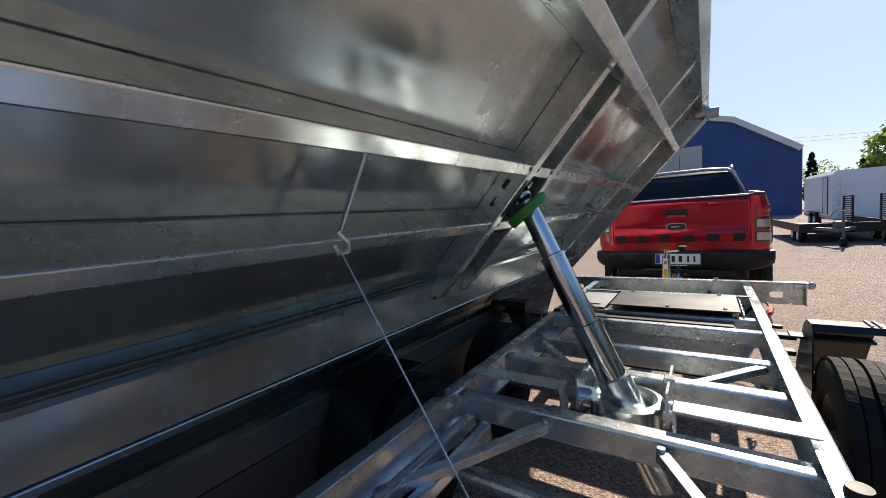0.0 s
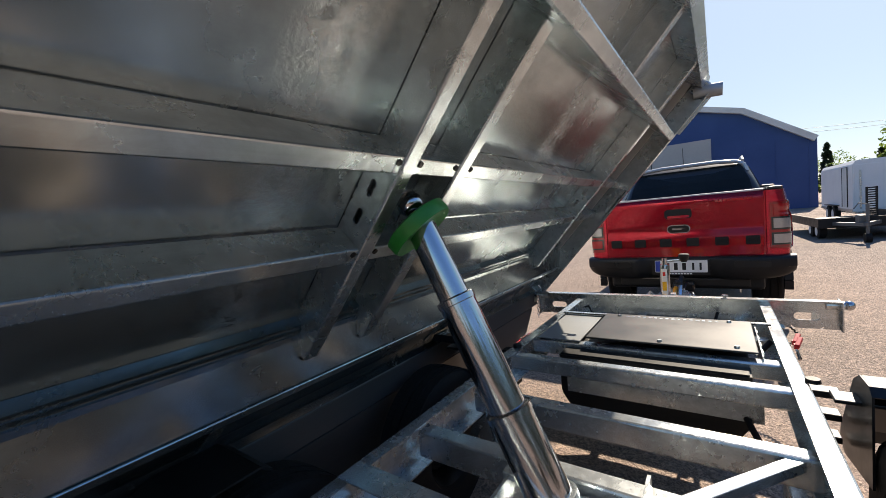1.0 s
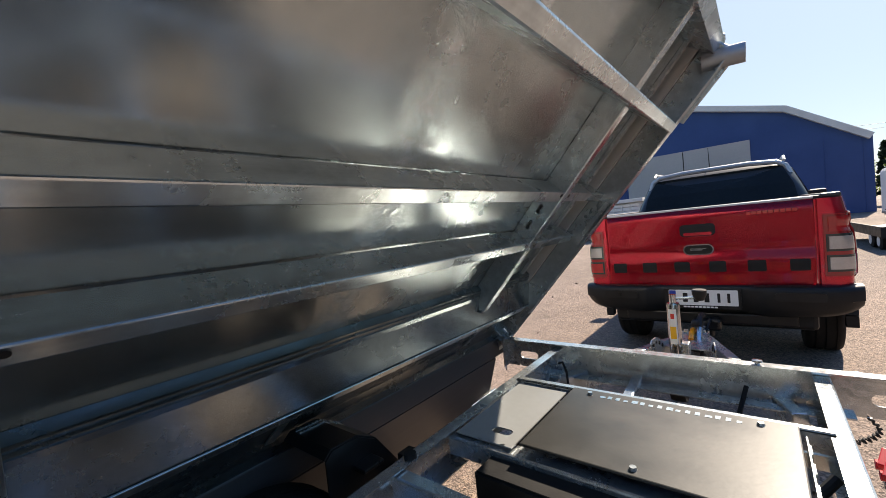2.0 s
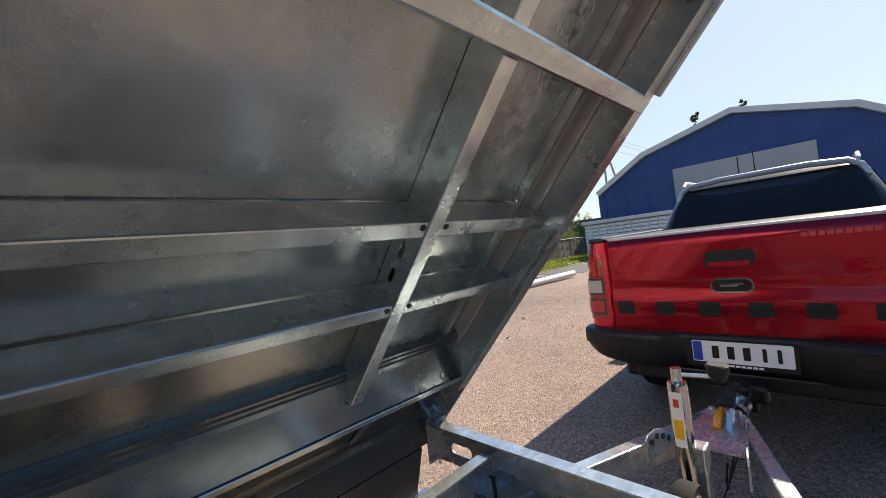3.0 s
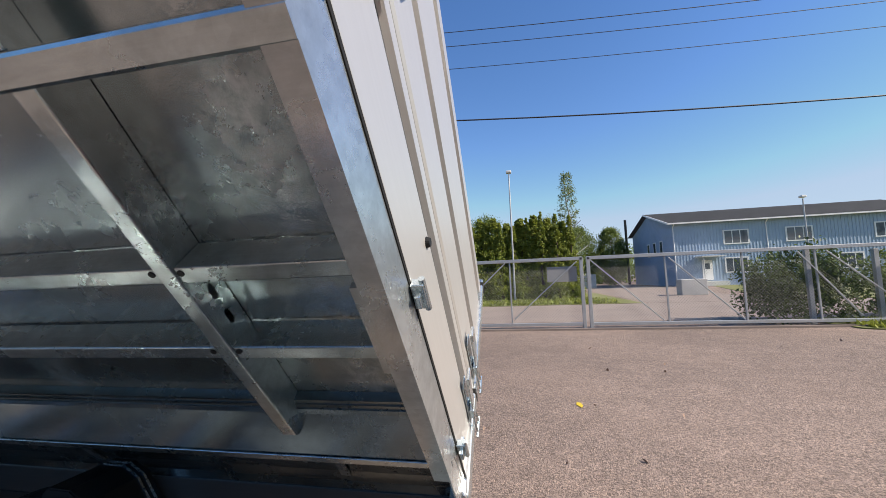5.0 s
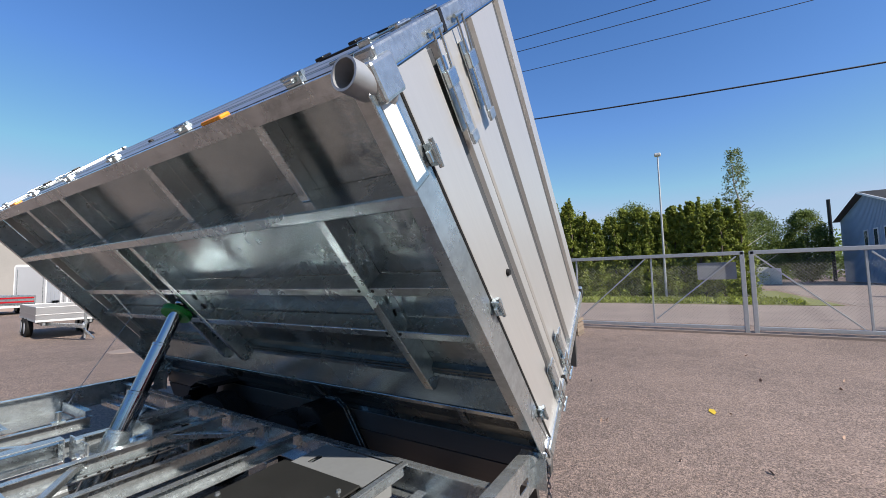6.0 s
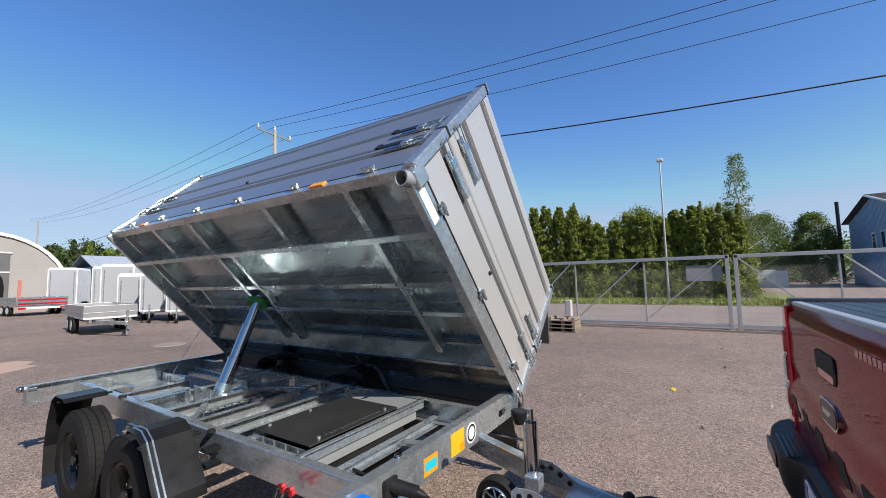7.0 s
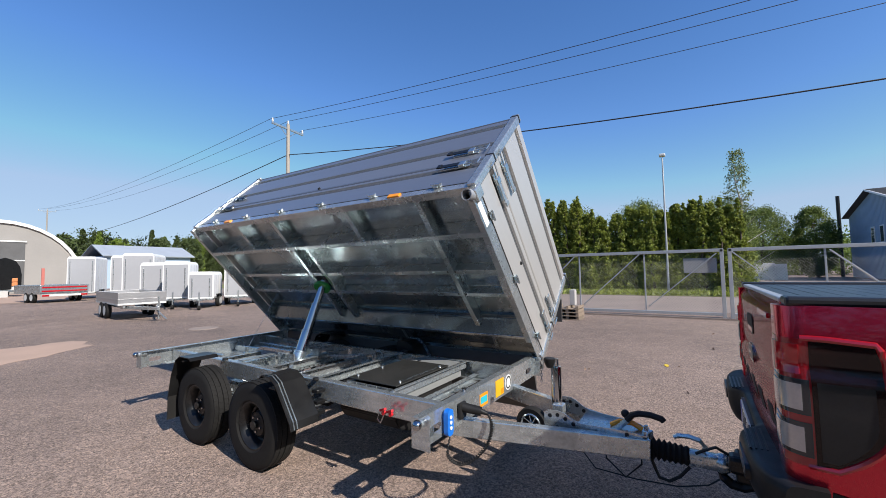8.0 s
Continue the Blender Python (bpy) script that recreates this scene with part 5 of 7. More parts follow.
# snap hook and short chain at the front corner of the bed
bm = B()
pipe(bm, [(-0.90, 0.03, 0.735), (-0.89, 0.05, 0.70), (-0.90, 0.06, 0.66), (-0.92, 0.05, 0.64), (-0.93, 0.03, 0.66), (-0.92, 0.03, 0.70)], 0.009, 8)
hook = part("snap_hook", bm, M_CHROME, bed, "bright snap hook", smooth=True)
hook.matrix_basis = BED.inverted()
for i in range(8):
    bm = B()
    z = 0.635 - 0.024 * i
    a = radians(90 * (i % 2) + 20)
    ring = [(-0.92 + 0.009 * math.cos(k * 1.047) * math.cos(a), 0.05 + 0.009 * math.cos(k * 1.047) * math.sin(a), z + 0.016 * math.sin(k * 1.047)) for k in range(7)]
    pipe(bm, ring, 0.0035, 6)
    link = part("chain_link", bm, M_CHROME, bed, smooth=True)
    link.matrix_basis = BED.inverted()


def lug(m):
    bm = B()
    box(bm, -0.035, 0.035, -0.012, 0.012, 0.0, 0.03, 0.003, m)
    box(bm, -0.018, 0.018, -0.03, 0.03, 0.01, 0.022, 0.003, m)
    rod(bm, m @ Vector((-0.045, 0.0, 0.026)), m @ Vector((0.045, 0, 0.026)), 0.008, None, 8)
    return part("hinge_lug", bm, M_ZINC_BEAM, bed, "bright zinc hinge lug")


for v in (-0.267, -0.90, -1.53, -2.12, -2.73, -3.35):
    lug(Matrix.Translation((WB + 0.004, v, 0.082)) @ Matrix(((0, 0, 1, 0), (1, 0, 0, 0), (0, 1, 0, 0), (0, 0, 0, 1))))
for u in (1.565, 0.94, 0.25):
    lug(Matrix.Translation((u, 0.053, 0.085)) @ Matrix(((1, 0, 0, 0), (0, 0, 1, 0), (0, 1, 0, 0), (0, 0, 0, 1))))
for v in (-0.655, -3.04):
    bm = B()
    box(bm, WB + 0.001, WB + 0.016, v - 0.06, v + 0.06, 0.030, 0.074, 0.006)
    part("side_reflector", bm, M_ORANGE, bed, "amber side reflector")
bm = B()
m, n = axis_frame((WB - 0.13, 0.035, 0.09), (WB + 0.015, 0.035, -0.09))
lathe(bm, [(0.034, 0), (0.040, 0), (0.040, 0.15), (0.034, 0.15), (0.034, 0)], m @ Matrix.Translation((0, 0, 0.06)), 24)
part("pivot_socket", bm, M_STEELGREY, bed, "bare steel tube socket", smooth=True)
for u, v in ((WB - 0.05, 0.05), (WB - 0.05, LB), (0.0, 0.03), (0.0, LB)):
    bm = B()
    box(bm, u - 0.05, u + 0.05, v - 0.03, v + 0.03, -0.03, 0.08, 0.01)
    part("corner_casting", bm, M_ZINC, bed)
bm = B()
rod(bm, (0.94, 0.050, 0.275), (0.94, 0.062, 0.275), 0.016, 0.012, 14)
part("board_plug", bm, M_PLASTIC, bed)
bm = B()
rod(bm, (WB + 0.004, -1.885, 0.45), (WB + 0.016, -1.885, 0.45), 0.016, 0.012, 14)
part("board_plug", bm, M_PLASTIC, bed)
# stay rod under the floor that carries the cable
bm = B()
rod(bm, (1.04, -3.12, 0.055), (0.84, -3.105, 0.03), 0.006, None, 8)
pipe(bm, [(0.85, -3.115, 0.03), (0.835, -3.09, 0.012), (0.81, -3.08, 0.006), (0.80, -3.10, 0.012), (0.82, -3.115, 0.022)], 0.006)
part("cable_stay", bm, M_ZINC_BEAM, bed)

# ================= the pickup =================
pickup = thing("pickup_truck", pose(0, 0, 0), "metallic red double-cab pickup with black bumper and bed cover", "pickup")
TG = 1.50
AXR, AXF, WR = 2.66, 5.75, 0.385


def half_width(y):
    return 0.83 + 0.07 * min(1, max(0, (y - TG) / 0.55)) - 0.10 * max(0, (y - 5.9) / 0.7)


def belt(y):
    if y < 3.12:
        return 1.335
    if y < 5.0:
        return 1.30 - 0.02 * (y - 3.12)
    return 1.24 - 0.13 * max(0, (y - 5.0)) / 1.4 - (0.10 * max(0, y - 6.2) / 0.3)


def side_x(y, z):
    """Half width of the body at height z."""
    k = (z - 0.92) / 0.42
    return half_width(y) - 0.045 * k * k - 0.012 * math.exp(-((z - 1.14) / 0.03) ** 2)


def body_side(s):
    bm = B()
    ys = [TG + 0.078 + i * (6.5 - TG - 0.078) / 150 for i in range(151)]
    rows = 16
    cols = []
    for y in ys:
        low = 0.50 + 0.17 * max(0, 1 - (y - TG) / 0.36)
        for a in (AXR, AXF):
            d = abs(y - a)
            if d < 0.46:
                low = max(low, 0.385 + math.sqrt(0.46 ** 2 - d * d))
        top = belt(y)
        col = []
        for j in range(rows + 1):
            z = low + (top - low) * j / rows
            col.append(bm.verts.new((s * side_x(y, z), y, z)))
        cols.append(col)
    for a, b in zip(cols, cols[1:]):
        for j in range(rows):
            bm.faces.new((a[j], b[j], b[j + 1], a[j + 1]))
    return bm


for s in (-1, 1):
    part("body_side", body_side(s), M_RED, pickup, smooth=True)
    for ax in (AXR, AXF):
        bm = B()
        pts = []
        for i in range(19):
            a = radians(-8 + 196 * i / 18)
            pts.append((ax + 0.475 * math.cos(a), 0.385 + 0.475 * math.sin(a)))
        for (y0, z0), (y1, z1) in zip(pts, pts[1:]):
            bar(bm, (s * (half_width(ax) - 0.015), y0, z0), (s * (half_width(ax) - 0.015), y1, z1), 0.075, 0.07, (s, 0, 0), 0.0)
        part("wheel_arch_trim", bm, M_PLASTIC, pickup, "black wheel arch trim")
    for y0 in (3.48, 4.42):
        bm = B()
        box(bm, s * 0.875 - 0.004, s * 0.875 + 0.004, y0, y0 + 0.2, 1.06, 1.09, 0.003)
        part("door_handle", bm, M_PLASTIC, pickup)
    bm = B()
    rows = []
    for i in range(13):
        y = 1.61 + i * 0.05
        low = 0.505 + 0.17 * max(0, 1 - (y - TG) / 0.36)
        top = 0.748 - 0.10 * (y - 1.61)
        rows.append([bm.verts.new((s * (side_x(y, z) + 0.003), y, z)) for z in [low + (top - low) * q / 3 for q in range(4)]])
    for a, b in zip(rows, rows[1:]):
        for j in range(3):
            bm.faces.new((a[j], b[j], b[j + 1], a[j + 1]))
    part("side_decal", bm, M_MATTBLACK, pickup, "matt black lower side decal")


def corner(bm, s, z0, z1, x_in, off, turn=90.0):
    """Shell round the rear corner of the body, standing off the pillar by off and reaching turn degrees round."""
    rows = []
    n, r = 12, 0.075
    for i in range(n + 1):
        z = z0 + (z1 - z0) * i / n
        cx, cy = side_x(TG + 0.08, z) - r, TG + 0.005 + r
        arc = [radians(-90 + turn * k / 10) for k in range(11)]
        line = [(x_in, cy), (x_in, TG + 0.012 - off), (x_in + 0.006, TG + 0.005 - off)]
        line += [(cx + (r + off) * math.cos(a), cy + (r + off) * math.sin(a)) for a in arc]
        line += [(cx + (r - 0.02) * math.cos(arc[-1]), cy + (r - 0.02) * math.sin(arc[-1]))]
        rows.append([bm.verts.new((s * x, y, z)) for x, y in line])
    for a, b in zip(rows, rows[1:]):
        for j in range(len(rows[0]) - 1):
            bm.faces.new((a[j], a[j + 1], b[j + 1], b[j]))
    bm.faces.new(rows[0])
    bm.faces.new(rows[-1])
    bmesh.ops.recalc_face_normals(bm, faces=bm.faces[:])
    return bm


def gate_y(x, z):
    """Outer face of the tailgate."""
    return TG + 0.012 * (x / 0.655) ** 2 - 0.012 * math.exp(-((z - 0.93) / 0.05) ** 2) + 0.03 * max(0, (z - 1.28) / 0.06) ** 2 + 0.006 * math.exp(-((z - 1.02) / 0.03) ** 2)


# tailgate: slightly bowed panel with a raised waist
bm = B()
nx, nz = 24, 42
g = []
for i in range(nx + 1):
    col = []
    for j in range(nz + 1):
        x = -0.655 + 1.31 * i / nx
        z = 0.755 + 0.585 * j / nz
        col.append(bm.verts.new((x, gate_y(x, z), z)))
    g.append(col)
for a, b in zip(g, g[1:]):
    for j in range(nz):
        bm.faces.new((a[j], b[j], b[j + 1], a[j + 1]))
bmesh.ops.solidify(bm, geom=bm.faces[:], thickness=0.04)
tailgate = part("tailgate", bm, M_RED, pickup, "metallic red tailgate", smooth=True)
for s in (-1, 1):
    bm = B()
    box(bm, s * 0.667 - 0.008, s * 0.667 + 0.008, TG + 0.03, TG + 0.08, 0.72, 1.33)
    corner(bm, s, 0.72, 1.332, 0.668, 0.0)
    part("rear_pillar", bm, M_RED, pickup, smooth=True)
bm = tile_xz(B(), 0.0, TG - 0.002, TG + 0.01, 1.18, 0.23, 0.092, 0.028)
th = part("tailgate_handle", bm, M_MATTBLACK, tailgate, "black tailgate handle with dark recess")
bm = tile_xz(B(), 0.0, TG - 0.004, TG - 0.001, 1.198, 0.22, 0.048, 0.012)
part("handle_flap", bm, M_MATTBLACK, th)
bm = tile_xz(B(), 0.0, TG - 0.0032, TG - 0.001, 1.151, 0.185, 0.024, 0.011)
part("handle_recess", bm, M_RED, th, "red hand recess")
bm = tile_xz(B(), 0.0, TG - 0.005, TG + 0.006, 1.03, 0.20, 0.082, 0.04)
oval = part("badge", bm, M_CHROME, tailgate, "chrome-rimmed dark oval badge")
bm = tile_xz(B(), 0.0, TG - 0.0065, TG - 0.004, 1.03, 0.182, 0.066, 0.032)
part("badge_field", bm, M_BLACKSTEEL, oval)
bm = B()
tile_xz(bm, -0.012, TG - 0.0078, TG - 0.006, 1.03, 0.08, 0.014, 0.006)
tile_xz(bm, 0.0, TG - 0.0078, TG - 0.006, 1.038, 0.105, 0.006, 0.003)
part("badge_mark", bm, M_CHROME, oval)
for i in range(6):
    bm = B()
    cx = -0.575 + 1.15 * i / 5
    rows = []
    for j in range(9):
        z = 0.856 + 0.082 * j / 8
        wide = 0.0525 - (0.005 if j in (0, 8) else 0)
        rows.append([bm.verts.new((x, gate_y(x, z) - 0.0015, z)) for x in (cx - wide, cx, cx + wide)] + [bm.verts.new((x, gate_y(x, z) + 0.002, z)) for x in (cx + wide, cx - wide)])
    for a, b in zip(rows, rows[1:]):
        for j in range(5):
            bm.faces.new((a[j], a[(j + 1) % 5], b[(j + 1) % 5], b[j]))
    bm.faces.new(rows[0])
    bm.faces.new(rows[-1])
    part("tailgate_mark", bm, M_MATTBLACK, tailgate, "dark raised block mark")
for i in range(9):
    bm = tile_xz(B(), 0.315 + i * 0.031, TG + 0.0015, TG + 0.01, 1.275, 0.024, 0.02, 0.003)
    part("small_mark", bm, M_TAILRED, tailgate, "small dark red mark")
# tail lamps wrap round the corner
def lamp_reach(z):
    """How far round the side the lamp reaches at height z."""
    return 0.25 - 0.13 * min(1, max(0, (0.98 - z) / 0.165)) ** 2 - 0.02 * max(0, (z - 1.15) / 0.07) ** 2


def side_glass(s, z0, z1, d0, inset, off, n=7):
    """Lamp glass that follows the body side between two heights."""
    bm = B()
    rows = []
    for i in range(19):
        z = z0 + (z1 - z0) * i / 18
        r = lamp_reach(z) - inset
        ys = [TG + d0 + (r - d0) * j / n for j in range(n + 1)]
        rows.append([bm.verts.new((s * (side_x(y, z) + off), y, z)) for y in ys])
    for a, b in zip(rows, rows[1:]):
        for j in range(n):
            bm.faces.new((a[j], a[j + 1], b[j + 1], b[j]))
    bmesh.ops.solidify(bm, geom=bm.faces[:], thickness=0.006)
    return bm


for s in (-1, 1):
    bm = B()
    corner(bm, s, 0.815, 1.225, 0.690, 0.003)
    lamp = part("tail_lamp", bm, M_RIMRED, pickup, "red wrap-round tail lamp with clear lenses", smooth=True)
    for z0, z1 in ((0.980, 1.094), (0.846, 0.956)):
        bm = B()
        corner(bm, s, z0, z1, 0.702, 0.006, 84)
        part("lens_frame", bm, M_LAMPGREY, lamp, "dark lens frame", smooth=True)
    for z0, z1, mt, nm in ((1.104, 1.214, M_TAILRED, "red_lens"), (0.989, 1.085, M_LAMPCLEAR, "clear_lens"), (0.855, 0.947, M_TAILRED if s < 0 else M_LAMPCLEAR, "lower_lens")):
        bm = B()
        corner(bm, s, z0 + 0.006, z1 - 0.006, 0.716, 0.009, 70)
        part(nm, bm, mt, lamp, smooth=True)
    part("side_lens", side_glass(s, 0.825, 1.218, 0.077, 0.004, 0.006), M_SMOKE, lamp, "smoked side lens", smooth=True)
    part("lower_side_lens", side_glass(s, 0.842, 1.090, 0.09, 0.032, 0.009), M_LAMPGREY, lamp, "dark grey inner lens", smooth=True)
    zs = [0.82 + 0.40 * i / 24 for i in range(25)]
    rim = [(s * (side_x(TG, 0.815) + 0.003), TG + 0.06, 0.817)] + [(s * (side_x(TG + lamp_reach(z), z) + 0.004), TG + lamp_reach(z), z) for z in zs] + [(s * (side_x(TG + 0.1, 1.225) + 0.003), TG + 0.12, 1.227), (s * (side_x(TG, 1.225) + 0.003), TG + 0.06, 1.227)]
    part("lamp_rim", pipe(B(), rim, 0.011, 8), M_RIMRED, lamp, "red lens rim", smooth=True)
# bumper with step, plate and tow ball
def bumper_section(x):
    """The bumper stands back behind the number plate and rounds off at its ends."""
    k = abs(x) / 0.87
    q = min(1, max(0, (abs(x) - 0.26) / 0.14))
    out = TG - 0.03 - 0.07 * q * q * (3 - 2 * q) + 0.02 * k ** 3 + 0.07 * k ** 12
    low = 0.535 + 0.03 * k ** 4 + 0.05 * k ** 12
    return [(TG + 0.10, 0.757), (out + 0.04, 0.757), (out + 0.016, 0.752), (out + 0.004, 0.740), (out, 0.72), (out + 0.002, 0.66), (out + 0.012, low + 0.075), (out + 0.032, low + 0.03), (out + 0.07, low), (TG + 0.10, low)]


bm = B()
secs = [[bm.verts.new((x, y, z)) for y, z in bumper_section(x)] for x in [-0.87 + 1.74 * i / 56 for i in range(57)]]
for a, b in zip(secs, secs[1:]):
    for j in range(10):
        bm.faces.new((a[j], b[j], b[(j + 1) % 10], a[(j + 1) % 10]))
bm.faces.new(secs[0])
bm.faces.new(secs[-1][::-1])
bumper = part("rear_bumper", bm, M_PLASTIC, pickup, "textured black rear bumper", smooth=True)
for s in (-1, 1):
    bm = B()
    for k in range(4):
        a, b = sorted((s * (0.32 + 0.01 * k), s * 0.60))
        box(bm, a, b, TG - 0.078 + k * 0.018, TG - 0.071 + k * 0.018, 0.754, 0.759)
    part("step_tread", bm, M_BLACKSTEEL, bumper)
    bm = tile_xz(B(), s * 0.56, TG - 0.102, TG - 0.08, 0.69, 0.26, 0.06, 0.02)
    part("bumper_pocket", bm, M_BLACKSTEEL, bumper)
bm = tile_xz(B(), 0.0, TG - 0.042, TG - 0.028, 0.655, 0.49, 0.15, 0.01)
part("plate_holder", bm, M_BLACKSTEEL, bumper)
bm = tile_xz(B(), 0.006, TG - 0.047, TG - 0.042, 0.665, 0.442, 0.118, 0.008)
plate = part("number_plate", bm, M_PLATE, bumper, "white number plate with plain dark bars")
bm = tile_xz(B(), -0.189, TG - 0.0485, TG - 0.046, 0.665, 0.045, 0.108, 0.006)
part("plate_field", bm, M_BLUEPLATE, plate, "blue plate field")
for x in (-0.13, -0.06, 0.01, 0.085, 0.145):
    bm = tile_xz(B(), x + 0.026, TG - 0.0485, TG - 0.046, 0.665, 0.032 if x < 0.05 else 0.018, 0.07, 0.004)
    part("plate_bar", bm, M_PLASTIC, plate)
bm = B()
for k in range(9):
    tile_xz(bm, -0.11 + k * 0.025, TG - 0.0435, TG - 0.042, 0.592, 0.020, 0.011, 0.002)
part("holder_marking", bm, M_PLATE, bumper, "small line of unreadable marks")
bm = B()
box(bm, -0.55, 0.55, TG + 0.0, TG + 0.10, 0.46, 0.54, 0.01)
box(bm, -0.07, 0.07, TG - 0.10, TG + 0.05, 0.37, 0.50, 0.015)
pipe(bm, [(0, TG + 0.0, 0.36), (0, TG - 0.07, 0.33), (0, TG - 0.12, 0.335), (0, TG - 0.15, 0.36), (0, TG - 0.155, 0.40)], 0.026)
bmesh.ops.create_uvsphere(bm, u_segments=16, v_segments=10, radius=0.027, matrix=Matrix.Translation((0, TG - 0.155, 0.425)))
box(bm, 0.03, 0.12, TG - 0.13, TG - 0.03, 0.43, 0.52, 0.02)
pipe(bm, [(0.06, TG - 0.12, 0.50), (0.06, TG - 0.18, 0.53), (0.05, TG - 0.23, 0.50), (0.04, TG - 0.27, 0.47)], 0.008)
part("tow_bar", bm, M_BLACKSTEEL, pickup, "black tow bar with socket")
# underside and inner arches
bm = B()
box(bm, -0.66, 0.66, TG + 0.08, 6.3, 0.42, 0.72, 0.03)
part("underbody", bm, M_PLASTIC, pickup)
# bed cover
bm = B()
box(bm, -0.70, 0.70, TG + 0.06, 3.09, 1.325, 1.337, 0.003)
cover = part("bed_cover", bm, M_BLACKSTEEL, pickup, "black slatted roller bed cover")
for i in range(24):
    y = TG + 0.06 + i * 0.064
    bm = B()
    box(bm, -0.70, 0.70, y, y + 0.061, 1.338, 1.352, 0.003)
    part("cover_slat", bm, M_COVER, cover)
bm = B()
box(bm, -0.66, 0.66, TG + 0.03, TG + 0.07, 1.335, 1.354, 0.006)
part("cover_trim", bm, M_STEELGREY, cover, "silver rear trim")
for s in (-1, 1):
    bm = B()
    a, b = sorted((s * 0.69, s * 0.793))
    box(bm, a, b, TG + 0.03, 3.1, 1.33, 1.365, 0.012)
    part("bed_rail_cap", bm, M_COVER, cover, "black bed rail cap")
# cab
def cab_loop(z, y0, y1, w, r):
    cy, ly = (y0 + y1) / 2, y1 - y0
    return [(x, cy + y, z) for x, y in rect_loop(2 * w, ly, r, 5)]


bm = B()
levels = [(1.20, 3.08, 5.35, 0.80, 0.10), (1.32, 3.10, 5.22, 0.775, 0.10), (1.50, 3.20, 4.92, 0.715, 0.11), (1.66, 3.32, 4.60, 0.66, 0.13), (1.735, 3.42, 4.42, 0.615, 0.15), (1.765, 3.52, 4.28, 0.55, 0.16)]
rings = [[bm.verts.new(c) for c in cab_loop(*l)] for l in levels]
for a, b in zip(rings, rings[1:]):
    n = len(a)
    for i in range(n):
        bm.faces.new((a[i], a[(i + 1) % n], b[(i + 1) % n], b[i]))
bm.faces.new(rings[-1])
cab = part("cab", bm, M_COVER, pickup, "gloss black cab upper with dark pillars", smooth=True)


def on_cab(x, z, off):
    """Rear face of the cab at height z."""
    for (z0, y0, *_), (z1, y1, *_) in zip(levels, levels[1:]):
        if z0 <= z <= z1:
            return (x, y0 + (y1 - y0) * (z - z0) / (z1 - z0) - off, z)
    return (x, levels[-1][1], z)


bm = B()
gw = [(-0.68, 1.34), (0.68, 1.34), (0.655, 1.50), (0.585, 1.68), (0.55, 1.70), (-0.55, 1.70), (-0.585, 1.68), (-0.655, 1.50)]
lo = [bm.verts.new(on_cab(x, z, 0.012)) for x, z in gw]
cen = bm.verts.new(on_cab(0, 1.52, 0.012))
for i in range(8):
    bm.faces.new((lo[i], lo[(i + 1) % 8], cen))
bmesh.ops.solidify(bm, geom=bm.faces[:], thickness=0.01)
part("rear_window", bm, M_GLASSDARK, cab, "large tinted rear window")
for s in (-1, 1):
    bm = B()
    q = [(s * 0.80, 3.25, 1.34), (s * 0.80, 4.95, 1.33), (s * 0.665, 4.55, 1.66), (s * 0.665, 3.42, 1.66)]
    q = [(x * (1.0 if z > 1.5 else 0.985), y, z) for x, y, z in q]
    bm.faces.new([bm.verts.new(c) for c in q])
    bmesh.ops.solidify(bm, geom=bm.faces[:], thickness=0.012)
    part("side_window", bm, M_GLASSDARK, cab)
    bm = B()
    pipe(bm, [(s * 0.60, 3.38, 1.745), (s * 0.60, 3.5, 1.79), (s * 0.60, 4.2, 1.80), (s * 0.59, 4.42, 1.75)], 0.016, 8)
    part("roof_rail", bm, M_STEELGREY, cab, "silver roof rail", smooth=True)
    bm = B()
    box(bm, s * 0.95 - 0.09, s * 0.95 + 0.09, 4.72, 4.80, 1.24, 1.42, 0.03)
    part("door_mirror", bm, M_PLASTIC, pickup)
# silver strip stands for the bright reflection along the roof edge
bm = B()
pipe(bm, [(-0.64, 3.34, 1.60), (-0.61, 3.35, 1.69), (-0.54, 3.36, 1.735), (-0.3, 3.35, 1.755), (0.3, 3.35, 1.755), (0.54, 3.36, 1.735), (0.61, 3.35, 1.69), (0.64, 3.34, 1.60)], 0.026, 8)
part("roof_edge_sheen", bm, M_STEELGREY, cab, "silver strip standing for light on the roof edge", smooth=True)
bm = B()
rod(bm, (-0.05, 3.55, 1.765), (-0.05, 3.55, 1.79), 0.025, 0.015, 12)
rod(bm, (-0.05, 3.55, 1.79), (-0.05, 3.52, 2.02), 0.005, 0.003, 6)
part("aerial", bm, M_PLASTIC, cab)
bm = B()
secs = []
for y, z, w in ((4.95, 1.255, 0.78), (5.4, 1.235, 0.76), (5.9, 1.20, 0.74), (6.3, 1.12, 0.70), (6.48, 1.0, 0.66), (6.52, 0.6, 0.64)):
    secs.append([bm.verts.new((x * w, y - 0.05 * abs(x) ** 3, z - 0.03 * abs(x) ** 3)) for x in (-1, -0.66, -0.33, 0, 0.33, 0.66, 1)])
for a, b in zip(secs, secs[1:]):
    for j in range(6):
        bm.faces.new((a[j], a[j + 1], b[j + 1], b[j]))
bmesh.ops.solidify(bm, geom=bm.faces[:], thickness=0.02)
part("bonnet", bm, M_RED, pickup, smooth=True)
for s in (-1, 1):
    for y in (AXR, AXF):
        trailer_wheel(s * 0.745, y, s, pickup, WR, 0.25, 0.235, M_BLACKSTEEL, False)

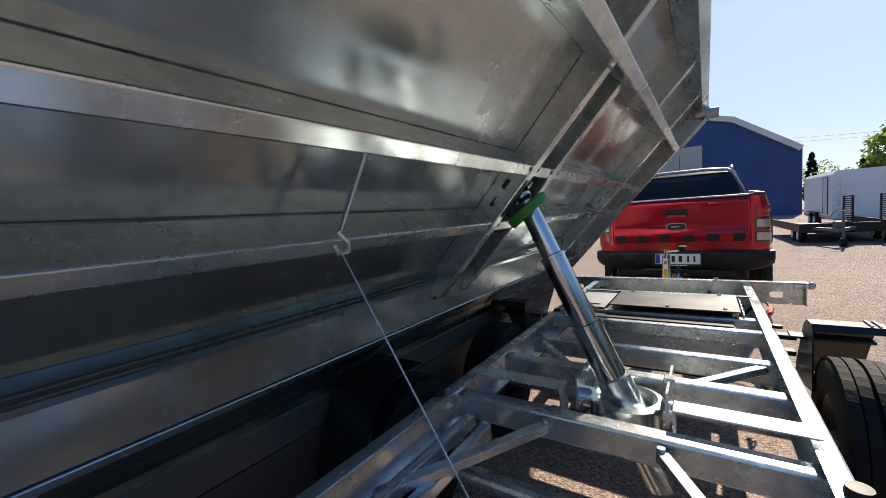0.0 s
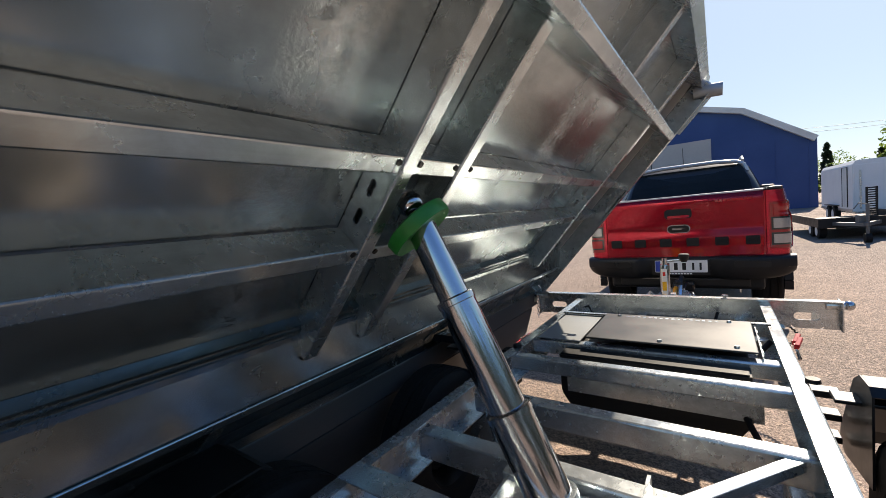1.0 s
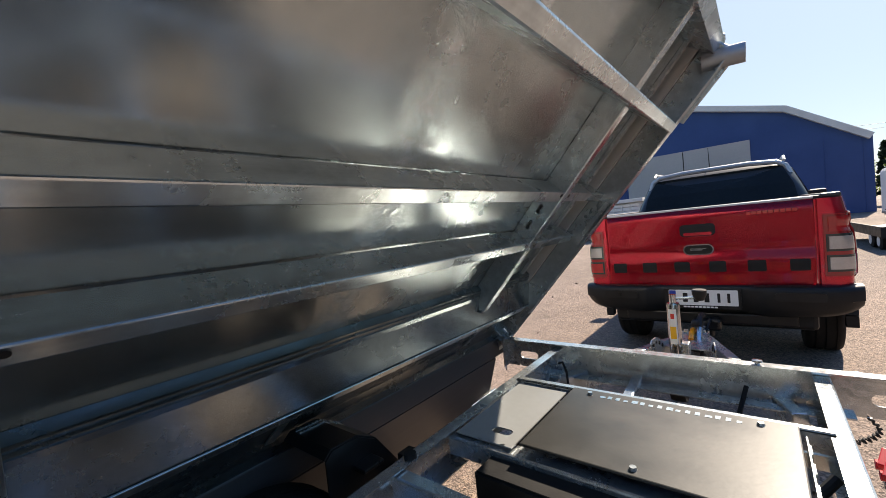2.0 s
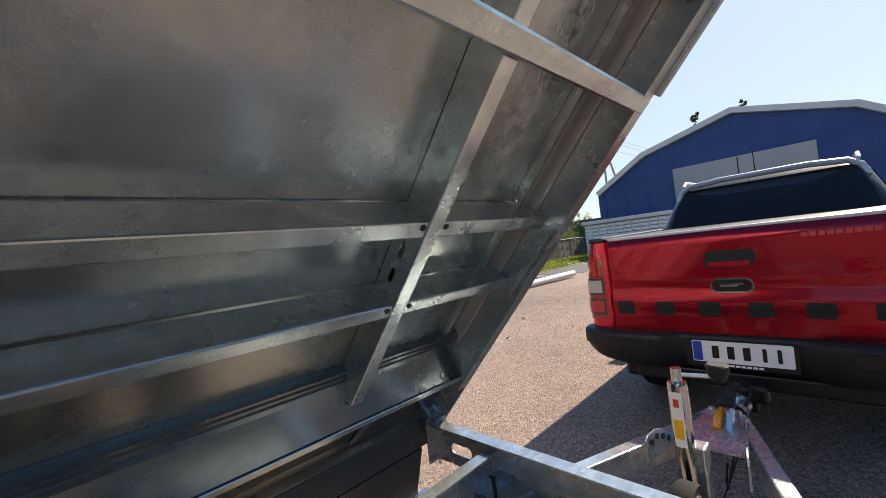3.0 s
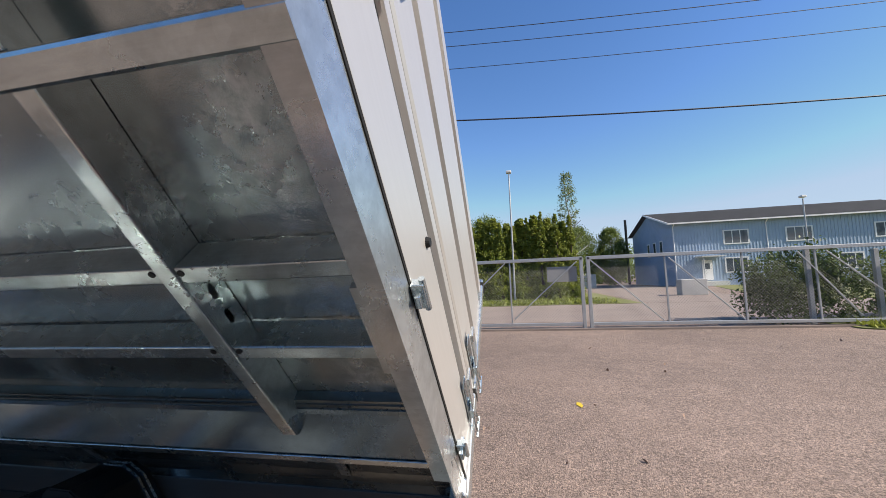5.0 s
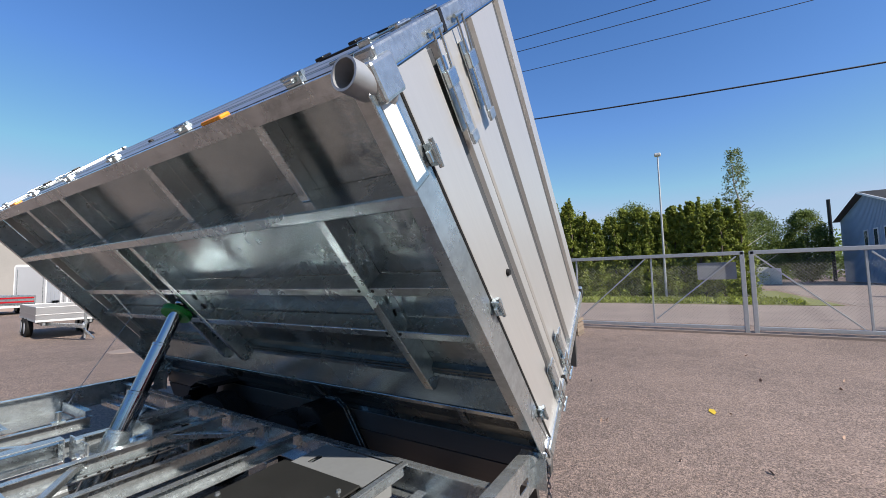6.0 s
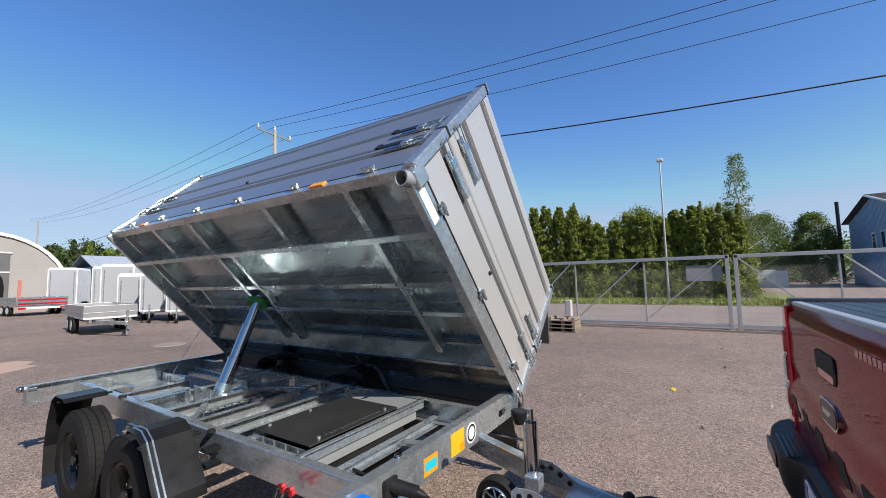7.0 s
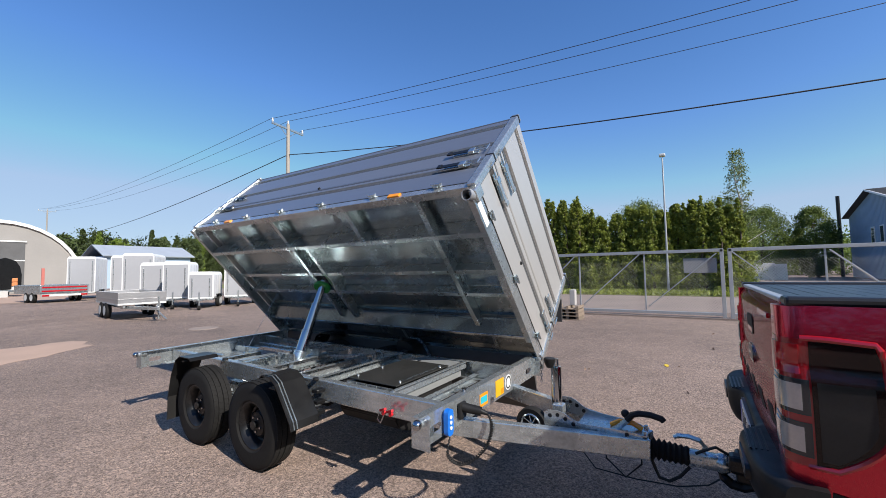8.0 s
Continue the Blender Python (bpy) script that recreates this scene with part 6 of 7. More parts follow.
# ================= foliage helpers =================
def leaf_mesh(name, pts, size, mat, parent=None, label="", tall=1.0, seed=1):
    """Many small leaf blades at the given places, as one mesh."""
    rng = np.random.default_rng(seed)
    n = len(pts)
    d = rng.normal(size=(n, 3))
    d /= np.linalg.norm(d, axis=1)[:, None]
    e = np.cross(d, rng.normal(size=(n, 3)))
    e /= np.linalg.norm(e, axis=1)[:, None]
    s = size * rng.uniform(0.6, 1.4, n)[:, None]
    d = d * s
    e = e * s * 0.55
    if tall != 1.0:
        d[:, 2] *= tall
    v = np.stack([pts - d, pts + e * 0.9 - d * 0.1, pts + d, pts - e * 0.9 - d * 0.1], 1).reshape(-1, 3)
    me = bpy.data.meshes.new(name)
    me.from_pydata(v.tolist(), [], np.arange(4 * n).reshape(-1, 4).tolist())
    me.materials.append(mat)
    ob = new(name, me)
    if parent is not None:
        ob.parent = parent
    if label:
        ob["label"] = label
    return ob


def clumps(rng, n_clump, per, spread, shape):
    """Points gathered in clumps; shape(rng) gives a clump's centre and size."""
    out = []
    for _ in range(n_clump):
        c, r = shape(rng)
        q = rng.normal(size=(per, 3))
        q /= np.maximum(np.linalg.norm(q, axis=1), 0.3)[:, None]
        out.append(np.array(c) + q * r * rng.uniform(0.3, 1.0, (per, 1)))
    return np.concatenate(out)


def trunk_mesh(bm, base, h, r, rng, limbs, crown0):
    """Tapered trunk with limbs that rise into the crown."""
    rings = []
    for k in range(7):
        c = (base[0] + 0.02 * h * math.sin(k * 2.1), base[1] + 0.02 * h * math.cos(k * 1.7), base[2] + h * k / 6)
        q = r * (1 - k / 6.5)
        rings.append([bm.verts.new((c[0] + q * math.cos(0.9 * e), c[1] + q * math.sin(0.9 * e), c[2])) for e in range(7)])
    for a, b in zip(rings, rings[1:]):
        for e in range(7):
            bm.faces.new((a[e], a[(e + 1) % 7], b[(e + 1) % 7], b[e]))
    for i in range(limbs):
        z = h * rng.uniform(crown0, 0.92)
        a = rng.uniform(0, 6.28)
        l = h * 0.22 * (1.1 - z / h)
        rod(bm, (base[0], base[1], base[2] + z), (base[0] + l * math.cos(a), base[1] + l * math.sin(a), base[2] + z + l * 0.7), r * 0.28, r * 0.08, 5, False)
    return bm


def tree(name, x, y, h, w, mat, bark, label, seed, kind="round", n_clump=70, per=26, leaf=0.13, crown0=0.25):
    rng = np.random.default_rng(seed)
    t = thing(name, pose(x, y, 0), label, "tree")
    part("trunk", trunk_mesh(B(), (0, 0, 0), h * 0.92, max(0.04, h * 0.018), rng, 0 if kind in ("thuja", "cone") else 14, crown0), bark, t)

    def shape(r):
        k = r.uniform(0, 1)
        z = h * (crown0 + (1 - crown0) * k)
        if kind == "cone":
            ww = w * (1.03 - k) ** 0.85
        elif kind == "thuja":
            ww = w * (1.02 - k) ** 0.62 * r.uniform(0.6, 1.15)
        elif kind == "poplar":
            ww = w * (0.05 + (1 - k) ** 1.1) * r.uniform(0.5, 1.2)
        elif kind == "sparse":
            ww = w * (0.25 + 0.85 * (1 - k) ** 0.6)
        else:
            ww = w * math.sqrt(max(0.05, 1 - (2 * k - 1) ** 2))
        a = r.uniform(0, 6.283)
        q = ww * math.sqrt(r.uniform(0.25, 1.0))
        return (q * math.cos(a), q * math.sin(a), z), w * r.uniform(0.16, 0.34) * (0.25 + 0.4 * (1 - k) if kind == "poplar" else 0.30 + 0.60 * (1 - k) if kind in ("thuja", "cone") else 1)
    leaf_mesh("crown", clumps(rng, n_clump, per, 1, shape), leaf, mat, t, seed=seed)
    return t


def hedge(name, box3, mat, label, seed, n_clump, per, leaf, category="hedge"):
    rng = np.random.default_rng(seed)
    x0, x1, y0, y1, z0, z1 = box3

    def shape(r):
        y = r.uniform(y0, y1)
        top = z1 * (0.82 + 0.18 * math.sin(y * 1.3 + seed) * math.sin(y * 0.47 + 2)) + r.uniform(-0.1, 0.16) * z1
        return (r.uniform(x0, x1), y, z0 + (top - z0) * r.uniform(0, 1) ** 0.8), r.uniform(0.18, 0.42)
    ob = leaf_mesh(name, clumps(rng, n_clump, per, 1, shape), leaf, mat, seed=seed)
    return tagged(ob, label, category, kind="stuff")


# ================= gate and fence =================
GX = -10.8
M_FENCEBUSH = leaf_material("fence_bush_leaf", (0.12, 0.17, 0.03), (0.07, 0.105, 0.022))
M_BUSH = leaf_material("shrub_leaf", (0.085, 0.125, 0.024), (0.045, 0.072, 0.016))
M_WIREMESH = surf("dull_fence_wire", (0.24, 0.24, 0.235), (0.16, 0.16, 0.16), 3, 50, 0.6, 0.1, metal=0.5)


def gate_leaf(y0, y1, uprights, diagonals, label):
    g = thing("gate", pose(GX, y0, 0), label, "gate", "yard gate leaves")
    L = y1 - y0
    for a, b, r, nm in (((0, 0, 1.93), (0, L, 1.93), 0.045, "top_rail"), ((0, 0, 0.14), (0, L, 0.14), 0.04, "bottom_rail"), ((0, 0.03, 0.035), (0, 0.03, 1.96), 0.045, "end_post"), ((0, L - 0.03, 0.035), (0, L - 0.03, 1.96), 0.045, "end_post")):
        bm = B()
        bar(bm, a, b, 2 * r, 2 * r, (1, 0, 0), 0.006)
        part(nm, bm, M_STEELGREY, g)
    for y in uprights:
        bm = B()
        bar(bm, (0, y - y0, 0.16), (0, y - y0, 1.90), 0.04, 0.04, (1, 0, 0), 0.003)
        part("upright", bm, M_STEELGREY, g)
    for ya, za, yb, zb in diagonals:
        bm = B()
        bar(bm, (0.03, ya - y0, za), (0.03, yb - y0, zb), 0.03, 0.03, (1, 0, 0), 0.003)
        part("diagonal", bm, M_STEELGREY, g)
    bm = B()
    st, r = 0.075, 0.0017
    H = 1.74
    k = -int(H / st) - 1
    vs, fs = [], []
    for sgn in (1, -1):
        i = -int(H / st) - 1
        while i * st < L:
            ya, yb = i * st, i * st + H
            za, zb = (0.17, 0.17 + H) if sgn > 0 else (0.17 + H, 0.17)
            lo, hi = max(ya, 0.06), min(yb, L - 0.06)
            if hi - lo > 0.02:
                z = lambda y: za + (zb - za) * (y - ya) / (yb - ya)
                b0 = len(vs)
                for y in (lo, hi):
                    vs += [(-0.02 - r, y, z(y) - r), (-0.02 + r, y, z(y) - r), (-0.02, y, z(y) + r)]
                fs += [(b0, b0 + 1, b0 + 4, b0 + 3), (b0 + 1, b0 + 2, b0 + 5, b0 + 4), (b0 + 2, b0, b0 + 3, b0 + 5)]
            i += 1
    bm.free()
    me = bpy.data.meshes.new("wire_mesh")
    me.from_pydata(vs, [], fs)
    me.materials.append(M_WIREMESH)
    ob = new("wire_mesh", me)
    ob.parent = g
    tagged(ob, "diamond chain-link wire", kind="stuff")
    return g


gate_leaf(-9.7, 1.90, (-7.8, -5.86, -3.93, -2.0, -0.07), ((-5.8, 0.2, -4.1, 1.88), (-3.85, 0.2, -2.15, 1.88), (-1.9, 0.3, -0.2, 1.88), (0.0, 0.3, 1.75, 1.85)), "grey steel sliding gate leaf with chain-link infill")
gate_leaf(2.02, 9.62, (3.98, 5.78, 7.38), ((2.1, 1.88, 3.85, 0.2), (4.06, 1.85, 5.72, 0.2), (7.6, 1.85, 9.35, 0.2), (7.0, 1.85, 8.2, 0.25)), "long grey steel sliding gate leaf with diagonal braces")
bm = B()
box(bm, GX - 0.12, GX + 0.12, -9.8, 10.8, 0.0, 0.035)
box(bm, GX + 0.20, GX + 0.26, -9.8, 9.7, 0.0, 0.05)
tagged(part("gate_track", bm, M_ROAD), "dark gate track set in the ground", "track", kind="structure")
bm = B()
bar(bm, (GX - 0.25, 7.35, 0), (GX - 0.25, 7.35, 2.0), 0.10, 0.10, (1, 0, 0), 0.004)
bar(bm, (GX - 0.25, 8.8, 0), (GX - 0.25, 8.8, 1.85), 0.10, 0.10, (1, 0, 0), 0.004)
tagged(part("gate_post", bm, M_STEELGREY), "grey steel guide posts of the gate", "post", kind="structure")
M_FLAPGREY = surf("dull_sign_panel", (0.36, 0.36, 0.35), (0.28, 0.28, 0.275), 1.5, 30, 0.6, 0.1)
gb = thing("sign_board", pose(GX - 0.03, 1.0, 0), "blank white sign on the chain-link gate", "sign")
bm = B()
box(bm, -0.008, 0.008, -0.05, 0.75, 1.30, 1.72, 0.004)
part("panel", bm, M_FLAPGREY, gb)

fence = thing("plank_fence", pose(-11.2, 9.2, 0), "weathered grey upright plank fence with white caps", "fence")
rng = random.Random(4)
plank_meshes = []
for k in range(5):
    bm = B()
    h = 1.10 + 0.025 * k
    box(bm, -0.011, 0.011, -0.040, 0.040, 0.06, h, 0.003)
    me = bpy.data.meshes.new("plank")
    bm.to_mesh(me)
    bm.free()
    me.materials.append(M_WOODGREY)
    plank_meshes.append(me)
for i in range(160):
    ob = new("plank", plank_meshes[i % 5])
    ob.parent = fence
    ob.location = (rng.uniform(-0.012, 0.012), i * 0.125 + rng.uniform(-0.012, 0.012), 0)
    ob.rotation_euler = (rng.uniform(-0.02, 0.02), 0, rng.uniform(-0.1, 0.1))
for z in (0.30, 0.88):
    bm = B()
    bar(bm, (-0.05, 0, z), (-0.05, 20.0, z), 0.045, 0.09, (0, 0, 1), 0.004)
    part("fence_rail", bm, M_WOODGREY, fence)
bm = B()
for i in range(8):
    bar(bm, (0, 2.4 * i, 1.22 + 0.02 * (i % 2)), (0, 2.4 * i + 2.3, 1.22 + 0.02 * ((i + 1) % 2)), 0.10, 0.035, (0, 0, 1), 0.004)
part("fence_cap", bm, M_OFFWHITE, fence, "flaking white cap board")
hedge("bush_hedge", (-13.4, -11.6, 9.6, 31, 0.2, 2.0), M_FENCEBUSH, "leafy green bushes growing over the fence", 11, 1250, 36, 0.06, "bushes")
hedge("bush", (-12.8, -11.3, 6.5, 8.9, 0.1, 2.05), M_BUSH, "dense dark green shrub behind the gate", 12, 260, 40, 0.05, "bush")
rng2 = np.random.default_rng(5)
gp = np.stack([rng2.uniform(-11.1, -8.4, 14000), rng2.uniform(8.0, 27, 14000), rng2.uniform(0.03, 0.12, 14000)], 1)
gp = gp[gp[:, 0] < -8.6 - np.clip(11.5 - gp[:, 1], 0, 4) * 0.42 + rng2.normal(0, 0.12, len(gp))]
tagged(leaf_mesh("grass", gp, 0.07, M_GRASS, tall=1.8, seed=5), "tufts of yellow-green grass along the fence", "grass", kind="stuff")
gp = np.stack([rng2.uniform(-24, -20.6, 6000), rng2.uniform(-14, 5, 6000), rng2.uniform(0.03, 0.12, 6000)], 1)
tagged(leaf_mesh("grass", gp, 0.10, M_GRASS, tall=1.6, seed=6), "rough roadside grass", "grass", kind="stuff")

# scrap by the fence
bm = B()
rod(bm, (-6.25, 7.85, 0.10), (-5.9, 11.2, 0.14), 0.10, None, 16)
pp = part("pipe", bm, M_OFFWHITE, smooth=True)
tagged(pp, "long white plastic pipe lying on the asphalt", "pipe")
bm = B()
for i in range(9):
    bar(bm, (-7.55 + 0.13 * (i % 4), 8.15 + 0.12 * (i % 3), 0.03 + 0.045 * (i // 3)), (-6.95 + 0.14 * (i % 4), 10.6 + 0.2 * (i % 4), 0.03 + 0.045 * (i // 3)), 0.10, 0.04, bevel=0.002)
tagged(part("timber_pile", bm, M_WOODGREY), "low pile of grey boards by the fence", "timber")
M_PALLET = per_piece(surf("pallet_wood", (0.26, 0.20, 0.145), (0.16, 0.125, 0.095), 4, 50, 0.9, 0.05, bump=0.4), 0.7, 1.3)
pl = thing("pallet_stack", pose(-9.3, -1.95, 0), "small stack of weathered pallets and slabs", "pallets")
for k in range(4):
    bm = B()
    box(bm, -0.35, 0.35, -0.45 + 0.03 * k, 0.35 - 0.02 * k, 0.10 * k, 0.10 * k + 0.025, 0.003)
    for y in (-0.35, 0.0, 0.28):
        box(bm, -0.33, 0.33, y - 0.04, y + 0.04, 0.10 * k + 0.025, 0.10 * k + 0.095)
    part("pallet", bm, M_PALLET, pl)
bm = B()
box(bm, -0.10, 0.10, 0.02, 0.18, 0.40, 0.86, 0.02)
part("cabinet", bm, M_GREYCLAD, pl, "pale steel cabinet")

# ================= across the road =================
for i in range(22):
    r = random.Random(100 + i)
    y = -16.5 + i * 0.93
    hh = (6.4 if y < -6 else 5.5) * r.uniform(0.93, 1.06) * (1.12 if i in (8, 9) else 1)
    if y < 3.4:
        tree("thuja", -27.2 + r.uniform(-0.4, 0.4), y, hh, 1.55, M_HEDGE, M_BARK, "tall green thuja in the roadside hedge", 200 + i, "thuja", 340, 44, 0.075, 0.0)
        tree("thuja", -26.7 + r.uniform(-0.3, 0.3), y + 0.46, hh * r.uniform(0.93, 1.10), 0.75, M_HEDGE, M_BARK, "slim pointed thuja in the roadside hedge", 240 + i, "cone", 200, 40, 0.065, 0.0)
tree("birch_tree", -28.0, 3.65, 8.75, 0.95, M_PALELEAF, M_BIRCH, "slender young birch with sparse pale leaves", 31, "sparse", 330, 17, 0.055, 0.10)
M_TREELEAF = leaf_material("tree_leaf", (0.155, 0.205, 0.04), (0.09, 0.125, 0.027))
for i, (x, y, h, w) in enumerate(((-40, 2.5, 6.3, 2.6), (-58, 12.7, 7.9, 2.1), (-46, 3.8, 6.4, 2.6), (-58, 8.0, 8.2, 3.0), (-60, 4, 10, 4), (-46, -4, 8.5, 3.4), (-50, -12, 9.0, 4.0), (-44, -20, 8.5, 4.0), (-36, 0.5, 5.6, 2.2))):
    tree("broadleaf_tree", x, y, h, w, M_TREELEAF, M_BARK, "round green broadleaf tree beyond the hedge", 40 + i, "round", 620, 44, 0.085, 0.05)


def forest(name, x0, x1, y0, y1, h, seed, n, mat, label):
    r = np.random.default_rng(seed)

    def shape(q):
        x, y = q.uniform(x0, x1), q.uniform(y0, y1)
        t = h * (0.7 + 0.3 * math.sin(x * 0.31 + seed) * math.sin(y * 0.23 + 1.3))
        return (x, y, t * q.uniform(0.05, 1.0)), q.uniform(0.6, 1.5)
    return tagged(leaf_mesh(name, clumps(r, n * 2, 30, 1, shape), 0.24, mat, seed=seed), label, "woods", kind="stuff")


forest("far_woods", -78, -68, -12, 34, 8.5, 25, 330, M_LEAF, "green trees beyond the blue house")
M_MIDLEAF = leaf_material("mixed_wood_leaf", (0.08, 0.115, 0.03), (0.05, 0.07, 0.02))
# added out of view on the +x side, to darken paint and zinc reflections
forest("far_woods", 24, 34, -60, 62, 13, 26, 1500, M_DARKLEAF, "unseen dark woods added to dim reflections")
forest("far_woods", -95, -85, -60, 90, 10, 21, 420, M_LEAF, "green woods in the distance")
forest("far_woods", -40, 40, -92, -84, 10, 22, 420, M_DARKLEAF, "dark conifer woods in the distance")
forest("far_woods", -70, 60, 120, 130, 9, 23, 420, M_LEAF, "hazy woods far down the road")

forest("far_woods", -62, -15, -94, -86, 10.5, 24, 620, M_MIDLEAF, "mixed green woods beyond the parked trailers")
house = thing("house", pose(-45, 16.1, 0), "long two-storey pale blue boarded house with dark roof", "house")
HL, HD, HE, HR = 23.9, 15.0, 6.75, 8.9
bm = B()
box(bm, -HD, 0, 0, HL, 0.0, HE)
v = [bm.verts.new(c) for c in ((-HD, 0, HE), (0, 0, HE), (-HD / 2, 0, HR - 0.15))]
bm.faces.new(v)
part("wall", bm, M_HOUSE, house)
bm = B()
for i in range(int(HL / 0.3)):
    box(bm, 0.0, 0.03, 0.05 + i * 0.3, 0.11 + i * 0.3, 0.1, HE)
for i in range(int(HD / 0.3)):
    x = -HD + 0.1 + i * 0.3
    box(bm, x, x + 0.06, -0.03, 0.0, 0.1, HE + (HR - HE - 0.2) * (1 - abs(x + HD / 2) / (HD / 2)))
tagged(part("board_cladding", bm, M_HOUSE, house), kind="stuff")
bm = B()
o = 0.55
e0, r0 = HE - 0.05, HR
rv = [(-HD - o, -o, e0), (o, -o, e0), (o, HL + o, e0), (-HD - o, HL + o, e0), (-HD / 2, -o, r0), (-HD / 2, HL + o, r0)]
rv = [bm.verts.new(c) for c in rv]
bm.faces.new((rv[1], rv[2], rv[5], rv[4]))
bm.faces.new((rv[3], rv[0], rv[4], rv[5]))
bm.faces.new((rv[2], rv[3], rv[5]))
bmesh.ops.solidify(bm, geom=bm.faces[:], thickness=0.16)
part("roof", bm, M_ROOF, house, "dark felt roof")
bm = B()
bar(bm, (o, -o, HE - 0.12), (o, HL + o, HE - 0.12), 0.12, 0.14, bevel=0)
bar(bm, (-HD / 2, -o, HR - 0.1), (o, -o, HE - 0.1), 0.08, 0.18, bevel=0)
for y in (0.1, 8.8, 20.5):
    rod(bm, (0.06, y, 0.2), (0.06, y, HE - 0.5), 0.05, None, 8)
    rod(bm, (0.06, y, HE - 0.5), (o - 0.05, y, HE - 0.15), 0.05, None, 8)
part("gutter", bm, M_WHITE, house, "white gutter and downpipes")


def house_window(y, z, w, h, panes, x=0.03, gable=False):
    bm = B()
    if gable:
        box(bm, y - w / 2, y + w / 2, -0.07, -0.02, z - h / 2, z + h / 2)
    else:
        box(bm, x, x + 0.05, y - w / 2, y + w / 2, z - h / 2, z + h / 2)
    win = part("window", bm, M_WHITE, house, "white-framed window")
    for k in range(panes):
        bm = B()
        pw = (w - 0.2) / panes
        a = y - w / 2 + 0.1 + k * pw + 0.04
        if gable:
            box(bm, a, a + pw - 0.08, -0.078, -0.06, z - h / 2 + 0.12, z + h / 2 - 0.12)
        else:
            box(bm, x + 0.04, x + 0.058, a, a + pw - 0.08, z - h / 2 + 0.12, z + h / 2 - 0.12)
        part("pane", bm, M_PANE, win)


for y, n in ((6.0, 3), (11.65, 3), (19.2, 3)):
    house_window(y, 4.95, 2.4, 1.5, n)
for y in (5.85, 15.8):
    house_window(y, 2.05, 2.2, 1.6, 3)
for x in (-3.4, -5.7, -8.0):
    house_window(x, 4.3, 1.0, 1.7, 1, gable=True)
bm = B()
box(bm, 0.03, 0.10, 2.6, 3.55, 0.55, 2.65)
dr = part("door", bm, M_WHITE, house, "white front door")
bm = B()
box(bm, 0.10, 0.11, 2.85, 3.3, 1.7, 2.3)
part("door_pane", bm, M_PANE, dr)
bm = B()
box(bm, 0.0, 1.6, 2.0, 4.2, 2.95, 3.05)
box(bm, 0.0, 1.7, 1.9, 4.3, 0.0, 0.45)
rod(bm, (1.5, 2.2, 0.3), (1.5, 2.2, 2.95), 0.05, None, 8)
part("porch", bm, M_OFFWHITE, house, "small porch")
bm = B()
rod(bm, (-HD - 1.0, -0.6, 0), (-HD - 1.0, -0.6, 9.5), 0.18, None, 12)
part("flue", bm, M_BLACKSTEEL, house, "black steel flue")
pt = thing("planter", pose(-27.2, 10.8, 0), "pale concrete block planter beside the drive", "planter")
bm = B()
box(bm, -0.45, 0.45, -0.75, 0.75, 0, 1.0, 0.03)
part("block", bm, M_CONCRETE, pt)
gw = thing("garden_wall", pose(-50, 5.2, 0), "low pale rendered wall beyond the drive", "wall")
for k in range(4):
    bm = B()
    box(bm, -0.1, 0.1, k * 0.95, k * 0.95 + 0.93, 0.0, 1.75 - 0.12 * (k % 2), 0.015)
    part("wall_panel", bm, M_OFFWHITE, gw)
bm = B()
box(bm, 0.1, 1.4, -1.6, 0.6, 0.0, 0.35, 0.1)
tagged(part("soil_heap", bm, M_SOIL), "dark low heap of soil before the wall", "soil")
bpy.data.objects["soil_heap"].location = (-49.8, 5.4, 0)


def street_lamp(x, y, h, arm, label, side=(1, 0)):
    t = thing("street_lamp", pose(x, y, 0), label, "street lamp")
    bm = B()
    rod(bm, (0, 0, 0), (0, 0, h), 0.075, 0.045, 10)
    if arm:
        pipe(bm, [(0, 0, h - 0.1), (side[0] * arm * 0.2, side[1] * arm * 0.2, h + 0.12), (side[0] * arm, side[1] * arm, h + 0.2)], 0.035)
    part("pole", bm, M_STEELGREY, t, smooth=True)
    bm = B()
    cx, cy = side[0] * arm, side[1] * arm
    box(bm, cx - 0.18, cx + 0.18, cy - 0.18, cy + 0.18, h + 0.06, h + 0.24, 0.05)
    part("lamp_head", bm, M_OFFWHITE, t)
    return t


street_lamp(-26.2, -0.3, 8.6, 0.0, "tall grey street lamp by the hedge")
street_lamp(-33, 21.0, 6.6, 0.0, "grey lamp post before the blue house")
street_lamp(-20.5, 35.5, 5.7, 0.9, "curved-arm street lamp by the road", (0.3, 0.3))
street_lamp(-18.0, 35.0, 5.2, 1.1, "curved-arm street lamp by the road", (0.9, 0.1))
tree("poplar_tree", -22.0, 36, 8.3, 1.55, M_LEAF, M_BARK, "narrow upright poplar at the roadside", 61, "poplar", 420, 24, 0.11, 0.05)
tree("broadleaf_tree", -20.6, 35.2, 3.6, 1.5, M_LEAF, M_BARK, "low green tree beside the poplar", 62, "round", 160, 30, 0.12, 0.05)
sh = thing("storage_building", pose(-17, 41, 0), "low grey storage building with dark doors", "building")
bm = B()
box(bm, -6, 8, 0, 5, 0, 2.6)
part("wall", bm, M_GREYCLAD, sh)
bm = B()
box(bm, -6.3, 8.3, -0.5, 5.3, 2.6, 2.95)
part("roof", bm, M_ROOF, sh)
for x in (-4.5, -1.5, 1.5, 4.5):
    bm = B()
    box(bm, x, x + 2.2, -0.05, 0.0, 0.1, 2.2)
    part("door", bm, M_BLACKSTEEL, sh)

